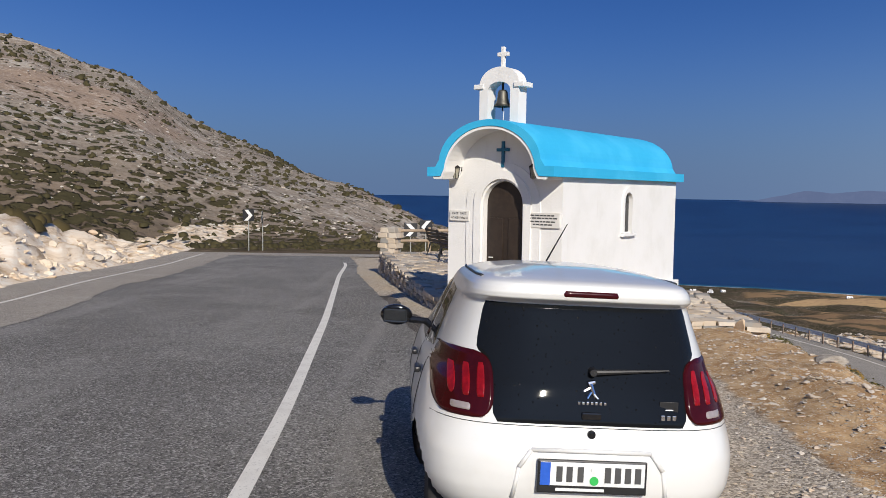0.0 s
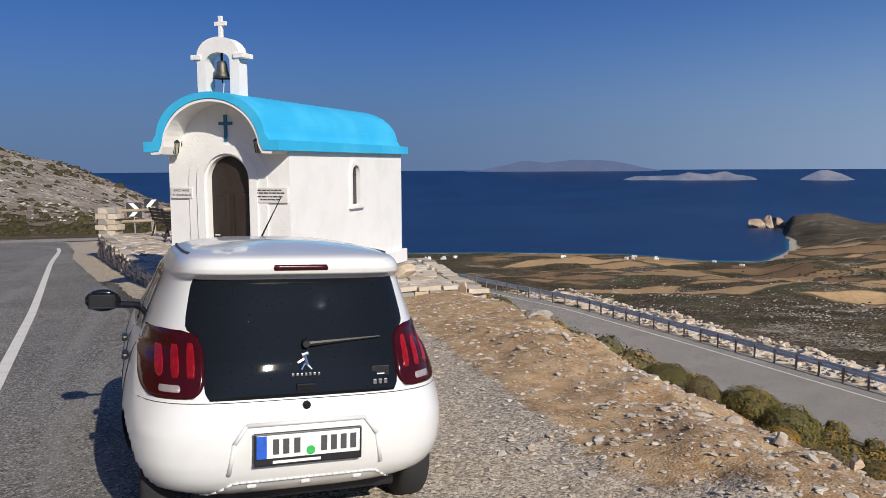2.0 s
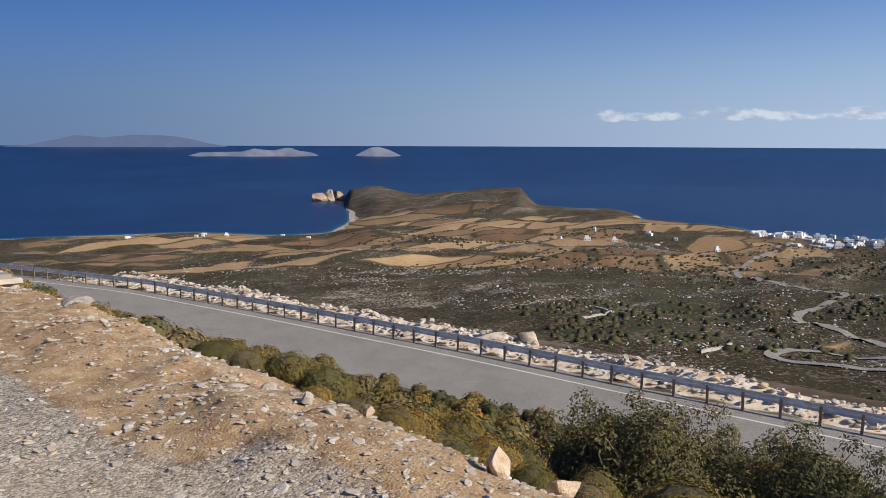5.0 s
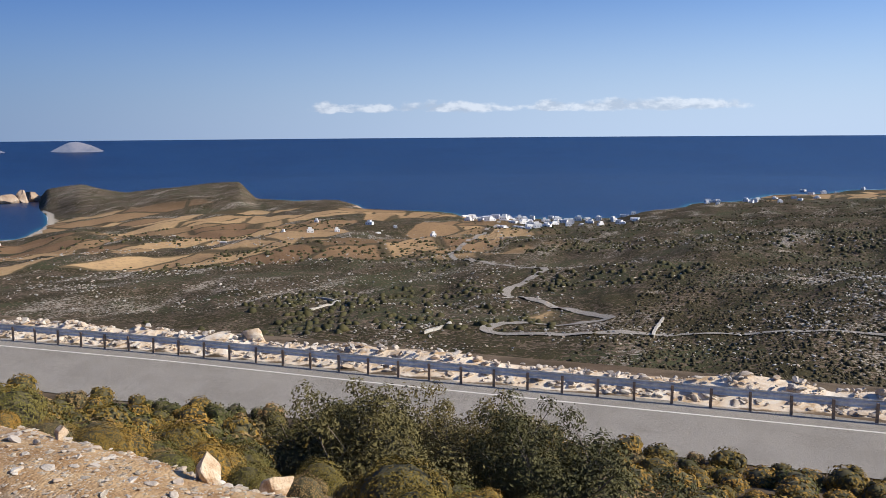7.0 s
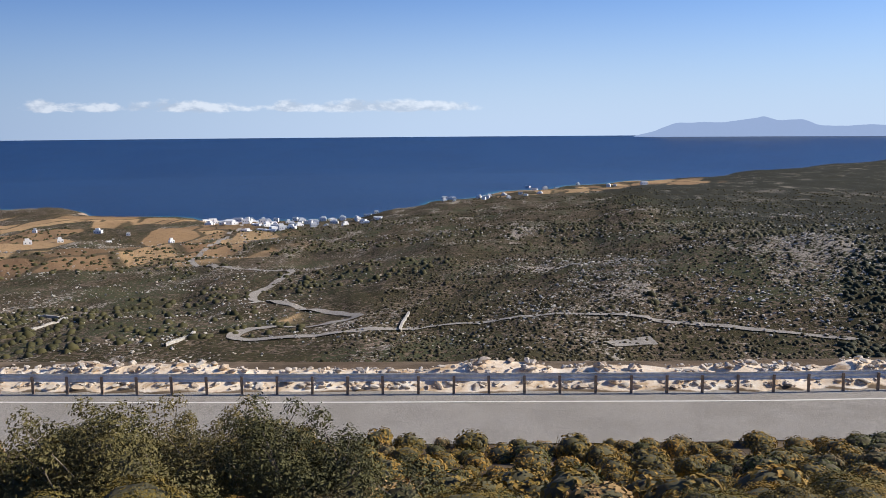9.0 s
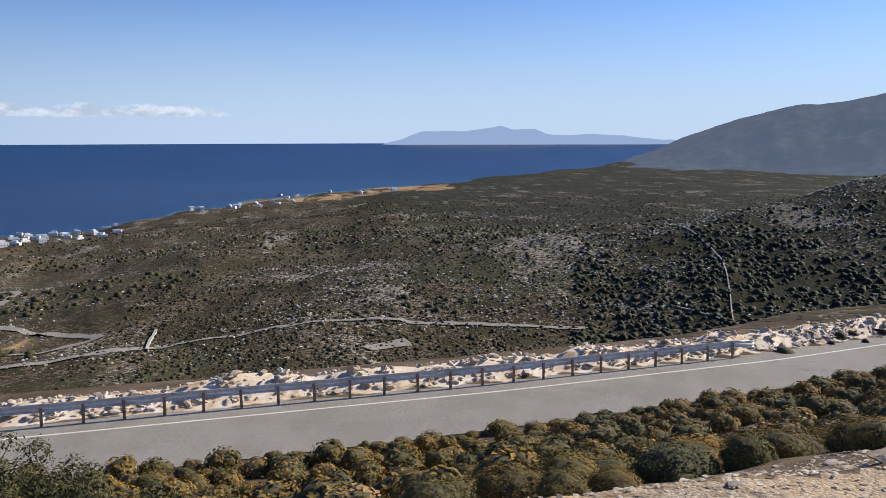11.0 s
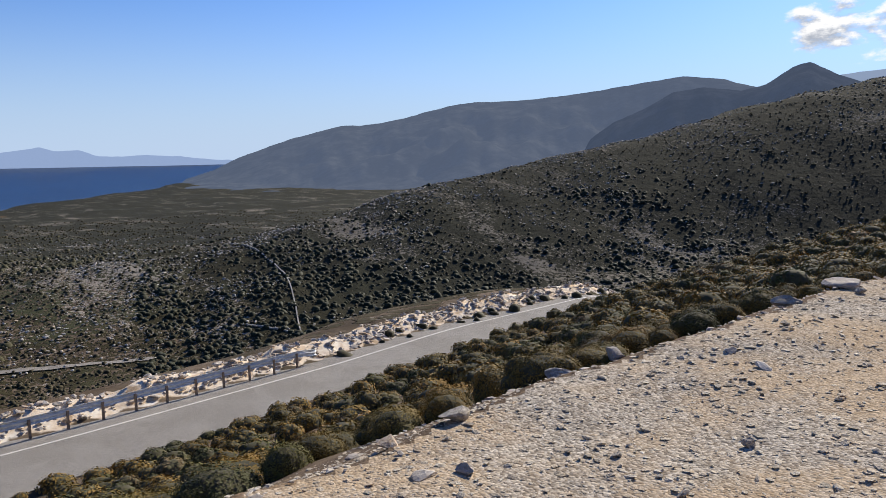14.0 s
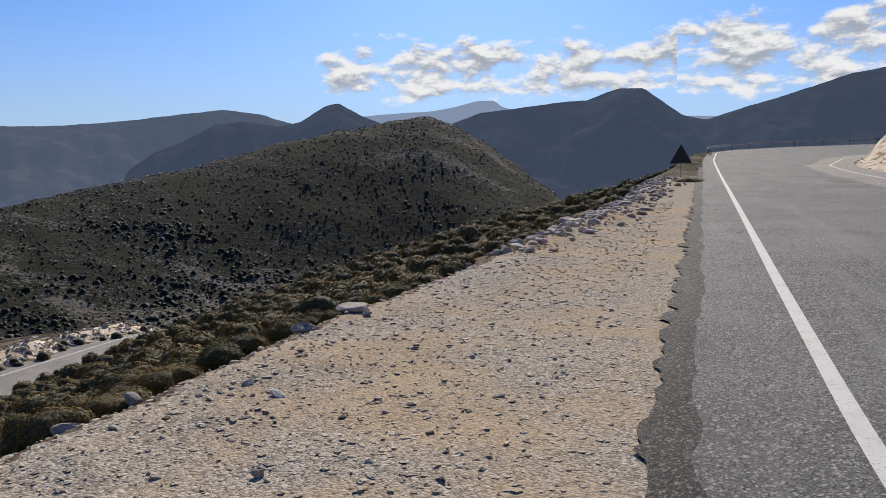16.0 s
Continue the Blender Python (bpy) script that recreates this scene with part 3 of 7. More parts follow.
def build_ground():
    az = np.concatenate([np.arange(-33, 197, 0.27), np.arange(197, 327, 2.5)])
    rr = np.concatenate([[0.15], np.exp(np.linspace(math.log(0.6), math.log(4950), 380))])
    A, R = np.meshgrid(np.radians(az), rr, indexing="ij")
    X, Y = R * np.sin(A), R * np.cos(A)
    Zg, u = land(X, Y)
    me = mesh_from("ground", np.stack([X, Y, Zg], -1).reshape(-1, 3), grid_faces(len(az), len(rr), True)[:, ::-1], M_GROUND)
    on_layby = (X > line_x(np.clip(Y, -124, 58)) - 12) * (X < u["xe"]) * (1 - sstep(30, 60, np.abs(Y)))
    spoil = sstep(-1.5, -0.1, X - u["xe"]) * (1 - sstep(1.0, 3.0, X - u["xe"])) * (np.abs(Y) < 60)
    spoil = np.maximum(spoil, sstep(3.5, 5.0, Y) * sstep(0.7, 1.6, X - 1.0 - 0.1 * Y) * (1 - sstep(1.5, 4.5, X - u["xe"])) * (Y < 16))
    spoil = spoil * np.interp(Y, [-4, 3], [0.3, 1.0])
    set_attr(me, "gravel", on_layby * (1 - 0.9 * spoil))
    set_attr(me, "spoil", spoil)
    lime = sstep(-0.2, 0.5, u["d"]) * (1 - sstep(4.0, 7.0, u["d"])) * (1 - u["wf"]) * (np.abs(Y) < 130)
    lime = np.maximum(lime, sstep(0.0, 0.6, X - u["xr"]) * (1 - sstep(2.6, 4.0, X - u["xr"])) * (np.abs(Y) < 70))
    set_attr(me, "lime", lime)
    rocky = np.clip((u["az"] < 8) * (u["az"] > -60) * u["wf"] * 1.0, 0, 1)
    rocky = np.maximum(rocky, 0.45 * np.exp(-((u["az"] - 43.2) / 1.6) ** 2) * sstep(1750, 1800, u["r"]))
    rocky = np.maximum(rocky, 0.18 * sstep(1400, 1700, u["r"]) * (u["az"] > 38) * (u["az"] < 70))
    set_attr(me, "rocky", rocky)
    f1 = sstep(640, 720, u["r"]) * (1 - sstep(1450, 1650, u["r"])) * sstep(16, 24, u["az"]) * (1 - sstep(66, 78, u["az"]))
    f2 = sstep(1500, 1800, u["r"]) * sstep(86, 90, u["az"]) * (1 - sstep(102, 106, u["az"])) * (Zg < -126)
    f3 = np.exp(-((u["az"] - 72) / 6.0) ** 2) * np.exp(-((u["r"] - 350) / 32.0) ** 2)
    f = np.clip(f1 + f2 * 0.9 + f3 + 0.7 * fbm(X / 160, Y / 160, 3, 77) * (f1 > 0.05), 0, 1)
    set_attr(me, "field", f)
    sand = (Zg < -147.2) * (Zg > -150.6) * (u["r"] > 1300) * (np.exp(-((u["az"] - 40.8) / 1.4) ** 2) + 0.25 * (u["az"] > 66) * (u["az"] < 84))
    set_attr(me, "sand", np.clip(sand, 0, 1))
    return tagged(new("ground", me), "dry stony hillside falling to scrub plain and fields by the sea", "ground", kind="structure")


def build_sea():
    az = np.arange(0, 360, 0.5)
    rr = np.concatenate([np.linspace(300, 2900, 90), np.linspace(2920, 4960, 60)])
    A, R = np.meshgrid(np.radians(az), rr, indexing="ij")
    X, Y = R * np.sin(A), R * np.cos(A)
    rise = (SEA_Z + 33.0)
    Zs = SEA_Z - rise * np.clip((R - 2900) / 2060, 0, 1) ** 1.35
    g = land(X, Y)[0]
    me = mesh_from("sea", np.stack([X, Y, Zs], -1).reshape(-1, 3), grid_faces(len(az), len(rr), True)[:, ::-1], M_SEA)
    set_attr(me, "shallow", np.clip(1 - (Zs - g) / 4.5, 0, 1.1) * (R < 2600))
    return tagged(new("water", me), "deep blue sea ruffled by small whitecaps", "sea", kind="structure")


def strip(name, xa, xb, y0, y1, lift, mat, step=0.5, across=7, flat_z=None):
    """A road surface between two edge curves, following the ground."""
    ys = np.arange(y0, y1 + step, step)
    t = np.linspace(0, 1, across)
    Yg, Tg = np.meshgrid(ys, t, indexing="ij")
    Xg = xa(Yg) * (1 - Tg) + xb(Yg) * Tg
    Zg = (upper_plane(Yg) if flat_z is None else flat_z(Xg, Yg)) + lift
    v = np.stack([Xg, Yg, Zg], -1).reshape(-1, 3)
    faces = grid_faces(len(ys), across)[:, ::-1]
    me = mesh_from(name, v, faces, mat)
    return new(name, me)


ground = build_ground()
sea = build_sea()


def wob(f, amp, scale, seed):
    return lambda y: f(y) + amp * fbm(np.asarray(y) * scale, np.asarray(y) * 0 + seed, 3, seed)


def low_plane(x, y):
    return low_z(y) + 0 * x


road = tagged(strip("road", lambda y: left_x(y) + 0.9, wob(asphalt_edge, 0.10, 1.7, 3), -121, 46, 0.026, M_ASPHALT, 0.25, 15), "weathered grey asphalt mountain road", "road", kind="structure")
M_LOOSE = asphalt_mat("loose_dark_grit", (0.04, 0.036, 0.031), (0.065, 0.058, 0.05), (0.24, 0.21, 0.18))
tagged(strip("road_edge", lambda y: asphalt_edge(y) - 0.3, wob(lambda y: asphalt_edge(y) + 0.28, 0.22, 4.0, 5), -60, 20, 0.02, M_LOOSE, 0.12, 4), "dark loose grit along the asphalt edge", "road edge", kind="structure")
shoulder = tagged(strip("road_shoulder", lambda y: left_x(y) - 1.5, wob(lambda y: left_x(y) + 1.5, 0.5, 0.35, 8), -100, 46, 0.034, M_CONCRETE, 0.3, 5), "pale worn concrete shoulder of the road", "shoulder", kind="structure")
tagged(strip("road_shoulder", lambda y: left_x(y) + 1.2, lambda y: 0 * y - 2.4, 42.4, 46, 0.036, M_CONCRETE, 0.3, 9), "pale worn concrete edge at the far bend", "shoulder", kind="structure")
tagged(strip("road_line", lambda y: line_x(y) - 0.065, lambda y: line_x(y) + 0.065, -120, 36, 0.033, M_LINE, 0.25, 2), "worn white edge line", "road line", kind="structure")
tagged(strip("road_line", lambda y: left_x(y) - 0.05, lambda y: left_x(y) + 0.06, -98, 44, 0.042, M_LINE, 0.4, 2), "worn white edge line", "road line", kind="structure")
tagged(strip("road_lower", lambda y: low_in(y) - 0.3, lambda y: rail_x(y) + 0.3, -70, 85, 0.03, M_ASPHALT2, 1.0, 9, low_plane), "pale sunlit asphalt of the lower road", "road", kind="structure")
tagged(strip("road_line_lower", lambda y: rail_x(y) - 1.05, lambda y: rail_x(y) - 0.93, -70, 85, 0.04, M_LINE, 1.0, 2, low_plane), "white edge line", "road line", kind="structure")

# ---------------------------------------------------------------- building helpers


def thing(name, m, label, category, group=""):
    ob = new(name)
    ob.empty_display_size = 0.2
    ob.matrix_world = m
    return tagged(ob, label, category, group)


def part(name, bm, mat, parent=None, label="", smooth=False):
    me = bpy.data.meshes.new(name)
    bmesh.ops.recalc_face_normals(bm, faces=bm.faces[:])
    bm.to_mesh(me)
    bm.free()
    me.materials.append(mat)
    if smooth:
        for poly in me.polygons:
            poly.use_smooth = True
    ob = new(name, me)
    if parent is not None:
        ob.parent = parent
    return tagged(ob, label)


def box(c, s, bevel=0.0, rot=None, bm=None):
    bm = bm or bmesh.new()
    m = Matrix.Translation(c) @ (rot or Matrix()) @ Matrix.Diagonal((*s, 1))
    got = bmesh.ops.create_cube(bm, size=1.0, matrix=m)
    if bevel:
        es = list({e for v in got["verts"] for e in v.link_edges})
        bmesh.ops.bevel(bm, geom=es, offset=bevel, segments=2, affect="EDGES", profile=0.6)
    return bm


def extrude_outline(pts, depth, axis="y", off=0.0, bm=None, bevel=0.0):
    """A slab from an outline in the plane (x, z) or (x, y), pushed along the third axis."""
    bm = bm or bmesh.new()
    lay = {"y": lambda a, b, c: (a, c, b), "z": lambda a, b, c: (a, b, c), "x": lambda a, b, c: (c, a, b)}[axis]
    lo = [bm.verts.new(lay(a, b, off)) for a, b in pts]
    hi = [bm.verts.new(lay(a, b, off + depth)) for a, b in pts]
    n = len(pts)
    bm.faces.new(lo)
    bm.faces.new(hi)
    for i in range(n):
        bm.faces.new((lo[i], lo[(i + 1) % n], hi[(i + 1) % n], hi[i]))
    if bevel:
        bmesh.ops.recalc_face_normals(bm, faces=bm.faces[:])
        bmesh.ops.bevel(bm, geom=[e for e in bm.edges if e.calc_face_angle(0) > 0.9], offset=bevel, segments=2, affect="EDGES")
    return bm


def ring_slab(outer, inner, depth, axis="y", off=0.0):
    """A slab with an opening; both open outlines have as many points and end side by side."""
    bm = bmesh.new()
    lay = {"y": lambda a, b, c: (a, c, b), "x": lambda a, b, c: (c, a, b), "z": lambda a, b, c: (a, b, c)}[axis]
    rows = []
    for pts in (outer, inner):
        rows.append([bm.verts.new(lay(a, b, off)) for a, b in pts])
        rows.append([bm.verts.new(lay(a, b, off + depth)) for a, b in pts])
    o0, o1, i0, i1 = rows
    for k in range(len(outer) - 1):
        for a, b in ((o0, i0), (o1, i1), (o0, o1), (i0, i1)):
            bm.faces.new((a[k], a[k + 1], b[k + 1], b[k]))
    for k in (0, -1):
        bm.faces.new((o0[k], i0[k], i1[k], o1[k]))
    return bm


def rod(a, b, r, seg=10, r2=None, bm=None):
    bm = bm or bmesh.new()
    a, b = Vector(a), Vector(b)
    q = (b - a).to_track_quat("Z", "Y").to_matrix().to_4x4()
    m = Matrix.Translation((a + b) / 2) @ q
    bmesh.ops.create_cone(bm, cap_ends=True, segments=seg, radius1=r, radius2=r if r2 is None else r2, depth=(b - a).length, matrix=m)
    return bm


def lathe(profile, seg=24, m=None, bm=None):
    bm = bm or bmesh.new()
    rings = []
    for r, z in profile:
        rings.append([bm.verts.new((r * math.cos(2 * math.pi * k / seg), r * math.sin(2 * math.pi * k / seg), z)) for k in range(seg)])
    for a, b in zip(rings, rings[1:]):
        for k in range(seg):
            bm.faces.new((a[k], a[(k + 1) % seg], b[(k + 1) % seg], b[k]))
    bm.faces.new(rings[0])
    bm.faces.new(rings[-1])
    if m is not None:
        bmesh.ops.transform(bm, matrix=m, verts=bm.verts[:])
    return bm


def arch(half, spring, foot, n=14, rise=None):
    rise = rise or half
    pts = [(-half, foot)]
    for k in range(n + 1):
        t = math.pi * (1 - k / n)
        pts.append((half * math.cos(t), spring + rise * math.sin(t)))
    return pts + [(half, foot)]


def stone_bm(seed, sx=1.0, sy=1.0, sz=1.0, sub=2, rough=0.22, flat=0.6):
    """A broken, faceted stone of about unit size."""
    rnd = random.Random(seed)
    bm = bmesh.new()
    bmesh.ops.create_icosphere(bm, subdivisions=sub, radius=0.5)
    cuts = []
    for _ in range(11):
        v = Vector((rnd.gauss(0, 1), rnd.gauss(0, 1), rnd.gauss(0, 1))).normalized()
        cuts.append((v, rnd.uniform(0.2, 0.37)))
    for v in bm.verts:
        for nrm, d in cuts:
            k = v.co.dot(nrm) - d
            if k > 0:
                v.co -= nrm * k
        v.co += noise.noise_vector(v.co * 3.1 + Vector((seed, 0, 0))) * rough * 0.18
        v.co = Vector((v.co.x * sx, v.co.y * sy, v.co.z * sz))
    return bm


# ---------------------------------------------------------------- the chapel


def plaster(k):
    p = obj_coord(k)
    a = k.noise(p, 1.6, 5, 0.6)
    b = k.noise(p, 26.0, 4, 0.6)
    col = k.mix(k.ramp(a, 0.4, 0.75), rgb(0.77, 0.76, 0.74), rgb(0.71, 0.70, 0.67))
    streak = k.noise(k.add("ShaderNodeMapping", {0: p, 3: (6.0, 6.0, 0.5)}).outputs[0], 1.0, 5, 0.6)
    col = k.mix(k.ramp(streak, 0.58, 0.8, 0.0, 0.28), col, rgb(0.52, 0.48, 0.42))
    return principled(k, col, 0.9, 0.0, bump(k, k.math("ADD", b, k.math("MULTIPLY", a, 2.0)), 0.25, 0.02))


def blue_paint(k):
    p = obj_coord(k)
    a = k.noise(p, 1.1, 5, 0.6)
    b = k.noise(p, 20.0, 4, 0.6)
    col = k.mix(k.ramp(a, 0.38, 0.68), rgb(0.033, 0.40, 0.68), rgb(0.055, 0.455, 0.735))
    col = k.mix(k.ramp(b, 0.6, 0.85, 0.0, 0.3), col, rgb(0.14, 0.52, 0.72))
    return principled(k, col, 0.85, 0.0, bump(k, b, 0.15, 0.02), Specular_IOR_Level=0.2)


M_PLASTER = material("white_plaster", plaster)
M_BLUE = material("sky_blue_paint", blue_paint)
M_TEAL = simple("teal_paint", (0.015, 0.14, 0.24), 0.5)
M_DARKWOOD = simple("dark_brown_wood", (0.026, 0.017, 0.012), 0.55, 0.0, 12.0, 0.4)
M_BRONZE = simple("aged_bronze", (0.11, 0.105, 0.09), 0.5, 0.7, 14.0, 0.4)
M_BLACK = simple("black_iron", (0.02, 0.02, 0.02), 0.45, 0.4)
M_LAMPGLASS = simple("lantern_glass", (0.55, 0.52, 0.42), 0.1, 0.0, Transmission_Weight=0.5)
M_MARBLE = simple("pale_marble", (0.66, 0.64, 0.60), 0.5, 0.0, 5.0, 0.12)
M_INK = simple("dark_lettering", (0.06, 0.06, 0.06), 0.7)
M_DARKGLASS = simple("dark_window_glass", (0.02, 0.022, 0.025), 0.06)

CH_BASE = -2.16
CH = pose(2.42, 16.83, CH_BASE, 0, 0, -37)
chapel = thing("chapel", CH, "small white plastered chapel with a sky-blue barrel roof", "chapel")
HW, Y0, Y1 = 1.2, -2.28, 2.80        # wall half width, front and back
EAVE = 2.43                           # underside of the fascia above the base
WALL_TOP = 2.47


def barrel(half, rise, z0, n=28):
    return [(half * math.cos(math.pi * (1 - k / n)), z0 + rise * math.sin(math.pi * (1 - k / n)) ** 0.92) for k in range(n + 1)]


# front and back walls close the barrel; the front has the door's opening
d_half, d_spring = 0.41, 1.95
inner = arch(d_half, d_spring, 0.0, 28)
top = barrel(0.98, 0.80, 2.46, 28)
outer = [(-HW, 0.0), (-HW, 2.47)] + top[1:-1] + [(HW, 2.47), (HW, 0.0)]
part("front_wall", ring_slab(outer, inner, 0.22, "y", Y0), M_PLASTER, chapel)
part("back_wall", extrude_outline(outer, 0.22, "y", Y1 - 0.22), M_PLASTER, chapel)
part("side_wall", box((-HW + 0.11, (Y0 + Y1) / 2, WALL_TOP / 2), (0.22, Y1 - Y0 - 0.44, WALL_TOP), 0), M_PLASTER, chapel)
# the sunny side wall with its arched window opening
wy, w_half, w_spring, w_foot = 0.32, 0.17, 2.02, 1.42
win_in = [(wy + a, b) for a, b in arch(w_half, w_spring, w_foot, 12)]
ya, yb = Y0 + 0.22, Y1 - 0.22
win_out = [(ya, w_foot)] + [(ya + (yb - ya) * k / 12, WALL_TOP) for k in range(13)] + [(yb, w_foot)]
bm = ring_slab(win_out, win_in, 0.22, "x", HW - 0.22)
box((HW - 0.11, (ya + yb) / 2, w_foot / 2), (0.22, yb - ya, w_foot), 0, None, bm)
part("side_wall", bm, M_PLASTER, chapel)
part("plinth", box((HW + 0.03, (Y0 + Y1) / 2 + 0.04, 0.145), (0.14, Y1 - Y0 + 0.1, 0.29), 0.012), M_PLASTER, chapel)
part("plinth", box((0, Y1 + 0.04, 0.145), (2.44, 0.12, 0.29), 0.012), M_PLASTER, chapel)
part("plinth", box((-HW - 0.03, (Y0 + Y1) / 2 + 0.04, 0.145), (0.14, Y1 - Y0 + 0.1, 0.29), 0.012), M_PLASTER, chapel)
# the roof: a thick painted shell with flat eaves, white below
RY0, RY1 = -2.80, 2.96
roof_rise, roof_half = 0.80, 1.06
shell = [(-1.31, EAVE), (-1.31, EAVE + 0.17), (-1.13, EAVE + 0.175)] + barrel(roof_half, roof_rise, EAVE + 0.18)[1:-1] + [(1.13, EAVE + 0.175), (1.31, EAVE + 0.17), (1.31, EAVE)]
under = [(-1.20, EAVE), (-1.10, EAVE + 0.004), (-1.02, EAVE + 0.01)] + barrel(0.96, roof_rise + 0.05, EAVE + 0.02)[1:-1] + [(1.02, EAVE + 0.01), (1.10, EAVE + 0.004), (1.20, EAVE)]
roof = part("roof", ring_slab(shell, under, RY1 - RY0, "y", RY0), M_BLUE, chapel, "sky-blue painted barrel roof")
lin_o = [(x * 0.996, z - 0.006) for x, z in under]
lin_i = [(x * 0.965, z - 0.05) for x, z in under]
part("soffit", ring_slab(lin_o, lin_i, Y0 - RY0 + 0.02, "y", RY0 + 0.015), M_PLASTER, chapel, "white underside of the porch roof")
# moulded door surround, leaf and handle
part("door_surround", ring_slab(arch(0.60, d_spring, 0.0, 20), arch(0.45, d_spring, 0.0, 20), 0.05, "y", Y0 - 0.05), M_PLASTER, chapel)
part("door_jamb", ring_slab(arch(0.78, d_spring - 0.02, 0.0, 20, 0.76), arch(0.60, d_spring, 0.0, 20), 0.022, "y", Y0 - 0.022), M_PLASTER, chapel)
leaf = part("door", extrude_outline(arch(d_half - 0.004, d_spring, 0.01, 20), 0.05, "y", Y0 + 0.12), M_DARKWOOD, chapel, "dark brown arched door standing shut")
part("door_panel", box((-0.2, Y0 + 0.112, 0.95), (0.28, 0.03, 1.5), 0.01), M_DARKWOOD, leaf)
part("door_panel", box((0.2, Y0 + 0.112, 0.95), (0.28, 0.03, 1.5), 0.01), M_DARKWOOD, leaf)
part("handle", rod((-0.33, Y0 + 0.07, 0.98), (-0.24, Y0 + 0.07, 0.98), 0.011), M_STEEL, leaf, "metal door handle")
# blue cross over the door
cross = bmesh.new()
box((0, Y0 - 0.02, 2.83), (0.055, 0.04, 0.46), 0.006, None, cross)
box((0, Y0 - 0.022, 2.91), (0.26, 0.04, 0.055), 0.006, None, cross)
part("cross", cross, M_TEAL, chapel, "dark blue wall cross")
# window: frame, glass, bars, sill
wf = ring_slab([(wy + a, b) for a, b in arch(0.26, w_spring, w_foot - 0.02, 14)], [(wy + a, b) for a, b in arch(w_half, w_spring, w_foot - 0.02, 14)], 0.035, "x", HW)
window = part("window", wf, M_PLASTER, chapel)
part("glass", extrude_outline([(wy + a, b) for a, b in arch(w_half, w_spring, w_foot, 14)], 0.01, "x", HW - 0.06), M_DARKGLASS, window, "dark window pane")
part("mullion", box((HW - 0.045, wy, 1.78), (0.025, 0.022, 0.76), 0.003), M_DARKWOOD, window)
part("transom", box((HW - 0.045, wy, w_spring - 0.02), (0.025, 0.3, 0.022), 0.003), M_DARKWOOD, window)
part("sill", box((HW + 0.035, wy, w_foot - 0.055), (0.09, 0.62, 0.05), 0.008), M_PLASTER, window)

# bell gable
GY = -2.24
gz = 3.32
gable = part("bell_gable", ring_slab([(a - 0.07, b) for a, b in arch(0.41, 4.06, gz, 16, 0.30)], [(a - 0.07, b) for a, b in arch(0.235, 3.95, gz, 16, 0.15)], 0.26, "y", GY - 0.13), M_PLASTER, chapel, "white plastered bell arch")
for sx in (-1, 1):
    part("capital", box((sx * 0.42 - 0.07, GY, 4.03), (0.20, 0.32, 0.085), 0.012), M_PLASTER, gable)
top_cross = bmesh.new()
box((-0.07, GY, 4.52), (0.065, 0.065, 0.40), 0.008, None, top_cross)
box((-0.07, GY - 0.002, 4.59), (0.22, 0.065, 0.07), 0.008, None, top_cross)
part("top_cross", top_cross, M_PLASTER, gable)
bell_profile = [(0.02, 0.30), (0.06, 0.295), (0.085, 0.26), (0.095, 0.16), (0.12, 0.07), (0.165, 0.0), (0.155, 0.0), (0.105, 0.08), (0.08, 0.2), (0.02, 0.24)]
bell = part("bell", lathe(bell_profile, 24, Matrix.Translation((-0.07, GY, 3.67))), M_BRONZE, chapel, "aged bronze bell hanging in the arch", True)
part("yoke", rod((-0.07, GY, 3.95), (-0.07, GY, 4.12), 0.022), M_BLACK, bell)
part("clapper", rod((-0.07, GY, 3.6), (-0.07, GY, 3.83), 0.014, 8, 0.012), M_BLACK, bell)
part("rope", rod((-0.06, GY, 3.36), (-0.04, GY, 3.6), 0.007, 6), M_PLASTER, bell)


def wall_lantern(x):
    m = CH @ Matrix.Translation((x, Y0, 2.46))
    lamp = thing("wall_lantern", m, "black iron wall lantern on the chapel front", "lantern", "chapel lanterns")
    part("bracket", rod((0, 0.0, 0.16), (0, -0.15, 0.20), 0.012, 8), M_BLACK, lamp)
    part("back_plate", box((0, -0.01, 0.14), (0.06, 0.02, 0.13), 0.006), M_BLACK, lamp)
    part("cage", lathe([(0.02, -0.10), (0.042, -0.085), (0.068, 0.085), (0.074, 0.09), (0.074, 0.1)], 6, Matrix.Translation((0, -0.15, 0.03))), M_LAMPGLASS, lamp, "pale lantern glass")
    part("cap", lathe([(0.088, 0.0), (0.086, 0.012), (0.03, 0.06), (0.012, 0.075), (0.008, 0.1)], 6, Matrix.Translation((0, -0.15, 0.13))), M_BLACK, lamp)
    for k in range(6):
        a = k * math.pi / 3
        part("rib", rod((0.044 * math.cos(a), -0.15 + 0.044 * math.sin(a), -0.055), (0.072 * math.cos(a), -0.15 + 0.072 * math.sin(a), 0.13), 0.006, 6), M_BLACK, lamp)


wall_lantern(-0.93)
wall_lantern(0.70)


def text_part(words, size, m, mat, parent, name="lettering"):
    cu = bpy.data.curves.new(name, "FONT")
    cu.body, cu.size, cu.align_x, cu.align_y, cu.extrude = words, size, "CENTER", "CENTER", 0.0015
    tmp = bpy.data.objects.new(name, cu)
    scene.collection.objects.link(tmp)
    me = bpy.data.meshes.new_from_object(tmp.evaluated_get(bpy.context.evaluated_depsgraph_get()))
    bpy.data.objects.remove(tmp)
    me.materials.append(mat)
    ob = new(name, me)
    ob.parent = parent
    ob.matrix_local = m
    return ob


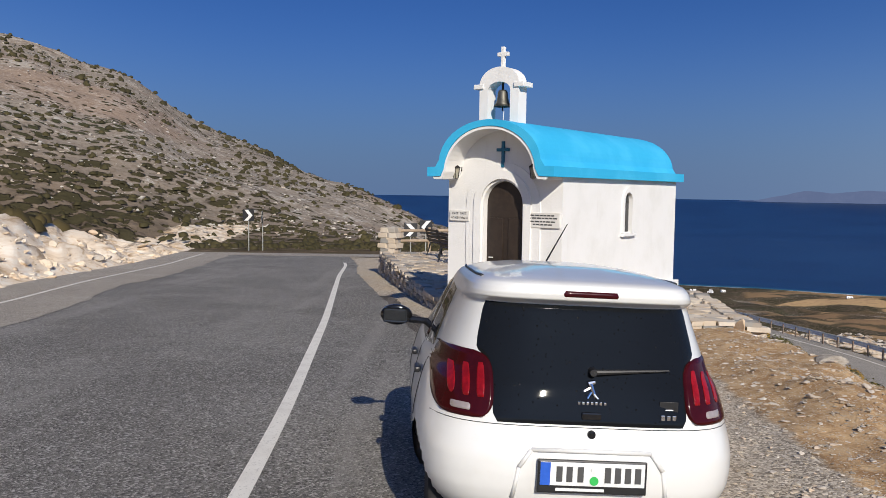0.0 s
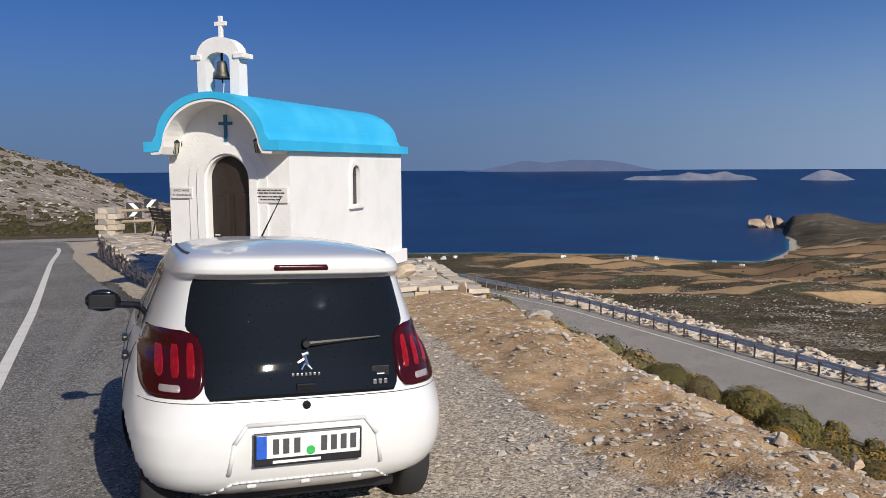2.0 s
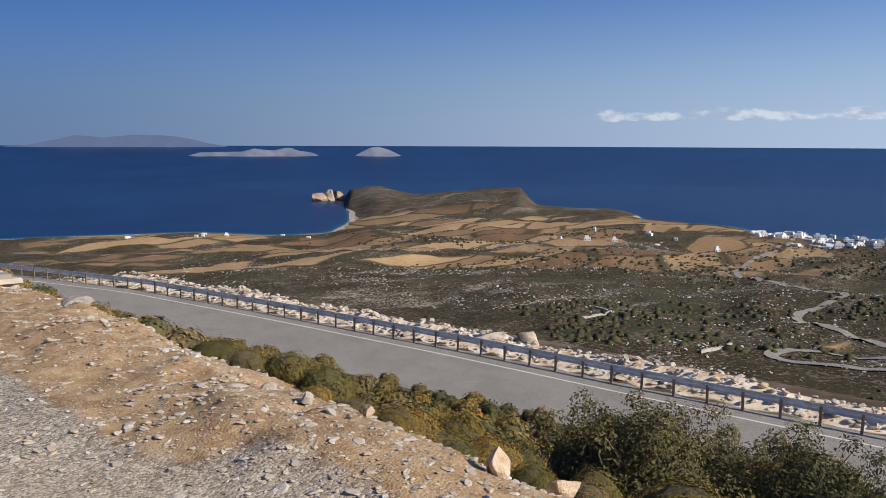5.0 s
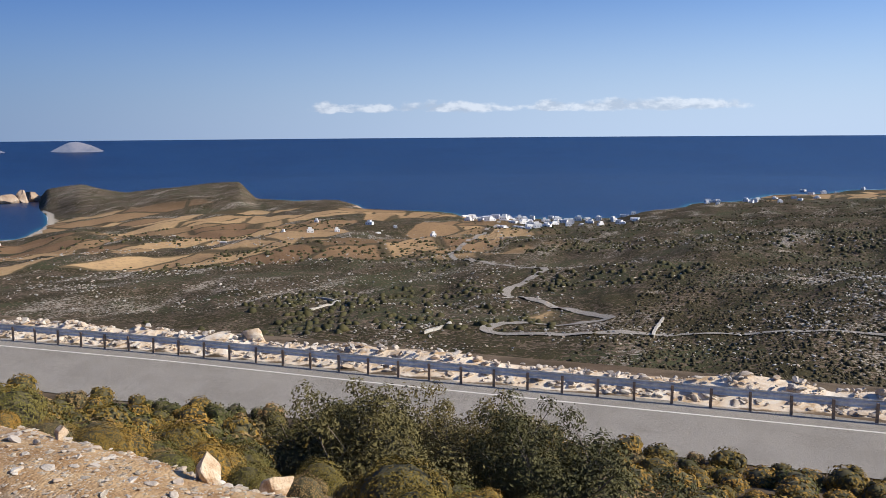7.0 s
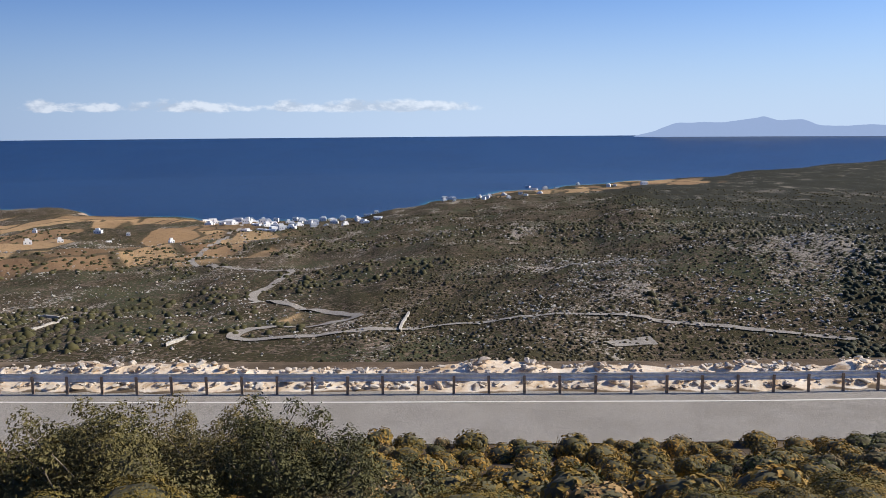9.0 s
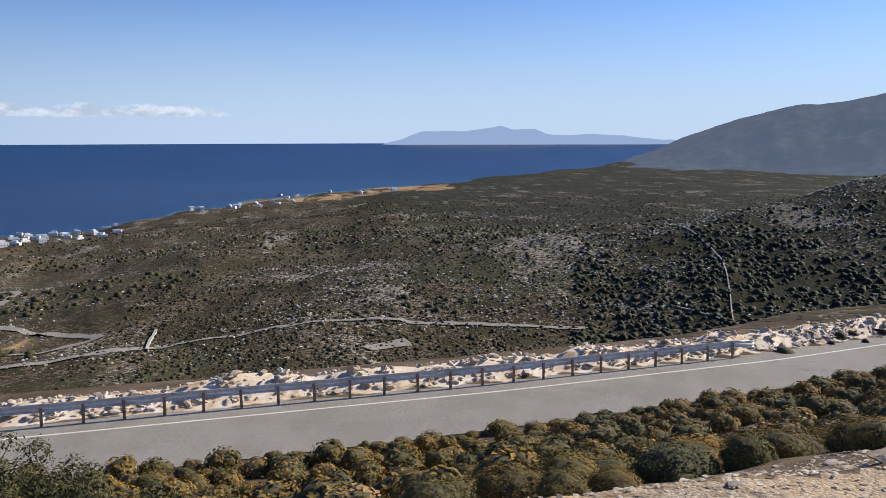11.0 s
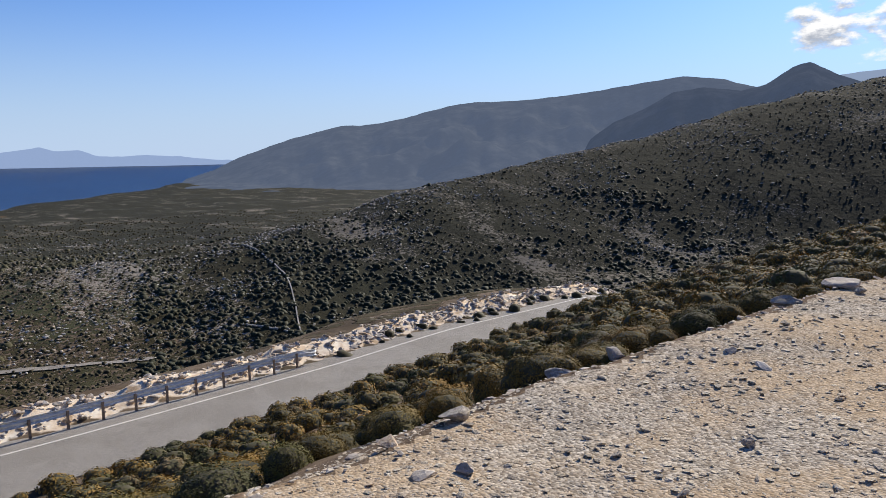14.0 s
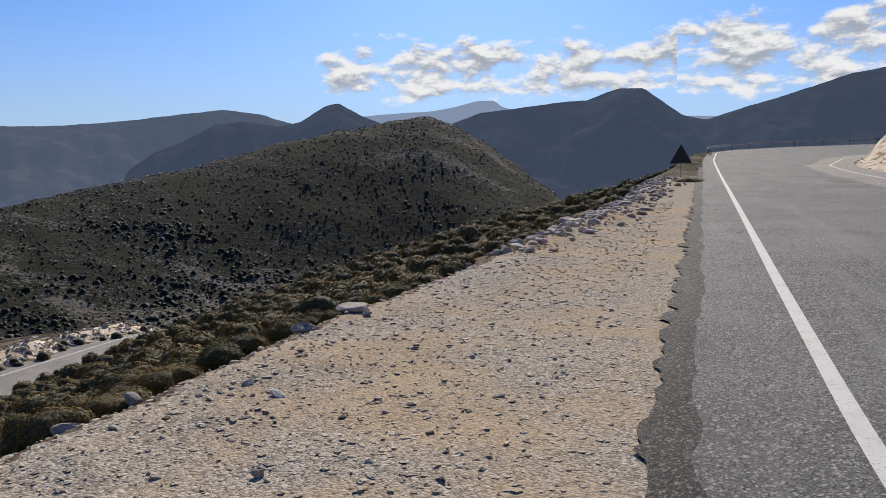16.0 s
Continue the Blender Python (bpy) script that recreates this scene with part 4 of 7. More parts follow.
sign1 = thing("wall_plaque", CH @ Matrix.Translation((-0.93, Y0, 1.72)), "white marble name plaque on the chapel wall", "plaque")
part("slab", box((0, -0.02, 0), (0.44, 0.035, 0.19), 0.006), M_MARBLE, sign1)
for words, x, z in (("ΙΕΡΟΣ", -0.085, 0.04), ("ΝΑΟΣ", 0.095, 0.04), ("ΑΓΙΑΣ", -0.105, -0.04), ("ΚΥΡΙΑΚΗΣ", 0.075, -0.04)):
    text_part(words, 0.052, pose(x, -0.040, z, 90, 0, 0), M_INK, sign1, "word")
sign2 = thing("wall_plaque", CH @ Matrix.Translation((0.84, Y0, 1.69)), "wide marble memorial plaque with four dark lines", "plaque")
part("slab", box((0, -0.02, 0), (0.66, 0.035, 0.26), 0.006), M_MARBLE, sign2)
for row, (w, z) in enumerate([(0.52, 0.082), (0.56, 0.035), (0.54, -0.025), (0.40, -0.075)]):
    x = -w / 2
    rnd = random.Random(row)
    while x < w / 2 - 0.03:
        step = rnd.uniform(0.05, 0.11)
        part("line", box((x + step / 2, -0.0385, z), (step - 0.014, 0.003, 0.024)), M_INK, sign2)
        x += step

# ---------------------------------------------------------------- the flagged terrace
M_FLAG = rock_material("flagstone", (0.22, 0.18, 0.13), (0.42, 0.35, 0.27), (0.55, 0.48, 0.39), 1.4, 0.3, False)
M_MORTAR = simple("grey_mortar", (0.36, 0.32, 0.27), 0.95, 0.0, 20.0, 0.25, 0.4)


def flag_look(k):
    info = k.add("ShaderNodeObjectInfo").outputs["Random"]
    p = position(k)
    a = k.noise(p, 2.0, 6, 0.6)
    warm = k.mix(info, rgb(0.47, 0.38, 0.28), rgb(0.55, 0.49, 0.41))
    col = k.mix(k.ramp(k.math("FRACT", k.math("MULTIPLY", info, 7.7)), 0.72, 0.82), warm, rgb(0.24, 0.23, 0.21))
    col = k.mix(k.ramp(a, 0.45, 0.7, 0.0, 0.5), col, rgb(0.34, 0.25, 0.17))
    return principled(k, col, 0.85, 0.0, bump(k, k.noise(p, 14.0, 6, 0.65), 0.5, 0.02))


M_FLAGS = material("flag_and_wall_stone", flag_look)
T_OUT = [(-2.1, 29.2), (-0.75, 20.7), (0.3, 15.2), (5.15, 14.5), (5.6, 18.6), (4.6, 24.0), (1.0, 30.4)]
terrace = tagged(new("terrace"), "low terrace of tawny flagstones with rubble edges", "terrace", kind="structure")
core = extrude_outline(T_OUT, 1.3, "z", CH_BASE - 1.345)
part("terrace_core", core, M_MORTAR, terrace)

# ---------------------------------------------------------------- the parked car


def car_paint(k):
    p = obj_coord(k)
    col = k.mix(k.ramp(k.noise(p, 3.0, 4), 0.4, 0.7), rgb(0.71, 0.71, 0.69), rgb(0.67, 0.665, 0.64))
    low = k.ramp(k.noise(p, 9.0, 6, 0.65), 0.55, 0.8, 0.0, 0.12)
    col = k.mix(low, col, rgb(0.55, 0.48, 0.38))
    return principled(k, col, 0.32, 0.0, None, Coat_Weight=0.8, Coat_Roughness=0.06)


def wet_glass(k):
    p = obj_coord(k)
    v = k.add("ShaderNodeTexVoronoi", {"Vector": p, "Scale": 42.0})
    drop = k.math("MULTIPLY", k.ramp(v.outputs["Distance"], 0.22, 0.05), k.ramp(k.add("ShaderNodeSeparateColor", {0: v.outputs["Color"]}).outputs[0], 0.45, 0.55))
    return principled(k, rgb(0.008, 0.009, 0.01), k.math("ADD", 0.02, k.math("MULTIPLY", drop, 0.1)), 0.0, bump(k, drop, 0.8, 0.004), Specular_IOR_Level=0.22)


M_CAR = material("white_car_paint", car_paint)
M_REARGLASS = material("dark_wet_glass", wet_glass)
M_TYRE = simple("black_rubber", (0.02, 0.02, 0.02), 0.85, 0.0, 40.0, 0.3)
M_TRIM = simple("black_plastic", (0.015, 0.015, 0.016), 0.4)
M_GLOSS = simple("gloss_black", (0.01, 0.01, 0.011), 0.08)
M_LENS = simple("dark_red_lens", (0.04, 0.003, 0.004), 0.12, 0.0, Specular_IOR_Level=0.25)
M_CLAW = simple("bright_red_lens", (0.25, 0.006, 0.010), 0.18, 0.0, vary=0.4, Specular_IOR_Level=0.3)
M_CLEAR = simple("clear_lens", (0.32, 0.27, 0.26), 0.1, 0.0, Coat_Weight=1.0)
M_CHROME = simple("chrome", (0.75, 0.75, 0.76), 0.15, 1.0)
M_PLATE = simple("white_plate", (0.72, 0.73, 0.72), 0.4)
M_PLATEBLUE = simple("blue_band", (0.02, 0.10, 0.50), 0.4)
M_GREEN = simple("green_sticker", (0.03, 0.42, 0.08), 0.5)
M_RIM = simple("grey_wheel_cover", (0.35, 0.35, 0.36), 0.4, 0.5)

CAR = pose(0.722, 4.42, -1.905, -2.4, 0, 2.7) @ pose(0, 0, 0, 0, 2.2, 0)
car = thing("car", CAR, "white small hatchback parked on the gravel, rear window dotted with drops", "car")

# waterlines of the body: height, half width, tail, nose, squareness
WL = np.array([
    (0.20, 0.740, 0.34, 3.25, 4.0), (0.26, 0.790, 0.16, 3.36, 4.2), (0.31, 0.837, 0.075, 3.42, 4.6), (0.37, 0.857, 0.03, 3.45, 4.8), (0.44, 0.872, 0.008, 3.47, 5.0), (0.52, 0.880, 0.0, 3.47, 5.0),
    (0.60, 0.882, 0.004, 3.45, 5.0), (0.67, 0.878, 0.022, 3.42, 4.9), (0.73, 0.870, 0.042, 3.38, 4.8), (0.80, 0.858, 0.062, 3.32, 4.7), (0.88, 0.840, 0.088, 3.24, 4.6), (0.94, 0.822, 0.11, 3.10, 4.5),
    (1.00, 0.785, 0.135, 2.86, 4.4), (1.08, 0.757, 0.168, 2.70, 4.4), (1.18, 0.716, 0.208, 2.50, 4.5), (1.28, 0.674, 0.245, 2.30, 4.6), (1.345, 0.647, 0.27, 2.16, 4.8), (1.362, 0.640, 0.235, 2.10, 5.2),
    (1.375, 0.632, 0.208, 2.06, 5.4), (1.40, 0.620, 0.200, 2.02, 5.6), (1.43, 0.604, 0.203, 1.96, 5.6), (1.452, 0.586, 0.215, 1.92, 5.4), (1.466, 0.560, 0.250, 1.88, 5.0), (1.482, 0.530, 0.36, 1.82, 4.2), (1.500, 0.470, 0.56, 1.74, 3.6), (1.522, 0.290, 0.82, 1.62, 2.8), (1.526, 0.100, 1.05, 1.45, 2.4)])


def body_at(z):
    return [np.interp(z, WL[:, 0], WL[:, k]) for k in (1, 2, 3, 4)]


def tail_y(x, z):
    w, a, b, n = body_at(z)
    mid, half = a + min(1.4, (b - a) / 2), min(1.4, (b - a) / 2)
    return mid - half * max(0.0, 1 - min(1.0, abs(x) / w) ** n) ** (1 / n)


def body_mesh():
    zs = np.concatenate([np.linspace(0.20, 1.345, 46), np.linspace(1.353, 1.526, 30)])
    m = 120
    rows = []
    for z in zs:
        w, a, b, n = body_at(z)
        half = min(1.4, (b - a) / 2)
        ring = []
        for k in range(m):
            t = 2 * math.pi * k / m
            s, c = math.sin(t), math.cos(t)
            x = w * math.copysign(abs(s) ** (2 / n), s)
            q = math.copysign(abs(c) ** (2 / n), c)
            mid_a, mid_b = a + half, b - half
            y = mid_a - half * q if c > 0 else mid_b - half * q * 1.0
            ring.append((x, y, z))
        rows.append(ring)
    bm = bmesh.new()
    vs = [[bm.verts.new(p) for p in ring] for ring in rows]
    for r0, r1 in zip(vs, vs[1:]):
        for k in range(m):
            f = [r0[k], r0[(k + 1) % m], r1[(k + 1) % m], r1[k]]
            c = sum((v.co for v in f), Vector()) / 4
            arch_hole = any((c.y - wy0) ** 2 + (c.z - 0.29) ** 2 < 0.335 ** 2 for wy0 in (0.60, 2.94)) and abs(c.x) > 0.55
            if not arch_hole:
                bm.faces.new(f)
    bm.faces.new(vs[-1])
    bm.faces.new(vs[0])
    return bm


body = part("body", body_mesh(), M_CAR, car, "", True)


def tail_patch(name, inside, zr, mat, parent, lift, label="", nx=40, nz=30, xr=(-1, 1), rim=0.012):
    """A skin over the tail where inside(x, z) holds, standing proud of the body by lift."""
    bm = bmesh.new()
    x0, x1 = xr
    grid = {}
    for i in range(nx + 1):
        for j in range(nz + 1):
            z = zr[0] + (zr[1] - zr[0]) * j / nz
            lo, hi = inside(z)
            x = lo + (hi - lo) * i / nx
            edge = min(i, nx - i, j, nz - j)
            out = lift * (1.0 if edge > 0 else 0.0)
            grid[i, j] = bm.verts.new((x, tail_y(x, z) - out - (0.001 if edge == 0 else 0), z))
    for i in range(nx):
        for j in range(nz):
            bm.faces.new((grid[i, j], grid[i + 1, j], grid[i + 1, j + 1], grid[i, j + 1]))
    return part(name, bm, mat, parent, label, True)


def glass_span(z):
    hw = np.interp(z, [0.765, 0.80, 1.05, 1.10, 1.16, 1.30, 1.345, 1.357], [0.47, 0.492, 0.515, 0.575, 0.57, 0.545, 0.53, 0.52])
    return -hw, hw


hatch = tail_patch("tailgate_glass", glass_span, (0.765, 1.343), M_REARGLASS, body, 0.006, "black rear window speckled with raindrops")


def lamp_span(side, cx, cz, hx, hz, n):
    def span(z):
        q = min(0.999, abs((z - cz) / hz))
        w = hx * (1 - q ** n) ** (1 / n)
        lean = 0.10 * (z - cz)
        a, b = sorted((side * (cx - w + lean * 0.2), side * (cx + w - lean * 0.4)))
        return a, b
    return span


for side in (-1, 1):
    lamp = tail_patch("tail_light", lamp_span(side, 0.645, 0.932, 0.155, 0.160, 3.4), (0.774, 1.090), M_LENS, body, 0.022, "dark red tail light with three bright claws", 26, 26)
    for k in range(3):
        cx = 0.556 + 0.072 * k
        tail_patch("claw", lamp_span(side, cx, 0.955, 0.024, 0.095 - 0.008 * k, 2.6), (0.865, 1.048 - 0.012 * k), M_CLAW, lamp, 0.0265, "bright red light bar", 8, 14)
    tail_patch("reversing_lamp", lamp_span(side, 0.655, 0.826, 0.062, 0.024, 3.0), (0.803, 0.849), M_CLEAR, lamp, 0.0265, "clear reversing lens", 8, 6)

# spoiler brake light, wiper, badge, plate
def bowed(x, z, out):
    return (x, tail_y(x, z) - out, z)


tail_patch("brake_light", lambda z: (-0.145 + abs(z - 1.405) * 0.6, 0.145 - abs(z - 1.405) * 0.6), (1.392, 1.423), M_LENS, body, 0.006, "red high-level brake light", 16, 4)
wiper = part("wiper", rod(bowed(0.01, 1.022, 0.03), bowed(0.41, 1.04, 0.022), 0.016, 8, 0.006), M_TRIM, body)
part("wiper_hub", rod(bowed(0.01, 1.022, 0.0), bowed(0.01, 1.022, 0.045), 0.024, 12, 0.018), M_TRIM, wiper)
badge = bmesh.new()
for (ax, az), (bx, bz), r in [((-0.015, 0.965), (0.02, 0.975), 0.014), ((0.0, 0.96), (0.015, 0.915), 0.012), ((0.012, 0.92), (0.035, 0.895), 0.008), ((0.0, 0.925), (-0.02, 0.895), 0.008), ((-0.005, 0.945), (-0.035, 0.93), 0.007)]:
    rod(bowed(ax, az, 0.012), bowed(bx, bz, 0.012), r, 8, r * 0.8, badge)
part("badge", badge, M_CHROME, body, "small chrome maker's badge")
for k in range(7):
    part("badge_bar", box(bowed(-0.062 + 0.022 * k, 0.872, 0.009), (0.013, 0.004, 0.015), 0.002), M_CHROME, body)
for k in range(3):
    part("badge_bar", box(bowed(0.365 + 0.03 * k, 0.815, 0.009), (0.02, 0.004, 0.026), 0.003), M_CHROME, body)
st = part("sticker", box(bowed(0.40, 0.868, 0.009), (0.095, 0.003, 0.05), 0.001), M_TRIM, body, "small dark sticker with pale bars")
part("sticker_bar", box(bowed(0.40, 0.875, 0.0112), (0.08, 0.002, 0.018)), M_PLATE, st)
part("sticker_bar", box(bowed(0.40, 0.853, 0.0112), (0.04, 0.002, 0.006)), M_PLATE, st)
part("hatch_button", box(bowed(0.0, 0.812, 0.008), (0.10, 0.02, 0.038), 0.008), M_GLOSS, body)
part("reversing_camera", lathe([(0.022, 0), (0.02, 0.012), (0.008, 0.014)], 14, Matrix.Translation(bowed(0.0, 0.724, 0.0)) @ pose(0, 0, 0, 90, 0, 0)), M_GLOSS, body)
seam = bmesh.new()
for k in range(40):
    xa, xb = -0.80 + 0.04 * k, -0.80 + 0.04 * (k + 1)
    za, zb = [0.758 - 0.004 * math.cos(q * 1.4) for q in (xa, xb)]
    rod(bowed(xa, za, 0.0005), bowed(xb, zb, 0.0005), 0.0022, 6, None, seam)
part("tailgate_seam", seam, M_TRIM, body)
# recessed plate panel with its lip
lip = bmesh.new()
pts = [(-0.385, 0.405), (-0.36, 0.56), (-0.30, 0.645), (0.30, 0.645), (0.36, 0.56), (0.385, 0.405)]
for a, b in zip(pts, pts[1:]):
    rod(bowed(*a, 0.004), bowed(*b, 0.004), 0.012, 8, None, lip)
part("plate_recess", lip, M_CAR, body, "", True)
plate = part("number_plate", box((0, -0.018, 0.528), (0.545, 0.022, 0.165), 0.008), M_TRIM, body, "number plate in a black frame")
part("plate_face", box((0.0, -0.030, 0.543), (0.52, 0.006, 0.115), 0.002), M_PLATE, plate)
part("plate_band", box((-0.235, -0.0345, 0.543), (0.05, 0.004, 0.113), 0.001), M_PLATEBLUE, plate)
for x in (-0.165, -0.115, -0.06, 0.075, 0.125, 0.175, 0.225):
    part("plate_bar", box((x, -0.0345, 0.543), (0.03, 0.004, 0.075)), M_INK, plate)
part("plate_sticker", lathe([(0.022, 0), (0.022, 0.003)], 18, pose(0.008, -0.0335, 0.513, 90, 0, 0)), M_GREEN, plate, "round green sticker")
part("plate_sticker", lathe([(0.016, 0), (0.016, 0.003)], 18, pose(0.008, -0.0335, 0.568, 90, 0, 0)), M_STEEL, plate)
part("plate_caption", box((-0.06, -0.0305, 0.466), (0.24, 0.003, 0.014)), M_PLATE, plate)
# lower valance with ribs
val = bmesh.new()
for k in range(30):
    xa, xb = -0.50 + k / 30, -0.50 + (k + 1) / 30
    za, zb = [0.355 - 0.11 * max(0, abs(q) - 0.36) / 0.14 for q in (xa, xb)]
    rod(bowed(xa, za, 0.004), bowed(xb, zb, 0.004), 0.006, 8, None, val)
part("valance", val, M_CAR, body, "", True)
for x in (-0.27, 0.0, 0.27):
    part("valance_rib", box((x, tail_y(x, 0.31) - 0.006, 0.338), (0.05, 0.03, 0.045), 0.012), M_CAR, body)
part("underside", box((0, 1.7, 0.21), (1.10, 2.8, 0.08), 0.02), M_TRIM, car)
part("lower_bumper", box((0, 0.40, 0.27), (1.0, 0.22, 0.12), 0.03), M_TRIM, car)


def wheel(x, y):
    m = pose(x, y, 0.285, 0, 90, 0)
    tyre_p = [(0.18, -0.085), (0.255, -0.088), (0.278, -0.07), (0.285, -0.03), (0.285, 0.03), (0.278, 0.07), (0.255, 0.088), (0.18, 0.085)]
    w = part("wheel", lathe(tyre_p, 36, m), M_TYRE, car, "", True)
    part("rim", lathe([(0.02, -0.07), (0.175, -0.06), (0.185, -0.075), (0.185, 0.075), (0.175, 0.06), (0.02, 0.07)], 24, m), M_RIM, w)
    liner = ring_slab([(y + 0.345 * math.cos(t), 0.29 + 0.345 * math.sin(t)) for t in np.linspace(0.15, math.pi - 0.15, 22)], [(y + 0.325 * math.cos(t), 0.29 + 0.325 * math.sin(t)) for t in np.linspace(0.15, math.pi - 0.15, 22)], 0.12, "x", x - 0.14 if x > 0 else x + 0.02)
    part("wheel_arch", liner, M_TRIM, w)


for wx in (-0.70, 0.70):
    for wyy in (0.62, 2.94):
        wheel(wx, wyy)

# side windows, pillars, doors, mirror, aerial, roof seams


def side_x(y, z):
    w, a, b, nn = body_at(z)
    half = min(1.4, (b - a) / 2)
    q = (a + half - y) / half if y < a + half else ((y - (b - half)) / half if y > b - half else 0.0)
    return w * max(0.0, 1 - min(1.0, abs(q)) ** nn) ** (1 / nn)


def side_patch(name, corners, mat, parent, side, lift, label="", n=14):
    """A skin over the flank between four corners (y, z): low tail, low nose, high nose, high tail."""
    bm = bmesh.new()
    g = {}
    (y0, z0), (y1, z1), (y2, z2), (y3, z3) = corners
    for i in range(n + 1):
        for j in range(n + 1):
            u, v = i / n, j / n
            y = (y0 * (1 - u) + y1 * u) * (1 - v) + (y3 * (1 - u) + y2 * u) * v
            z = (z0 * (1 - u) + z1 * u) * (1 - v) + (z3 * (1 - u) + z2 * u) * v
            edge = min(i, n - i, j, n - j) == 0
            g[i, j] = bm.verts.new((side * (side_x(y, z) + (0.0005 if edge else lift)), y, z))
    for i in range(n):
        for j in range(n):
            bm.faces.new((g[i, j], g[i + 1, j], g[i + 1, j + 1], g[i, j + 1]))
    return part(name, bm, mat, parent, label, True)


for side in (-1, 1):
    side_patch("side_window", [(0.86, 1.02), (1.42, 0.97), (1.42, 1.37), (0.98, 1.35)], M_REARGLASS, body, side, 0.006, "dark rear door window")
    side_patch("side_window", [(1.50, 0.97), (2.42, 0.97), (1.98, 1.375), (1.50, 1.375)], M_REARGLASS, body, side, 0.006, "dark front door window")
    for yq, zq in ((0.98, 0.86), (1.78, 0.84)):
        part("door_handle", box((side * (side_x(yq, zq) + 0.02), yq, zq), (0.035, 0.16, 0.035), 0.012), M_TRIM, body, "black door handle")
    for yq in (0.80, 1.46, 2.50):
        gap = bmesh.new()
        zz = np.linspace(0.32 if yq > 1 else 0.62, 0.96, 12)
        for a, b in zip(zz, zz[1:]):
            rod((side * side_x(yq, a), yq, a), (side * side_x(yq, b), yq, b), 0.004, 5, None, gap)
        part("door_seam", gap, M_TRIM, body)
    ditch = bmesh.new()
    ys = np.linspace(0.50, 1.60, 16)
    for a, b in zip(ys, ys[1:]):
        rod((side * side_x(a, 1.466), a, 1.468), (side * side_x(b, 1.466), b, 1.468), 0.008, 6, None, ditch)
    part("roof_strip", ditch, M_TRIM, body, "black roof strip")
    mir = stone_bm(3, 0.25, 0.15, 0.17, 3, 0.0)
    bm = bmesh.new()
    bmesh.ops.create_uvsphere(bm, u_segments=20, v_segments=14, radius=0.5, matrix=Matrix.Translation((side * 1.01, 2.12, 1.05)) @ Matrix.Diagonal((0.24, 0.20, 0.155, 1)))
    for v in bm.verts:
        v.co.y = max(v.co.y, 2.075)
    mir.free()
    mirror = part("wing_mirror", bm, M_GLOSS, body, "black wing mirror", True)
    part("mirror_glass", box((side * 1.015, 2.073, 1.05), (0.18, 0.004, 0.11), 0.02), M_DARKGLASS, mirror, "mirror glass")
    part("mirror_stalk", rod((side * 0.72, 2.16, 1.0), (side * 0.95, 2.13, 1.02), 0.025, 8), M_GLOSS, mirror)
part("windscreen", box((0, 2.2, 1.2), (1.0, 0.02, 0.02), 0.004), M_TRIM, body)
part("aerial", rod((0.0, 1.72, 1.47), (0.10, 1.42, 1.78), 0.007, 6, 0.003), M_TRIM, body, "thin roof aerial")

# terrace edges of rubble stones and a paving of flags
rnd = random.Random(11)


def block_mesh(seed, name="stone_block"):
    r = random.Random(seed)
    bm = bmesh.new()
    bmesh.ops.create_cube(bm, size=1.0)
    bmesh.ops.bevel(bm, geom=bm.edges[:], offset=0.07, segments=1, affect="EDGES")
    for v in bm.verts:
        v.co += Vector((r.uniform(-1, 1), r.uniform(-1, 1), r.uniform(-1, 1))) * 0.06
    me = bpy.data.meshes.new(name)
    bm.to_mesh(me)
    bm.free()
    me.materials.append(M_FLAGS)
    return me


BLOCKS = [block_mesh(s) for s in range(6)]


def stone_course(a, b, z0, z1, parent, thick=0.3, jut=0.05):
    """A dry-stone face between two points of the plan."""
    a, b = Vector(a), Vector(b)
    run = (b - a).length
    ang = math.atan2(b.y - a.y, b.x - a.x)
    z = z0
    while z < z1 - 0.04:
        h = min(rnd.uniform(0.08, 0.17), z1 - z)
        s = rnd.uniform(-0.2, 0.0)
        while s < run:
            w = rnd.uniform(0.16, 0.46)
            c = a + (b - a) * ((s + w / 2) / run)
            ob = new("stone", BLOCKS[rnd.randrange(6)])
            ob.parent = parent
            ob.matrix_world = pose(c.x, c.y, z + h / 2, rnd.uniform(-3, 3), rnd.uniform(-3, 3), math.degrees(ang) + rnd.uniform(-4, 4)) @ Matrix.Translation((0, rnd.uniform(-jut, jut), 0)) @ Matrix.Diagonal((w * 0.97, thick, h * 0.95, 1))
            s += w
        z += h


edge_wall = tagged(new("terrace_wall"), "dry-stone retaining edge of tawny rubble round the terrace", "stone wall", kind="structure")
stone_course((3.3, 14.45), (5.2, 14.4), -2.72, CH_BASE + 0.03, edge_wall)
stone_course((5.2, 14.4), (5.65, 18.6), -3.0, CH_BASE + 0.02, edge_wall)
stone_course((-0.72, 20.6), (-2.1, 29.2), -2.95, CH_BASE + 0.02, edge_wall, 0.25)
stone_course((0.3, 15.1), (-0.72, 20.6), -2.8, CH_BASE + 0.02, edge_wall, 0.25)
# one leaning kerb slab at the corner
slab = stone_bm(77, 0.20, 0.42, 0.62, 2, 0.1)
slab_ob = part("stone_slab", slab, M_ROCK_O, None)
slab_ob.matrix_world = pose(5.05, 14.15, -2.33, 8, -4, 20)
tagged(slab_ob, "upright pale stone slab at the corner of the terrace", "stone slab")
slab_ob = part("stone_slab", stone_bm(78, 0.16, 0.16, 0.55, 2, 0.1), M_ROCK_W, None)
slab_ob.matrix_world = pose(5.42, 14.25, -2.42, 0, 52, 10)
tagged(slab_ob, "fallen pale stone slab leaning by the terrace corner", "stone slab")

# flags: a jittered lattice of irregular cells inside the terrace outline


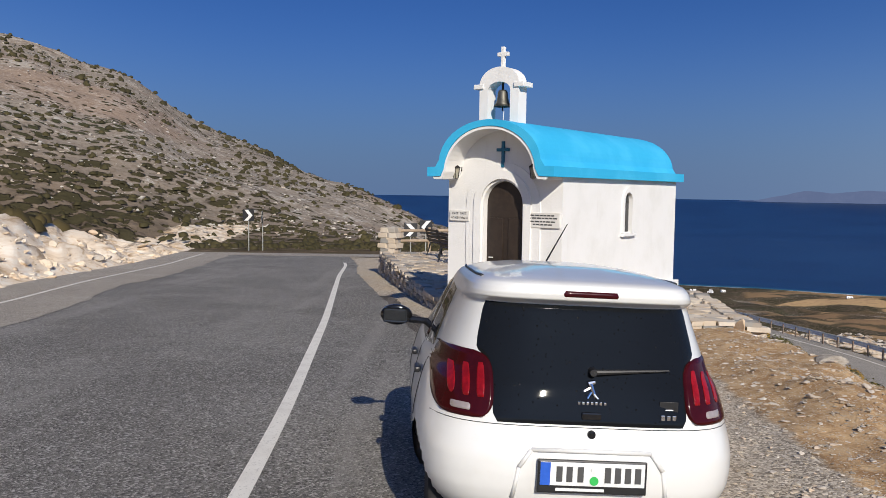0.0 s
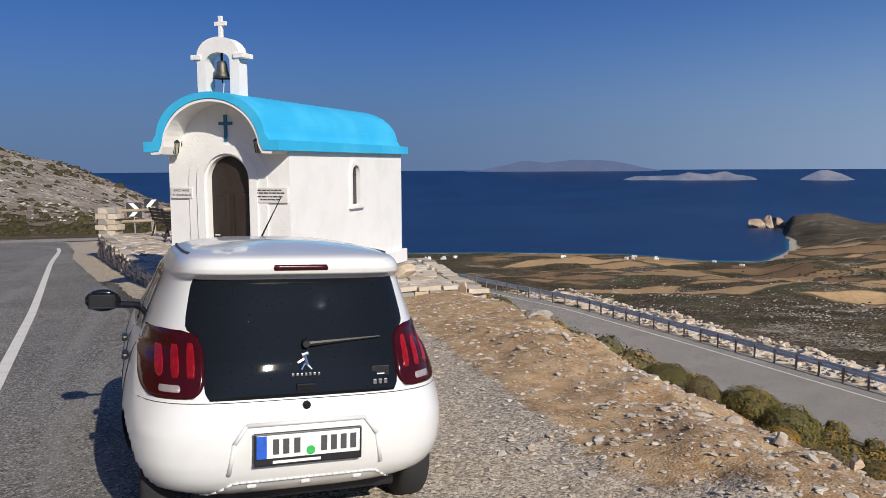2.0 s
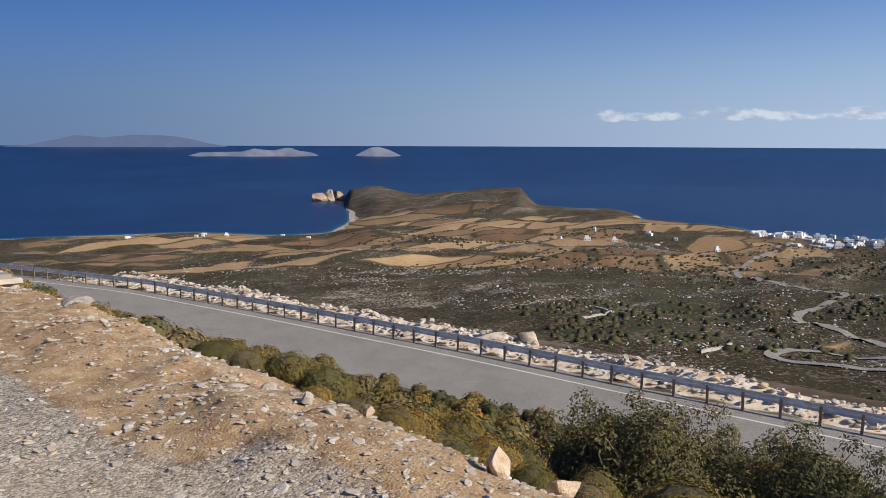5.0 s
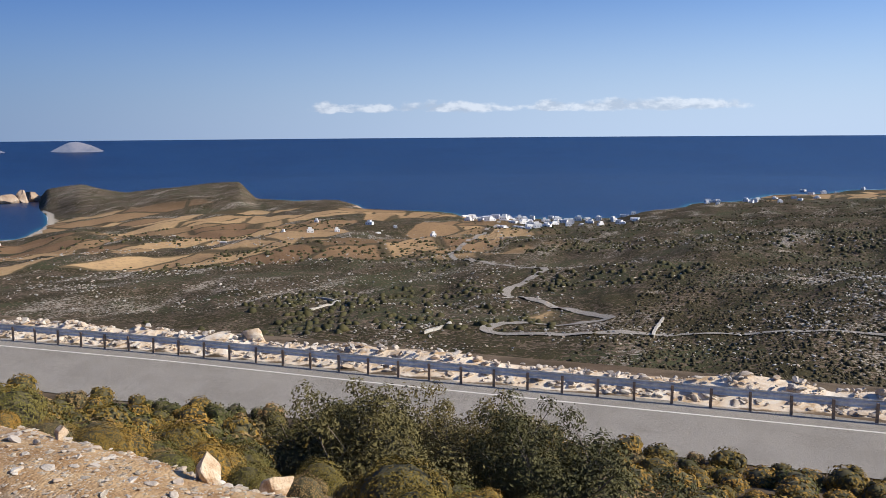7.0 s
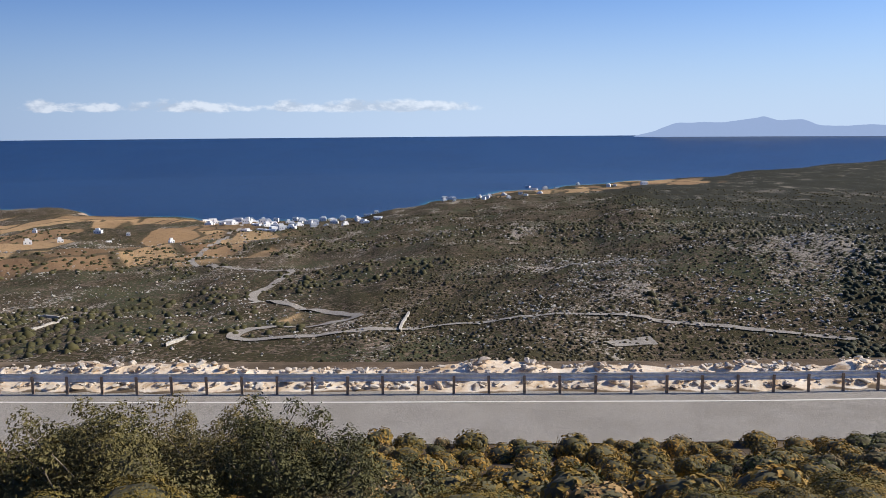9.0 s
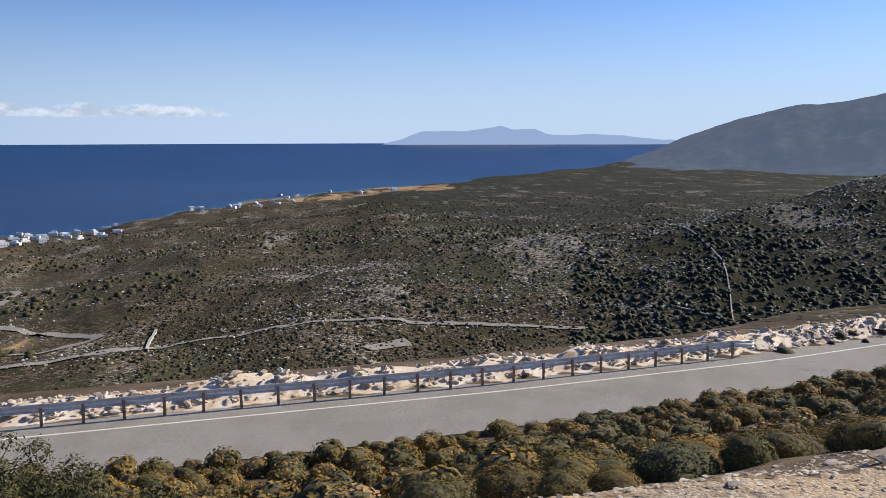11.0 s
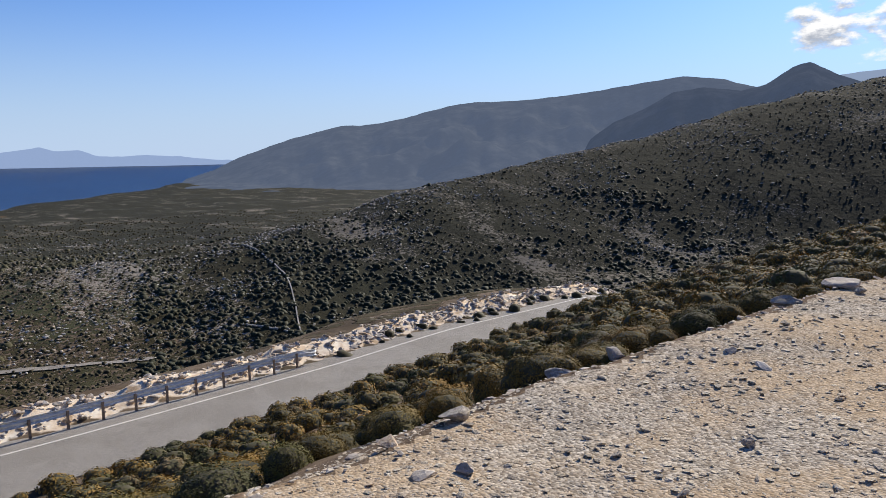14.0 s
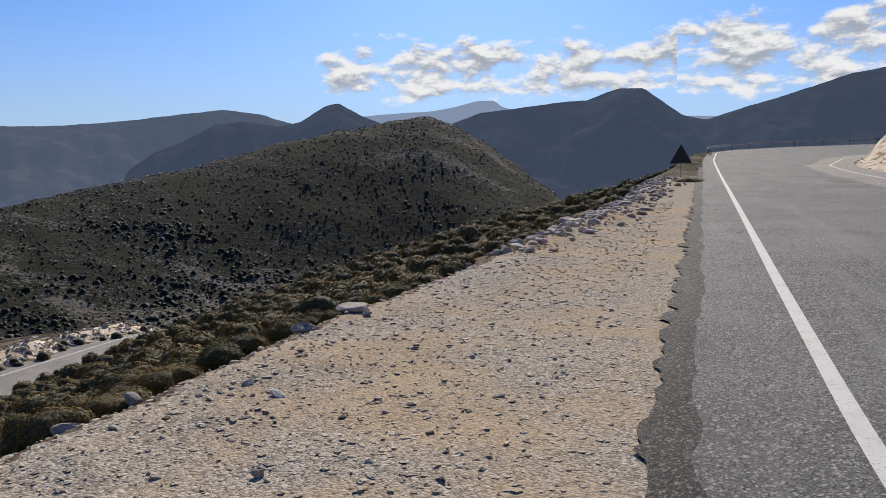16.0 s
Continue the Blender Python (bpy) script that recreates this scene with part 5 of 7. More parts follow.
def inside_poly(x, y, poly):
    hit = False
    for (x0, y0), (x1, y1) in zip(poly, poly[1:] + poly[:1]):
        if (y0 > y) != (y1 > y) and x < (x1 - x0) * (y - y0) / (y1 - y0) + x0:
            hit = not hit
    return hit


flag_floor = tagged(new("paving"), "irregular tawny and slate flagstone paving", "paving", kind="structure")
inv = CH.inverted()
for i in range(-6, 16):
    for j in range(0, 34):
        cx, cy = -2.6 + 0.52 * i + (0.26 if j % 2 else 0), 14.6 + 0.47 * j
        if not inside_poly(cx, cy, T_OUT):
            continue
        lc = inv @ Vector((cx, cy, 0))
        if abs(lc.x) < 1.2 and -2.3 < lc.y < 2.8:
            continue
        bm = bmesh.new()
        k = rnd.randint(5, 7)
        r0 = rnd.uniform(0.22, 0.30)
        pts = [(r0 * rnd.uniform(0.82, 1.12) * math.cos(2 * math.pi * q / k + 0.3), r0 * rnd.uniform(0.82, 1.12) * math.sin(2 * math.pi * q / k + 0.3)) for q in range(k)]
        extrude_outline(pts, 0.05, "z", -0.02, bm)
        ob = part("flagstone", bm, M_FLAGS, flag_floor)
        ob.matrix_world = pose(cx + rnd.uniform(-0.05, 0.05), cy + rnd.uniform(-0.05, 0.05), CH_BASE - 0.05 + rnd.uniform(0, 0.012), rnd.uniform(-1, 1), rnd.uniform(-1, 1), rnd.uniform(0, 360))
boulder = part("boulder", stone_bm(91, 0.5, 0.42, 0.36, 3, 0.15), M_ROCK_O, None, "", False)
boulder.matrix_world = pose(4.35, 15.6, CH_BASE + 0.14)
tagged(boulder, "rounded ochre boulder lying on the terrace flags", "boulder")

# pillar, rail fence and benches at the back of the terrace
M_PALEWOOD = simple("weathered_wood", (0.34, 0.26, 0.18), 0.8, 0.0, 10.0, 0.3)


def stone_pillar(x, y, rz):
    pil = thing("stone_pillar", pose(x, y, CH_BASE - 0.05, 0, 0, rz), "square pillar of pale squared stones", "pillar", "terrace pillars")
    part("core", box((0, 0, 0.46), (0.56, 0.46, 0.92), 0.01), M_MORTAR, pil)
    for lay in range(5):
        for sx in (-1, 1):
            for sy in (-1, 1):
                off = 0.05 if lay % 2 else -0.05
                ob = new("stone", BLOCKS[rnd.randrange(6)])
                ob.data = BLOCKS[rnd.randrange(6)]
                ob.parent = pil
                ob.matrix_basis = pose(sx * 0.16 + off * sx, sy * 0.13, 0.09 + 0.18 * lay, 0, 0, rnd.uniform(-2, 2)) @ Matrix.Diagonal((0.33 - off * sx * 0.2, 0.28, 0.175, 1))
    return pil


M_FLAGS_PALE = M_FLAGS
stone_pillar(-1.85, 29.1, -25)
stone_pillar(0.75, 29.9, -15)
fence = thing("rail_fence", pose(-1.85, 29.1, CH_BASE), "low fence of two weathered wooden rails", "fence")
for z in (0.38, 0.74):
    part("rail", rod((0.2, 0.06, z), (2.6, 0.78, z + 0.01), 0.05, 10), M_PALEWOOD, fence)
part("post", rod((1.35, 0.42, -0.05), (1.35, 0.42, 0.85), 0.055, 10), M_PALEWOOD, fence)


def bench(x, y, rz):
    b = thing("bench", pose(x, y, CH_BASE, 0, 0, rz), "dark wooden garden bench with cast iron sides", "bench", "terrace benches")
    for k in range(4):
        part("seat_slat", box((0, -0.18 + 0.11 * k, 0.43), (1.3, 0.085, 0.03), 0.006), M_DARKWOOD, b)
    for k in range(4):
        part("back_slat", box((0, 0.27 + 0.03 * k, 0.53 + 0.11 * k), (1.3, 0.03, 0.085), 0.006, pose(0, 0, 0, -14)), M_DARKWOOD, b)
    for sx in (-0.56, 0.56):
        part("leg", rod((sx, -0.22, 0), (sx, -0.14, 0.42), 0.026, 8), M_BLACK, b)
        part("leg", rod((sx, 0.32, 0), (sx, 0.2, 0.42), 0.026, 8), M_BLACK, b)
        part("side", rod((sx, 0.2, 0.4), (sx, 0.38, 0.92), 0.022, 8), M_BLACK, b)
        part("arm_rest", rod((sx, -0.22, 0.63), (sx, 0.28, 0.65), 0.022, 8), M_BLACK, b)
        part("arm_post", rod((sx, -0.2, 0.42), (sx, -0.22, 0.63), 0.02, 8), M_BLACK, b)


bench(-0.05, 27.4, 110)
bench(0.35, 25.0, 110)

# ---------------------------------------------------------------- signs
M_SIGNBLACK = simple("sign_black", (0.02, 0.02, 0.022), 0.5)
M_SIGNWHITE = simple("sign_white", (0.75, 0.75, 0.73), 0.5)
M_POLE = simple("grey_pole", (0.45, 0.45, 0.43), 0.5, 0.6)


def chevron_sign(x, y, turn, tall, flip=1, ground_to=None):
    z = ground_z(x, y) if ground_to is None else ground_to
    s = thing("chevron_sign", pose(x, y, z, 0, 0, turn), "black and white bend chevron board on a grey post", "road sign", "bend signs")
    part("post", rod((0, 0, -0.2), (0, 0, tall), 0.03, 10), M_POLE, s)
    brd = part("board", box((0, -0.04, tall - 0.38), (0.72, 0.02, 0.72), 0.004), M_SIGNBLACK, s)
    pts = [(-0.26, 0.33), (-0.02, 0.33), (0.28, 0.0), (-0.02, -0.33), (-0.26, -0.33), (0.04, 0.0)]
    bm = extrude_outline([(a * flip, b + tall - 0.38) for a, b in pts], 0.006, "y", -0.057)
    part("chevron", bm, M_SIGNWHITE, brd, "white chevron")


chevron_sign(-11.9, 50.2, -10, 2.55, 1)
chevron_sign(-11.2, 50.9, -70, 2.45, 1)
chevron_sign(-1.75, 44.0, 0, 1.85, 1)
chevron_sign(-0.95, 44.5, 20, 2.0, -1)
warn_y = -44.0
warn = thing("warning_sign", pose(-0.1, warn_y, ground_z(-0.1, warn_y), 0, 0, 178), "triangular warning sign seen from its dark back", "road sign")
part("post", rod((0, 0, -0.2), (0, 0, 1.75), 0.035, 10), M_POLE, warn)
tri = [(-0.55, 0.72), (0.55, 0.72), (0.0, 1.72)]
part("plate", extrude_outline(tri, 0.02, "y", -0.06), M_SIGNBLACK, warn, "dark triangular plate")
part("clamp", box((0, -0.03, 0.95), (0.5, 0.03, 0.04), 0.004), M_POLE, warn)
part("clamp", box((0, -0.03, 1.3), (0.3, 0.03, 0.04), 0.004), M_POLE, warn)

# ---------------------------------------------------------------- crash barriers


def w_beam(points, name, label, post_gap=1.33, top=0.82, rusty=False):
    """A galvanised W-beam on posts, along a line of (x, y, z)."""
    P = [Vector(p) for p in points]
    rail = thing(name, Matrix.Translation(P[0]), label, "crash barrier")
    prof = [(0.00, 0.0), (-0.03, 0.02), (-0.075, 0.05), (-0.075, 0.09), (-0.02, 0.135), (-0.02, 0.175), (-0.075, 0.22), (-0.075, 0.26), (-0.03, 0.29), (0.0, 0.31)]
    bm = bmesh.new()
    rows = []
    for i, p in enumerate(P):
        d = (P[min(i + 1, len(P) - 1)] - P[max(i - 1, 0)]).normalized()
        side = Vector((d.y, -d.x, 0)).normalized()
        rows.append([bm.verts.new(p - P[0] + side * a + Vector((0, 0, top - 0.31 + b))) for a, b in prof])
    for r0, r1 in zip(rows, rows[1:]):
        for a, b, c, d in zip(r0, r0[1:], r1[1:], r1):
            bm.faces.new((a, b, c, d))
    beam = part("beam", bm, M_STEEL, rail, "", True)
    sol = beam.modifiers.new("thickness", "SOLIDIFY")
    sol.thickness = 0.012
    post_me = None
    s, nxt = 0.0, 0.3
    for a, b in zip(P, P[1:]):
        L = (b - a).length
        while nxt < s + L:
            p = a + (b - a) * ((nxt - s) / L) - P[0]
            if post_me is None:
                o = part("post", box((0.03, 0, (top - 0.1) / 2 - 0.1), (0.05, 0.10, top + 0.1), 0.008), M_RUST, rail)
                post_me = o.data
            else:
                o = new("post", post_me)
                o.parent = rail
            o.matrix_basis = Matrix.Translation(p) @ pose(0, 0, 0, rnd.uniform(-1.5, 1.5), rnd.uniform(-1.5, 1.5), math.degrees(math.atan2(b.y - a.y, b.x - a.x)) - 90)
            nxt += post_gap
        s += L
    return rail


pts = [(float(rail_x(y)), y, LOW_Z - (0.55 if y < -21.4 else 0.0) * (-21.4 - y)) for y in np.arange(84, -22.6, -1.1)]
w_beam(pts, "crash_barrier", "galvanised steel crash barrier on slender posts beside the lower road")
ys = np.concatenate([np.arange(-88, -112, -2.0), np.arange(-112, -121, -0.8)])
pts = [(float(line_x(y)) + 0.8, y - 0.6, float(upper_plane(y)) - 0.02) for y in ys]
w_beam(pts, "crash_barrier", "galvanised steel crash barrier on the far bend", 4.0)

# ---------------------------------------------------------------- loose stone


M_ROCK_P = rock_material("pale_stone_chips", (0.38, 0.30, 0.20), (0.62, 0.52, 0.385), (0.80, 0.72, 0.59), 6.0, dull=0.5)


def scatter_stones(name, spots, mat, label, cat, seed=1, sub=1):
    """Many small stones as one mesh: (x, y, z, size) each."""
    base = []
    for s in range(8):
        bm = stone_bm(200 + seed * 10 + s, 1.0, 0.8, 0.5 if seed > 5 else (0.30 if seed > 3 else 0.17), sub, 0.3)
        bm.verts.ensure_lookup_table()
        base.append((np.array([v.co[:] for v in bm.verts]), np.array([[v.index for v in f.verts] for f in bm.faces])))
        bm.free()
    V, F, off = [], [], 0
    r = np.random.RandomState(seed)
    for x, y, z, size in spots:
        v, f = base[r.randint(8)]
        a = r.rand() * 6.28
        c, s_ = math.cos(a), math.sin(a)
        st = r.uniform(0.7, 1.3, 3) * size
        w = v * st
        tilt = r.uniform(-0.3, 0.3) * (0.3 if seed == 3 else 1.0)
        w = np.stack([w[:, 0] * c - w[:, 1] * s_, w[:, 0] * s_ + w[:, 1] * c, w[:, 2] + w[:, 0] * tilt], 1)
        V.append(w + (x, y, z))
        F.append(f + off)
        off += len(v)
    me = mesh_from(name, np.concatenate(V), np.concatenate(F), mat, False)
    return tagged(new(name, me), label, cat, kind="stuff")


r = np.random.RandomState(5)
N = 92000
rr_, aa_ = np.exp(r.uniform(math.log(1.7), math.log(30), N)), np.radians(r.uniform(-5, 190, N))
X, Y = rr_ * np.sin(aa_), rr_ * np.cos(aa_)
ok = (X > line_x(np.clip(Y, -190, 58)) + 1.0 + 0.5 * r.rand(N)) & (X < edge_x(np.clip(Y, -190, 58)) + 1.2)
ok &= ~((np.abs(X - 0.7) < 0.8) & (Y > 4.5) & (Y < 7.8)) & ~((X > -1) & (X < 5.7) & (Y > 14.2))
X, Y = X[ok], Y[ok]
Zs_ = land(X, Y)[0]
size = (0.008 + 0.050 * r.rand(len(X)) ** 5 + 0.013 * r.rand(len(X))) * np.clip(0.7 + np.hypot(X, Y) / 16, 0.8, 1.5)
scatter_stones("gravel", list(zip(X, Y, Zs_ + size * 0.04, size * 1.4)), M_ROCK_P, "loose grey and tan stone chips on the layby", "gravel", 3)

# flat broken slabs trodden into the layby
y = r.uniform(-26, 3.5, 3400)
x = line_x(y) + 1.7 + (edge_x(y) - line_x(y) - 1.6) * r.rand(3400)
scatter_stones("rubble", list(zip(x, y, land(x, y)[0] + 0.006, 0.028 + 0.075 * r.rand(3400) ** 3)), M_ROCK_P, "flat broken stones trodden into the layby", "rubble", 5)
# larger rubble along the lip of the layby
y = r.uniform(-16, 13, 360)
x = edge_x(y) + r.normal(0.0, 0.4, 360)
spots = list(zip(x, y, land(x, y)[0] + 0.01, 0.04 + 0.13 * r.rand(360) ** 3.5))
scatter_stones("rubble", spots, M_ROCK_W, "pale broken stones along the edge of the layby", "rubble", 4, 2)
# broken rock heaped along the verge before the bend
y = r.uniform(-42, -13, 900)
x = edge_x(y) + r.normal(-0.1, 0.45, 900)
scatter_stones("rubble", list(zip(x, y, land(x, y)[0] + 0.03, 0.06 + 0.34 * r.rand(900) ** 2.5)), M_ROCK_W, "grey and cream broken rock heaped along the verge", "rubble", 7, 2)
# stony spoil heaped towards the terrace
y = r.uniform(2.5, 13.6, 5200)
x = edge_x(y) - 2.4 + 3.6 * r.rand(5200) ** 0.8
keep = ~((np.abs(x - 0.7) < 1.0) & (y > 4.2) & (y < 8))
x, y = x[keep], y[keep]
scatter_stones("rubble", list(zip(x, y, land(x, y)[0] + 0.004, 0.018 + 0.10 * r.rand(len(x)) ** 5)), M_ROCK_W, "pale and ochre stones strewn over the spoil", "rubble", 5, 2)
# white rubble behind the lower barrier
y = r.uniform(-52, 80, 3400)
x = rail_x(y) + 0.45 + np.abs(r.normal(0, 1.0, 3400))
spots = list(zip(x, y, land(x, y)[0] + 0.05, 0.11 + 0.45 * r.rand(3400) ** 2.0))
scatter_stones("rubble", spots, M_ROCK_W, "white limestone rubble heaped behind the barrier", "rubble", 6, 2)
# rocks of the cut bank
y = np.where(r.rand(900) < 0.8, r.uniform(4, 46, 900), r.uniform(-110, -50, 900))
x = left_x(y) - 1.4 - np.abs(r.normal(0, 1.6, 900))
spots = list(zip(x, y, land(x, y)[0] + 0.02, 0.08 + 0.55 * r.rand(900) ** 3))
scatter_stones("rubble", spots, M_ROCK_C, "cream broken rock at the foot of the cutting", "rubble", 8, 2)

STONE_ME = {}


def single_stone(x, y, size, sx, sy, sz, seed, label, mat, cat="stone", rz=None, lift=0.25, tilt=(0, 0)):
    key = (seed, mat.name)
    if key not in STONE_ME:
        o = part("stone", stone_bm(seed, 1.0, 1.0, 1.0, 3, 0.2), mat, None)
        STONE_ME[key] = o.data
    else:
        o = new("stone", STONE_ME[key])
    o.name = cat.replace(" ", "_")
    o.matrix_world = pose(x, y, ground_z(x, y) + size * sz * lift, tilt[0], tilt[1], rz if rz is not None else seed * 40) @ Matrix.Diagonal((size * sx, size * sy, size * sz, 1))
    tagged(o, label, cat)


# single stones that stand out: place, size, shape
for k, (x, y, s_, a, b, c, mat, label) in enumerate([
    (3.86, 2.98, 0.26, 0.8, 0.6, 1.0, M_ROCK_O, "angular cream block at the layby edge"),
    (3.98, 2.60, 0.26, 0.95, 0.6, 0.85, M_ROCK_O, "squared ochre block with streaked face"),
    (3.07, -3.02, 0.10, 1.3, 1.0, 0.7, M_ROCK_W, "pale rounded stone lying on the gravel"),
    (3.72, -3.05, 0.15, 1.1, 0.9, 0.8, M_ROCK_O, "cream angular stone near the drop"),
    (3.72, -3.55, 0.19, 1.2, 0.9, 0.6, M_ROCK_G, "grey weathered stone near the drop"),
    (4.15, -5.75, 0.21, 1.2, 0.9, 0.75, M_ROCK_W, "white squared boulder on the verge"),
    (4.10, -5.05, 0.25, 1.4, 0.9, 0.5, M_ROCK_G, "flat grey boulder on the verge"),
    (2.29, -4.31, 0.08, 1.0, 0.8, 0.9, M_ROCK_W, "small upright white stone"),
    (2.22, -3.55, 0.07, 1.2, 0.9, 0.6, M_ROCK_W, "small white stone on gravel"),
    (3.16, -8.15, 0.14, 1.1, 0.9, 0.6, M_ROCK_G, "brown stone on the gravel"),
    (3.4, -8.4, 0.34, 1.5, 0.9, 0.4, M_ROCK_W, "long flat white slab at the verge"),
    (3.55, -7.6, 0.26, 1.3, 0.9, 0.5, M_ROCK_G, "grey boulder on the verge"),
    (3.13, -6.56, 0.09, 1.1, 0.9, 0.6, M_ROCK_G, "small tan stone on gravel"),
    (2.7, -3.72, 0.06, 1.2, 0.9, 0.6, M_ROCK_G, "small grey stone on gravel"),
    (4.15, 5.5, 0.16, 1.0, 0.8, 0.8, M_ROCK_W, "white angular stone on the spoil edge"),
    (3.92, 4.75, 0.15, 0.9, 0.8, 0.9, M_ROCK_W, "white angular stone on the spoil edge"),
    (4.0, 4.2, 0.15, 1.0, 0.8, 0.8, M_ROCK_O, "cream stone on the spoil edge"),
    (3.75, 4.1, 0.09, 1.1, 0.8, 0.6, M_ROCK_W, "small white stone on the spoil"),
    (5.6, 6.0, 0.20, 1.0, 0.8, 0.8, M_ROCK_W, "white stone among the shrubs"),
    (3.61, 8.26, 0.12, 1.4, 0.9, 0.5, M_ROCK_W, "flat pale stone on the spoil"),
    (5.1, 9.3, 0.25, 1.2, 0.9, 0.7, M_ROCK_W, "pale boulder at the edge of the spoil"),
    (4.9, 10.6, 0.43, 1.4, 1.0, 0.4, M_ROCK_G, "dark flat slab at the edge of the spoil"),
    (30.9, 22.2, 1.05, 1.2, 1.0, 0.9, M_ROCK_O, "large boulder with an orange face behind the barrier"),
    (16.2, -12.2, 0.37, 1.3, 1.0, 0.6, M_ROCK_W, "white rock among the cushion shrubs"),
    (13.2, -4.6, 0.72, 1.4, 1.0, 0.5, M_ROCK_W, "white rock among the cushion shrubs"),
    (2.5, -19.0, 0.42, 1.3, 1.0, 0.7, M_ROCK_W, "pale jutting rock at the verge"),
    (2.6, -17.4, 0.36, 1.5, 1.0, 0.5, M_ROCK_W, "pale jutting rock at the verge"),
    (2.2, -21.5, 0.45, 1.3, 1.0, 0.6, M_ROCK_G, "grey jutting rock at the verge"),
]):
    single_stone(x, y, s_, a, b, c, 300 + k % 9, label, mat, "boulder" if s_ > 0.2 else "stone")

# ---------------------------------------------------------------- shrubs
M_CUSHION = foliage("cushion_leaves", (0.135, 0.115, 0.038), (0.20, 0.162, 0.056), (0.235, 0.172, 0.064))
M_GREEN_L = foliage("green_leaves", (0.085, 0.092, 0.040), (0.14, 0.142, 0.060), (0.16, 0.142, 0.062))
M_GREY_L = foliage("grey_leaves", (0.15, 0.13, 0.095), (0.25, 0.21, 0.16), (0.18, 0.15, 0.11))
M_MASTIC = foliage("leathery_leaves", (0.09, 0.092, 0.056), (0.17, 0.16, 0.098), (0.13, 0.125, 0.075))
M_CORE = simple("leafy_twigs", (0.085, 0.072, 0.030), 0.95, 0.0, 9.0, 0.45, 0.5)
M_BARK = simple("grey_bark", (0.22, 0.18, 0.14), 0.9, 0.0, 14.0, 0.35, 0.5)


def leaf_cloud(lobes, count, size, seed, spread=0.13, up=0.12, slim=0.6, ruffle=0.24):
    """Small leaves over the outside of a few rounded lobes (x, y, z, rx, ry, rz)."""
    rs_ = np.random.RandomState(seed)
    L = np.array(lobes, float)
    area = (L[:, 3] * L[:, 4]) ** 0.9
    pick = rs_.choice(len(L), count, p=area / area.sum())
    d = rs_.normal(size=(count, 3))
    d[:, 2] = np.abs(d[:, 2]) * 1.1 - 0.25
    d /= np.linalg.norm(d, axis=1)[:, None]
    bumpy = 1 + 0.10 * np.sin(d[:, 0] * 7 + pick * 1.7) * np.sin(d[:, 1] * 6 + pick) + rs_.normal(0, spread, count) * 0.35
    c = L[pick, :3] + d * L[pick, 3:6] * bumpy[:, None]
    keep = c[:, 2] > 0.0
    c, d = c[keep], d[keep]
    n_ = len(c)
    nrm = d + rs_.normal(0, ruffle, (n_, 3)) + (0, 0, up)
    nrm /= np.linalg.norm(nrm, axis=1)[:, None]
    t = np.cross(nrm, rs_.normal(size=(n_, 3)))
    t /= np.linalg.norm(t, axis=1)[:, None]
    b = np.cross(nrm, t)
    s = size * rs_.uniform(0.6, 1.4, n_)[:, None]
    p0, p1, p2, p3 = c - t * s, c + b * s * slim + nrm * s * 0.15, c + t * s, c - b * s * slim + nrm * s * 0.15
    V = np.stack([p0, p1, p2, p3], 1).reshape(-1, 3)
    F = np.arange(n_ * 4).reshape(-1, 4)
    return V, F


def lobes_for(seed, n_, flat, wide=0.32):
    r_ = random.Random(seed)
    out = [(0, 0, 0.14, 0.41, 0.41, 0.42 * flat)]
    for k in range(n_):
        a = 6.283 * k / n_ + r_.uniform(-0.4, 0.4)
        q = r_.uniform(0.14, wide)
        s = r_.uniform(0.12, 0.20)
        out.append((q * math.cos(a), q * math.sin(a), r_.uniform(0.10, 0.38) * flat * (1.25 - 1.4 * q), s, s * r_.uniform(0.85, 1.15), s * r_.uniform(0.8, 1.05)))
    return out


def shrub_proto(seed, n_, flat, count, leaf, mat):
    lobes = lobes_for(seed, n_, flat)
    V, F = leaf_cloud(lobes, count, leaf, seed)
    crown = mesh_from("crown", V, F, mat, False)
    bm = bmesh.new()
    for x, y, z, a, b, c in lobes:
        bmesh.ops.create_icosphere(bm, subdivisions=2, radius=1.0, matrix=Matrix.Translation((x, y, z)) @ Matrix.Diagonal((a * 0.88, b * 0.88, c * 0.88, 1)))
    me = bpy.data.meshes.new("core")
    bm.to_mesh(me)
    bm.free()
    me.materials.append(M_CORE)
    return crown, me


PROTO = {
    "cushion": [shrub_proto(s, 8, 0.8, 7000, 0.0135, M_CUSHION) for s in (1, 2, 3, 4)],
    "green": [shrub_proto(s, 8, 0.9, 5600, 0.0165, M_GREEN_L) for s in (11, 12, 13)],
    "grey": [shrub_proto(s, 6, 0.9, 4200, 0.014, M_GREY_L) for s in (21, 22)],
}
SHRUB_LABEL = {"cushion": "rounded olive and ochre cushion shrub on the slope", "green": "dense dark green shrub on the slope", "grey": "dry grey-brown shrub on the slope"}


def shrub(kind, x, y, size, high, which, turn):
    crown, core = PROTO[kind][which % len(PROTO[kind])]
    z = ground_z(x, y) - 0.05 * size
    s = thing(kind + "_shrub", pose(x, y, z, 0, 0, turn), SHRUB_LABEL[kind], "shrub", "shrubs on the slope")
    for nm, me in (("crown", crown), ("core", core)):
        o = new(nm, me)
        o.parent = s
        o.matrix_basis = Matrix.Diagonal((size, size, size * high, 1))
    return s


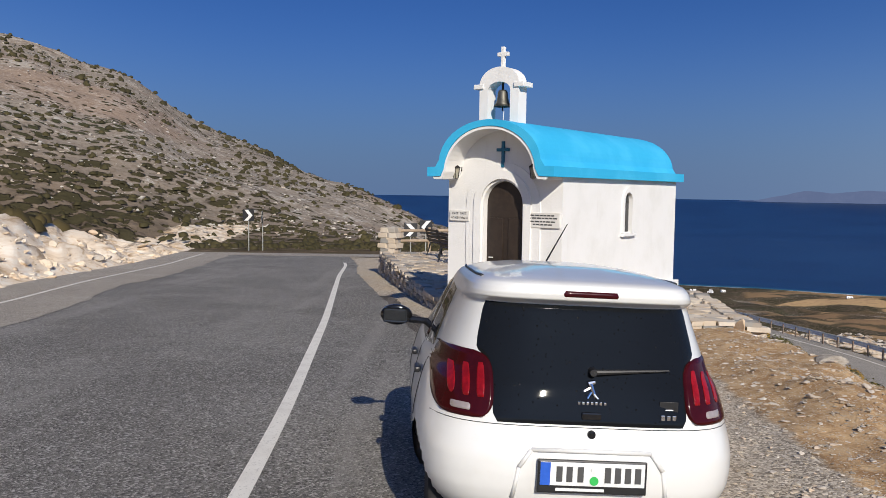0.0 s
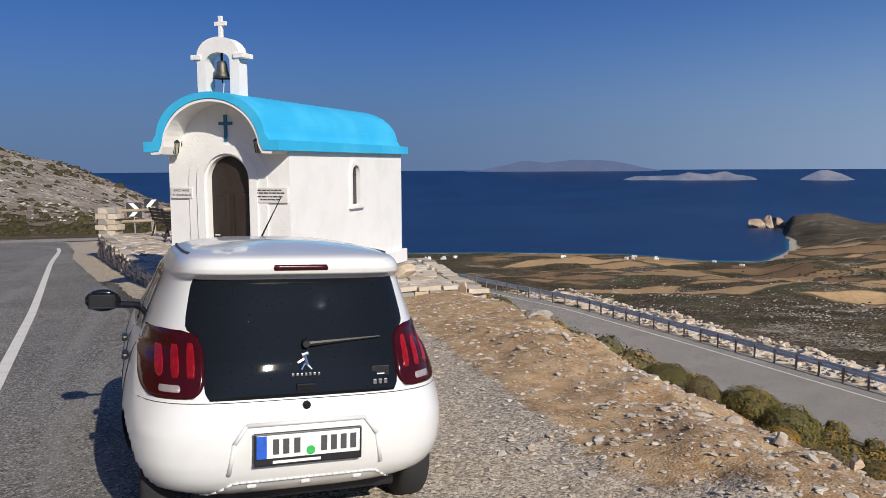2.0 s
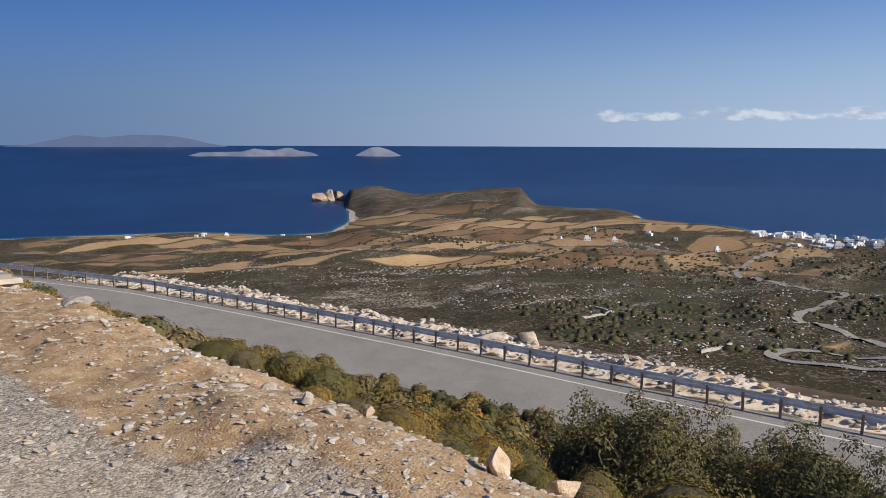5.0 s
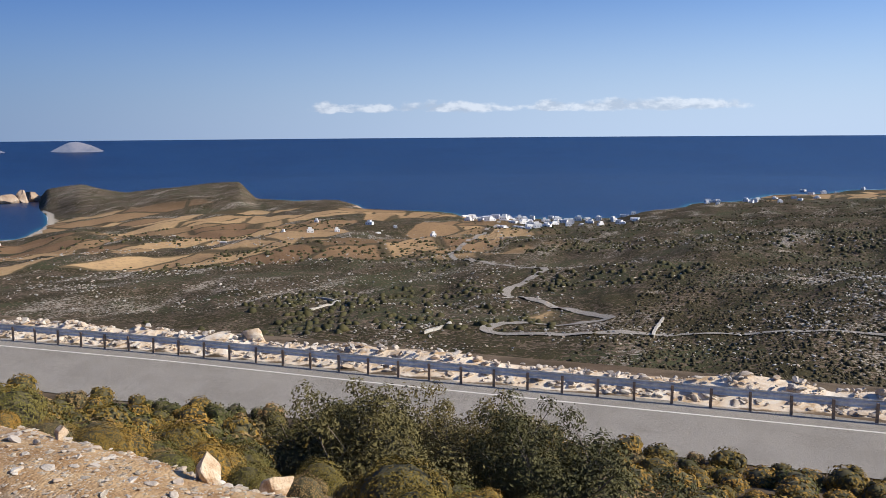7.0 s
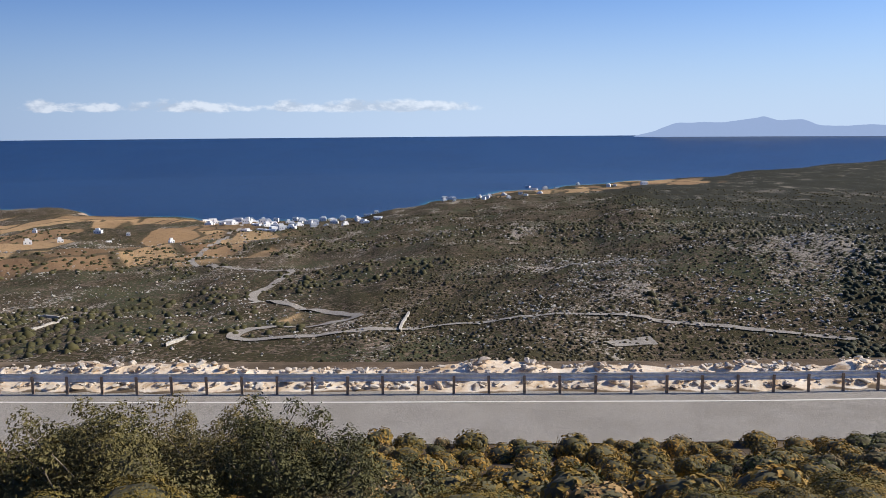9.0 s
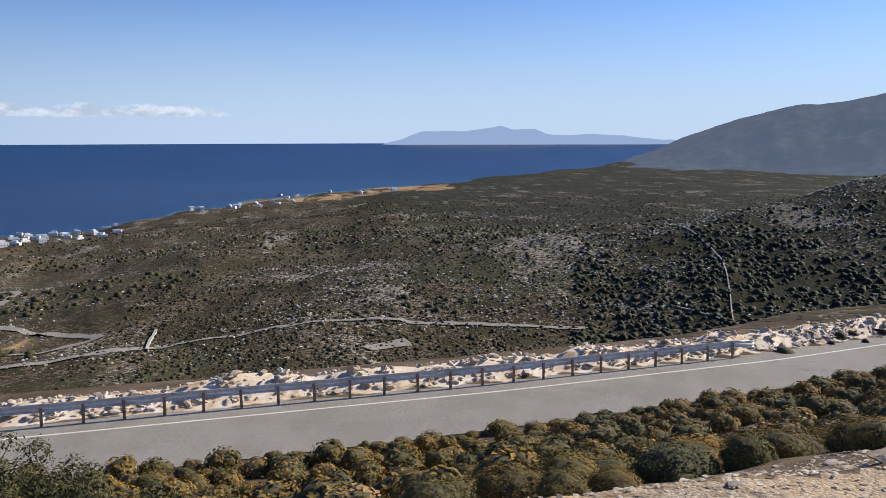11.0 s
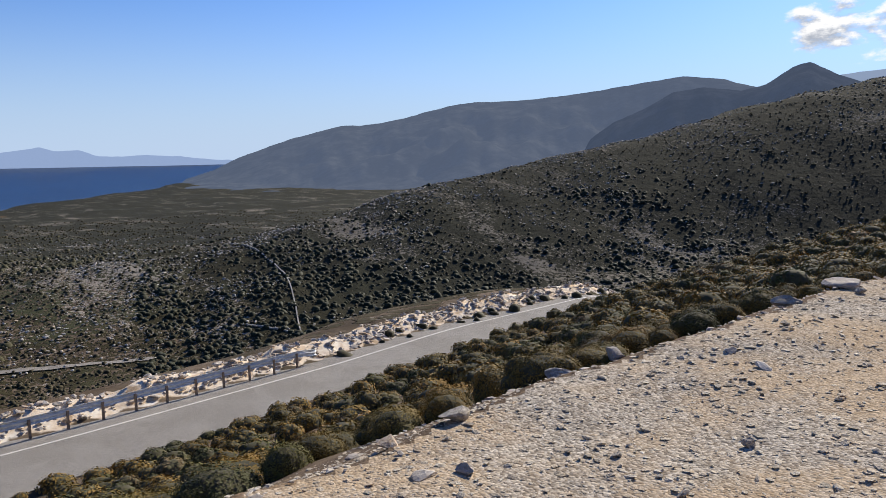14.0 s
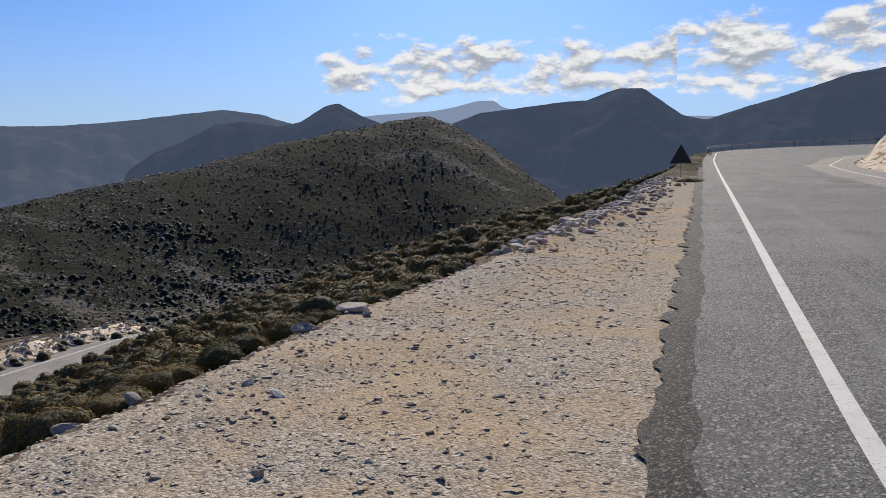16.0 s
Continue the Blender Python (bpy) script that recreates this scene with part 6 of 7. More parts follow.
r = np.random.RandomState(42)
tries = 0
rest = []
done = np.zeros((3200, 3))
count, single = 0, 0
while tries < 60000 and count < 3100:
    tries += 1
    u = r.rand()
    y = r.uniform(-14, 24) if u < 0.5 else (r.uniform(-80, -14) if u < 0.88 else r.uniform(24, 64))
    xe, xn = float(edge_x(np.clip(y, -124, 58))), float(low_in(y))
    x = r.uniform(xe + 0.6, xn - 0.5)
    size = r.uniform(0.6, 1.45) * (0.46 + 0.54 * min(1, (x - xe) / 7.5)) * (0.9 if y < -8 else 1.0)
    if (x - 9.6) ** 2 + (y - 4.2) ** 2 < 2.0 ** 2 or (14.0 < y < 31 and x < 7.2):
        continue
    if count and np.any((x - done[:count, 0]) ** 2 + (y - done[:count, 1]) ** 2 < (0.33 * (size + done[:count, 2])) ** 2):
        continue
    done[count] = x, y, size
    count += 1
    kind = r.choice(["cushion", "green", "grey"], p=[0.74, 0.21, 0.05] if y < 2 else [0.42, 0.42, 0.16])
    spot = (kind, x, y, size, r.uniform(0.72, 1.1) * (1.2 if y > 3 and x > xe + 3 else 1.0), r.randint(4), r.uniform(0, 360))
    if -13 < y < 9 and x < xe + 6.0 and single < 300:
        single += 1
        shrub(*spot)
    else:
        rest.append(spot)


def joined_shrubs(kind, mat):
    """The farther shrubs of one kind as one mesh of leaves."""
    V, F, tone, off = [], [], [], 0
    for k, x, y, size, high, which, turn in rest:
        if k != kind:
            continue
        lobes = lobes_for(which + 31, 8, 0.9)
        v, f = leaf_cloud(lobes, 460, 0.042, which * 7 + int(turn))
        c, s = math.cos(turn), math.sin(turn)
        v = np.stack([v[:, 0] * c - v[:, 1] * s, v[:, 0] * s + v[:, 1] * c, v[:, 2] * high], 1) * size
        V.append(v + (x, y, ground_z0(x, y) - 0.05))
        F.append(f + off)
        tone.append(np.full(len(v), (turn * 0.173) % 1.0))
        off += len(v)
    me = mesh_from(kind + "_shrubs", np.concatenate(V), np.concatenate(F), mat, False)
    set_attr(me, "bush", np.concatenate(tone))
    tagged(new(kind + "_shrubs", me), "cushion shrubs thickly covering the slope", "shrubs", kind="stuff")


def joined_cores():
    V, F, off = [], [], 0
    bm = bmesh.new()
    bmesh.ops.create_icosphere(bm, subdivisions=2, radius=1.0)
    bm.verts.ensure_lookup_table()
    ball = np.array([v.co[:] for v in bm.verts])
    tri = np.array([[v.index for v in f.verts] for f in bm.faces])
    bm.free()
    for k, x, y, size, high, which, turn in rest:
        c, s = math.cos(turn), math.sin(turn)
        for lx, ly, lz, a, b, h in lobes_for(which + 31, 8, 0.9):
            v = ball * (a * 0.88, b * 0.88, h * 0.88) + (lx, ly, lz)
            v = np.stack([v[:, 0] * c - v[:, 1] * s, v[:, 0] * s + v[:, 1] * c, v[:, 2] * high], 1) * size
            V.append(v + (x, y, ground_z0(x, y) - 0.05))
            F.append(tri + off)
            off += len(v)
    tagged(new("shrub_twigs", mesh_from("shrub_twigs", np.concatenate(V), np.concatenate(F), M_CORE, True)), "dense twigs inside the farther cushion shrubs", "shrubs", kind="stuff")


spot_z = {}


def ground_z0(x, y):
    if (x, y) not in spot_z:
        spot_z[x, y] = ground_z(x, y)
    return spot_z[x, y]


shrub("green", -0.35, -39.5, 1.9, 0.3, 1, 20)
joined_cores()
for kind, mat in (("cushion", M_CUSHION), ("green", M_GREEN_L), ("grey", M_GREY_L)):
    joined_shrubs(kind, mat)


def mastic(x, y, size, seed, tall):
    """A big leafy evergreen shrub with forking grey stems."""
    r_ = random.Random(seed)
    z = ground_z(x, y) - 0.1
    s = thing("mastic_shrub", pose(x, y, z), "big leafy evergreen shrub with grey stems and ragged top", "shrub", "leafy shrubs below the layby")
    lobes, stems = [], bmesh.new()
    for k in range(13):
        a, q = r_.uniform(0, 6.28), r_.uniform(0.1, 0.95) * size * 0.5
        h = tall * r_.uniform(0.45, 0.92) * (1.1 - 0.5 * q / size)
        p = Vector((q * math.cos(a), q * math.sin(a), h))
        rad = r_.uniform(0.28, 0.5)
        lobes.append((*p, rad, rad, rad * 0.85))
        mid = p * 0.5 + Vector((r_.uniform(-0.2, 0.2), r_.uniform(-0.2, 0.2), 0))
        rod((p.x * 0.12, p.y * 0.12, 0), mid, 0.04, 6, 0.026, stems)
        rod(mid, p, 0.026, 6, 0.012, stems)
        for _ in range(3):
            e = p + Vector((r_.uniform(-0.35, 0.35), r_.uniform(-0.35, 0.35), r_.uniform(0.15, 0.6)))
            rod(p, e, 0.011, 5, 0.004, stems)
            lobes.append((*e, 0.13, 0.13, 0.16))
    part("branch_work", stems, M_BARK, s)
    V, F = leaf_cloud(lobes, 15000, 0.025, seed, 0.45, 0.3, 0.42, 0.4)
    o = new("crown", mesh_from("crown", V, F, M_MASTIC, False))
    o.parent = s
    inner_bm = bmesh.new()
    for x_, y_, z_, a, b, c in lobes:
        if a > 0.2:
            bmesh.ops.create_icosphere(inner_bm, subdivisions=2, radius=1.0, matrix=Matrix.Translation((x_, y_, z_ * 0.8)) @ Matrix.Diagonal((a * 0.62, b * 0.62, c * 0.8, 1)))
    part("core", inner_bm, M_CORE, s)


mastic(8.5, 4.6, 2.3, 1, 0.95)
mastic(9.9, 3.7, 2.7, 2, 1.35)
mastic(9.2, 2.3, 2.4, 3, 1.15)
mastic(10.6, 5.0, 2.3, 4, 1.1)

# ---------------------------------------------------------------- scrub, woods and rocks of the plain
M_SCRUB = foliage("far_scrub", (0.034, 0.034, 0.022), (0.078, 0.073, 0.048), (0.058, 0.054, 0.035))
M_OLIVE = foliage("far_trees", (0.030, 0.036, 0.022), (0.066, 0.070, 0.044), (0.05, 0.053, 0.034))


def clump_field(name, X, Y, S, mat, label, cat, seed):
    """Low rounded clumps, one mesh for them all."""
    rs_ = np.random.RandomState(seed)
    n_ = len(X)
    Z = land(X, Y)[0]
    k = 6
    ang = np.arange(k) / k * 2 * math.pi
    tmpl = [(math.cos(a), math.sin(a), -0.1) for a in ang] + [(0.78 * math.cos(a + 0.5), 0.78 * math.sin(a + 0.5), 0.5) for a in ang] + [(0, 0, 0.85)]
    tmpl = np.array(tmpl)
    f = []
    for i in range(k):
        j = (i + 1) % k
        f += [(i, j, k + i), (j, k + j, k + i), (k + i, k + j, 2 * k)]
    f = np.array(f)
    jit = 1 + rs_.uniform(-0.32, 0.32, (n_, len(tmpl), 1))
    rot = rs_.rand(n_) * 6.28
    v = tmpl[None] * jit
    c, s = np.cos(rot)[:, None], np.sin(rot)[:, None]
    v = np.stack([v[..., 0] * c - v[..., 1] * s, v[..., 0] * s + v[..., 1] * c, v[..., 2]], -1) * S[:, None, None]
    v[..., 2] *= rs_.uniform(0.8, 1.25, (n_, 1))
    v += np.stack([X, Y, Z], -1)[:, None]
    F = (f[None] + (np.arange(n_) * len(tmpl))[:, None, None]).reshape(-1, 3)
    return tagged(new(name, mesh_from(name, v.reshape(-1, 3), F, mat, True)), label, cat, kind="stuff")


r = np.random.RandomState(9)
N = 260000
az = np.radians(r.uniform(10, 182, N))
rad = np.exp(r.uniform(math.log(120), math.log(1500), N))
X, Y = rad * np.sin(az), rad * np.cos(az)
Zq, u = land(X, Y)
dens = sstep(-0.25, 0.35, fbm(X / 70, Y / 70, 4, 51) + 0.25)
field_zone = sstep(600, 700, rad) * (np.degrees(az) > 16) * (np.degrees(az) < 74)
ok = (u["wf"] > 0.02) & (Y < 60) & (r.rand(N) < np.where(np.degrees(az) > 119, 0.9, (0.12 + 0.75 * dens) * (1 - 0.7 * field_zone))) & (Zq > -147)
X, Y, rad = X[ok][:75000], Y[ok][:75000], rad[ok][:75000]
S = (0.30 + 0.8 * r.rand(len(X)) ** 2) * (0.7 + rad / 800) * np.where(np.degrees(np.arctan2(X, Y)) > 119, 0.62, 0.85)
clump_field("scrub", X, Y, S, M_SCRUB, "dark low scrub spread over the plain and slopes", "scrub", 3)
# olive groves and taller trees
N = 9000
az = np.radians(r.uniform(38, 112, N))
rad = r.uniform(300, 1150, N)
X, Y = rad * np.sin(az), rad * np.cos(az)
g = fbm(X / 120, Y / 120, 3, 61)
ok = (g > -0.08 + 0.25 * r.rand(N)) & (r.rand(N) < 0.8)
X, Y = X[ok], Y[ok]
clump_field("trees", X, Y, r.uniform(1.1, 2.3, len(X)), M_OLIVE, "grey-green olives and carobs dotting the plain", "trees", 5)
# carobs and oaks thick along the valley bottom
N = 11000
az = np.radians(r.uniform(112, 172, N))
rad = r.uniform(215, 520, N)
X, Y = rad * np.sin(az), rad * np.cos(az)
bed = np.exp(-((rad - 310) / 90) ** 2)
ok = fbm(X / 40, Y / 40, 3, 63) + 0.9 * bed - 0.45 > r.uniform(-0.25, 0.35, N)
X, Y = X[ok], Y[ok]
clump_field("trees", X, Y, r.uniform(0.7, 1.6, len(X)), M_OLIVE, "dark green carobs and oaks along the valley bottom", "trees", 6)
# scrub of the near hill beyond the bend
N = 7000
az = np.radians(r.uniform(-33, 5, N))
rad = np.exp(r.uniform(math.log(44), math.log(310), N))
X, Y = rad * np.sin(az), rad * np.cos(az)
u = land(X, Y)[1]
ok = (u["wf"] > 0.0) & (Y > 46.5) & (fbm(X / 22, Y / 22, 3, 71) + r.uniform(-0.3, 0.3, N) > 0.0)
X, Y = X[ok], Y[ok]
clump_field("scrub", X, Y, (0.16 + 0.62 * r.rand(len(X)) ** 2.2) * np.clip(np.hypot(X, Y) / 150, 0.6, 1.3), M_SCRUB, "dark cushions of scrub on the stony hill", "scrub", 7)
ys = r.uniform(6, 44, 420)
xs = left_x(ys) - 5.0 - r.rand(420) * 7
clump_field("scrub", xs, ys, r.uniform(0.25, 0.75, 420), M_SCRUB, "dark scrub along the top of the cutting", "scrub", 8)
ys = r.uniform(-60, -22, 30)
clump_field("scrub", rail_x(ys) + r.uniform(-0.6, 0.8, 30), ys, r.uniform(0.2, 0.45, 30), M_SCRUB, "low cushions at the foot of the rubble", "scrub", 10)
# pale outcrops
M_FARROCK = rock_material("pale_outcrop", (0.34, 0.31, 0.26), (0.52, 0.48, 0.42), (0.66, 0.62, 0.56), 0.5, 0.4)
N = 130000
az = np.radians(r.uniform(30, 175, N))
rad = np.exp(r.uniform(math.log(130), math.log(1000), N))
X, Y = rad * np.sin(az), rad * np.cos(az)
Zq, u = land(X, Y)
ok = (fbm(X / 45, Y / 70, 4, 81) + r.uniform(-0.25, 0.25, N) > 0.10) & (u["wf"] > 0.6) & ((np.degrees(az) < 116) | (rad > 380))
X, Y, Zq, rad = X[ok][:15000], Y[ok][:15000], Zq[ok][:15000], rad[ok][:15000]
scatter_stones("outcrop", list(zip(X, Y, Zq + 0.3, (0.5 + 1.5 * r.rand(len(X)) ** 2) * (0.6 + rad / 650))), M_FARROCK, "pale limestone outcrops among the scrub", "rock", 12)
N = 26000
bear = r.uniform(93, 168, N)
rc = np.interp(bear, [v[0] for v in SPUR], [v[1] for v in SPUR])
rad = rc * (1.0 - 0.34 * r.rand(N) ** 1.6)
X, Y = rad * np.sin(np.radians(bear)), rad * np.cos(np.radians(bear))
ok = fbm(X / 30, Y / 30, 4, 85) + 0.25 * (rad / rc - 0.85) * 4 + r.uniform(-0.22, 0.22, N) > 0.16
X, Y = X[ok][:7000], Y[ok][:7000]
scatter_stones("outcrop", list(zip(X, Y, land(X, Y)[0] + 0.25, 0.5 + 1.9 * r.rand(len(X)) ** 3)), M_FARROCK, "pale limestone ribs along the crest of the spur", "rock", 14)
N = 5000
az = np.radians(r.uniform(-33, 4, N))
rad = np.exp(r.uniform(math.log(50), math.log(300), N))
X, Y = rad * np.sin(az), rad * np.cos(az)
Zq, u = land(X, Y)
ok = (u["wf"] > 0.3) & (Y > 47)
X, Y, Zq = X[ok][:3800], Y[ok][:3800], Zq[ok][:3800]
scatter_stones("scree", list(zip(X, Y, Zq + 0.03, 0.15 + 0.6 * r.rand(len(X)) ** 3)), M_FARROCK, "grey limestone scree on the hill", "rock", 13)

# ---------------------------------------------------------------- tracks and field walls of the plain
M_TRACK = asphalt_mat("pale_track", (0.27, 0.24, 0.20), (0.32, 0.285, 0.24), (0.38, 0.34, 0.29))


def at(bearing_deg, dist):
    return dist * math.sin(radians(bearing_deg)), dist * math.cos(radians(bearing_deg))


def ribbon(name, way, width, mat, label, cat, lift=0.35, wall=0.0):
    """A track or wall laid over the land along bearings and distances."""
    P = [np.array(at(b, d)) for b, d in way]
    Q = []
    for i in range(len(P) - 1):
        p0, p1, p2, p3 = P[max(i - 1, 0)], P[i], P[i + 1], P[min(i + 2, len(P) - 1)]
        for t in np.linspace(0, 1, 14, endpoint=False):
            Q.append(0.5 * (2 * p1 + (p2 - p0) * t + (2 * p0 - 5 * p1 + 4 * p2 - p3) * t * t + (3 * p1 - p0 - 3 * p2 + p3) * t ** 3))
    Q = np.array(Q)
    T = np.gradient(Q, axis=0)
    T /= np.linalg.norm(T, axis=1)[:, None] + 1e-9
    S = np.stack([T[:, 1], -T[:, 0]], 1) * width / 2
    L_, R_ = Q - S, Q + S
    a = np.column_stack([L_, land(L_[:, 0], L_[:, 1])[0] + (0 if wall else lift)])
    b = np.column_stack([R_, land(R_[:, 0], R_[:, 1])[0] + (0 if wall else lift)])
    n_ = len(Q)
    if wall:
        top = np.random.RandomState(n_).uniform(0.75, 1.15, n_) * wall
        c, d = b.copy(), a.copy()
        c[:, 2] += top
        d[:, 2] += top
        V = np.stack([a, d, c, b], 1).reshape(-1, 3)
        me = mesh_from(name, V, grid_faces(n_, 4), mat, False)
    else:
        me = mesh_from(name, np.stack([a, b], 1).reshape(-1, 3), grid_faces(n_, 2), mat, True)
    return tagged(new(name, me), label, cat, kind="structure")


ribbon("road", [(84, 300), (79, 292), (75.0, 290), (71.3, 296), (70.6, 306), (72.5, 318), (76.5, 325), (79.2, 335), (78.0, 352), (75.5, 372), (73.2, 398), (72.0, 430), (72.3, 462), (74.0, 500), (74.6, 530), (72.6, 560), (70, 600), (68, 680), (69, 800), (70.5, 1000), (71.5, 1200)], 5.0, M_TRACK, "pale road winding down the plain", "road")
ribbon("road", [(84, 300), (88, 300), (94, 296), (98, 292), (103, 288), (108, 286), (113, 284)], 3.2, M_TRACK, "pale road across the valley", "road")
ribbon("road", [(97.2, 257), (98.6, 262), (100.3, 266)], 6.0, M_TRACK, "bare roadside clearing", "clearing")
M_WALL = rock_material("field_wall_stone", (0.30, 0.27, 0.23), (0.44, 0.41, 0.36), (0.56, 0.53, 0.48), 0.8, 0.5, False)
ribbon("field_wall", [(118.1, 418), (119.2, 402), (120.2, 382), (121.2, 360), (121.8, 345), (122.3, 318), (122.6, 292), (122.8, 285)], 0.45, M_WALL, "dry-stone wall climbing the hill", "wall", 0.0, 0.6)
ribbon("field_wall", [(82.2, 290), (82.4, 310), (82.9, 332)], 0.9, M_WALL, "dry-stone wall across the scrub", "wall", 0.0, 1.1)
ribbon("field_wall", [(119, 300), (121, 292), (123.5, 280)], 0.4, M_WALL, "dry-stone wall in the valley", "wall", 0.0, 0.5)
ribbon("field_wall", [(66.0, 290), (67.3, 304), (68.0, 322)], 0.9, M_WALL, "dry-stone wall across the scrub", "wall", 0.0, 1.1)
ribbon("field_wall", [(58, 380), (59.5, 395), (60, 420), (58.5, 440)], 0.9, M_WALL, "dry-stone wall across the scrub", "wall", 0.0, 1.1)

# ---------------------------------------------------------------- the village
M_HOUSE = simple("whitewash", (0.80, 0.79, 0.77), 0.9, 0.0, 0.8, 0.06)
M_PANE = simple("shaded_pane", (0.05, 0.06, 0.08), 0.3)


def house(bearing_deg, dist, w, d, h, seed):
    r_ = random.Random(seed)
    x, y = at(bearing_deg, dist)
    z = max(ground_z(x, y), SEA_Z + 0.8) - 0.5
    hs = thing("house", pose(x, y, z, 0, 0, r_.uniform(-35, 35) - bearing_deg), "white cube house with a flat roof", "house", "village houses")
    part("wall", box((0, 0, h / 2), (w, d, h), 0.1), M_HOUSE, hs)
    part("roof", ring_slab([(-w / 2, -d / 2), (w / 2, -d / 2), (w / 2, d / 2), (-w / 2, d / 2), (-w / 2, -d / 2)], [(-w / 2 + 0.4, -d / 2 + 0.4), (w / 2 - 0.4, -d / 2 + 0.4), (w / 2 - 0.4, d / 2 - 0.4), (-w / 2 + 0.4, d / 2 - 0.4), (-w / 2 + 0.4, -d / 2 + 0.4)], 0.5, "z", h + 0.004), M_HOUSE, hs)
    if r_.random() < 0.5:
        part("upper_storey", box((r_.uniform(-0.15, 0.15) * w, 0.1 * d, h + 1.4), (w * 0.55, d * 0.6, 2.8), 0.1), M_HOUSE, hs)
    k = 2 if w < 9 else 3
    for i in range(k):
        part("window", box((-w / 2 + w * (i + 0.5) / k, -d / 2, h * 0.5), (1.1, 0.12, 1.3), 0.02), M_PANE, hs)


r = random.Random(3)
k = 0
for b0, b1, d0, d1, n_ in [(69.0, 81.0, 1180, 1380, 66), (71.5, 76.5, 1050, 1180, 9), (85.0, 92.0, 1540, 1850, 14), (50, 69, 850, 1180, 7), (14.5, 40, 1150, 1290, 12), (91, 103, 1700, 2300, 10)]:
    for _ in range(n_):
        house(r.uniform(b0, b1), r.uniform(d0, d1), r.uniform(6, 13.5) * (1.0 if b0 > 68 else 0.6), r.uniform(5, 8) * (1.0 if b0 > 68 else 0.6), r.choice([3.2, 3.6, 5.8]) if b0 > 68 else 2.8, k)
        k += 1
house(55.6, 985, 8, 5, 3.4, 501)
house(58.15, 930, 8, 5, 3.2, 502)
house(62.3, 1040, 9, 6, 3.2, 503)

# ---------------------------------------------------------------- far mountains and islands


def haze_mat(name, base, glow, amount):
    """Far land with the haze of many kilometres of air put in as glow."""

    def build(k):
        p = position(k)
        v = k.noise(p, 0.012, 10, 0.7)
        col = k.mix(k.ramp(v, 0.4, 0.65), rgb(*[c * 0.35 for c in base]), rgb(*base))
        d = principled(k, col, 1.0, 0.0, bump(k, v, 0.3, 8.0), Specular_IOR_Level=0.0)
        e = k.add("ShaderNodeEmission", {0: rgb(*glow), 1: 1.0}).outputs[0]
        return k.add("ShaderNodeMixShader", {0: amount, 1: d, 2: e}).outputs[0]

    return material(name, build)


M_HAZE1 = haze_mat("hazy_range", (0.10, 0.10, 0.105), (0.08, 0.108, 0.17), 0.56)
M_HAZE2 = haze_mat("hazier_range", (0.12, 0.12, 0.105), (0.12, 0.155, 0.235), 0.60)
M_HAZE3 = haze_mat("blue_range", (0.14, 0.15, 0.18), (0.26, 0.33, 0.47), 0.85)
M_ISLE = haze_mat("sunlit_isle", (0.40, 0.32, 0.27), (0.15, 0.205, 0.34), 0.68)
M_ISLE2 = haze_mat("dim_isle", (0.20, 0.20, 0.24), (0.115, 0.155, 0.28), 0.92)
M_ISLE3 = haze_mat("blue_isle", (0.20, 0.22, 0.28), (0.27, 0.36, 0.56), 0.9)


def range_of(name, dist, crest, foot_el, mat, label, depth=600, seed=0, jag=0.10):
    """A far ridge: crest as (bearing, elevation), sloping down towards the eye."""
    c = np.array(crest, float)
    az = np.arange(c[0, 0], c[-1, 0] + 0.01, 0.12)
    el = np.interp(az, c[:, 0], c[:, 1])
    w = np.hanning(7)
    el = np.convolve(np.pad(el, 3, mode="edge"), w / w.sum(), mode="valid")
    n_ = 26
    t = np.linspace(0, 1, n_)[None]
    A, zc = np.radians(az)[:, None], dist * np.tan(np.radians(el))[:, None]
    zf = dist * math.tan(radians(foot_el))
    rr0 = dist - depth * t ** 0.9
    wav = fbm(az[:, None] * 0.55 + t * 1.2, t * 2.2 - az[:, None] * 0.3, 3, seed + 5)
    z = zc + (zf - zc) * t + wav * (zc - zf) * 0.07 * np.sin(math.pi * np.minimum(1, t * 1.2))
    z = z + dist * np.tan(np.radians(jag * fbm(az * 1.3, az * 0 + seed, 5, seed)))[:, None] * np.exp(-9 * t)
    z = z + np.sin(math.pi * t) * fbm(rr0 * np.sin(A) / 260, rr0 * np.cos(A) / 260, 4, seed + 9) * 0.30 * (zc - zf)
    V = np.stack([rr0 * np.sin(A), rr0 * np.cos(A), z * rr0 / dist], -1).reshape(-1, 3)
    me = mesh_from(name, V, grid_faces(len(az), n_), mat)
    return tagged(new(name, me), label, "mountains", kind="structure")


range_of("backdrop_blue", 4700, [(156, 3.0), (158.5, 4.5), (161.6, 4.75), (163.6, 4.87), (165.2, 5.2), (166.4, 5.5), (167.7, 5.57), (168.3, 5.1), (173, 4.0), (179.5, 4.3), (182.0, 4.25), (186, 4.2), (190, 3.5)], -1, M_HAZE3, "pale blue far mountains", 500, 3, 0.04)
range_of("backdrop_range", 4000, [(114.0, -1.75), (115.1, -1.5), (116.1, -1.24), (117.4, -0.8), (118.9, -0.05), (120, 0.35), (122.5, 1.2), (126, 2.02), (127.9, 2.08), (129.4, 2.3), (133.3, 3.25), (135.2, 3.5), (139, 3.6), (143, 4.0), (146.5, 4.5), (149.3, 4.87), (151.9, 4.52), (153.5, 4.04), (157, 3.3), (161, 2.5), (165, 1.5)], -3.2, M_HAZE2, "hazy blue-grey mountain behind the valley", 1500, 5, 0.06)
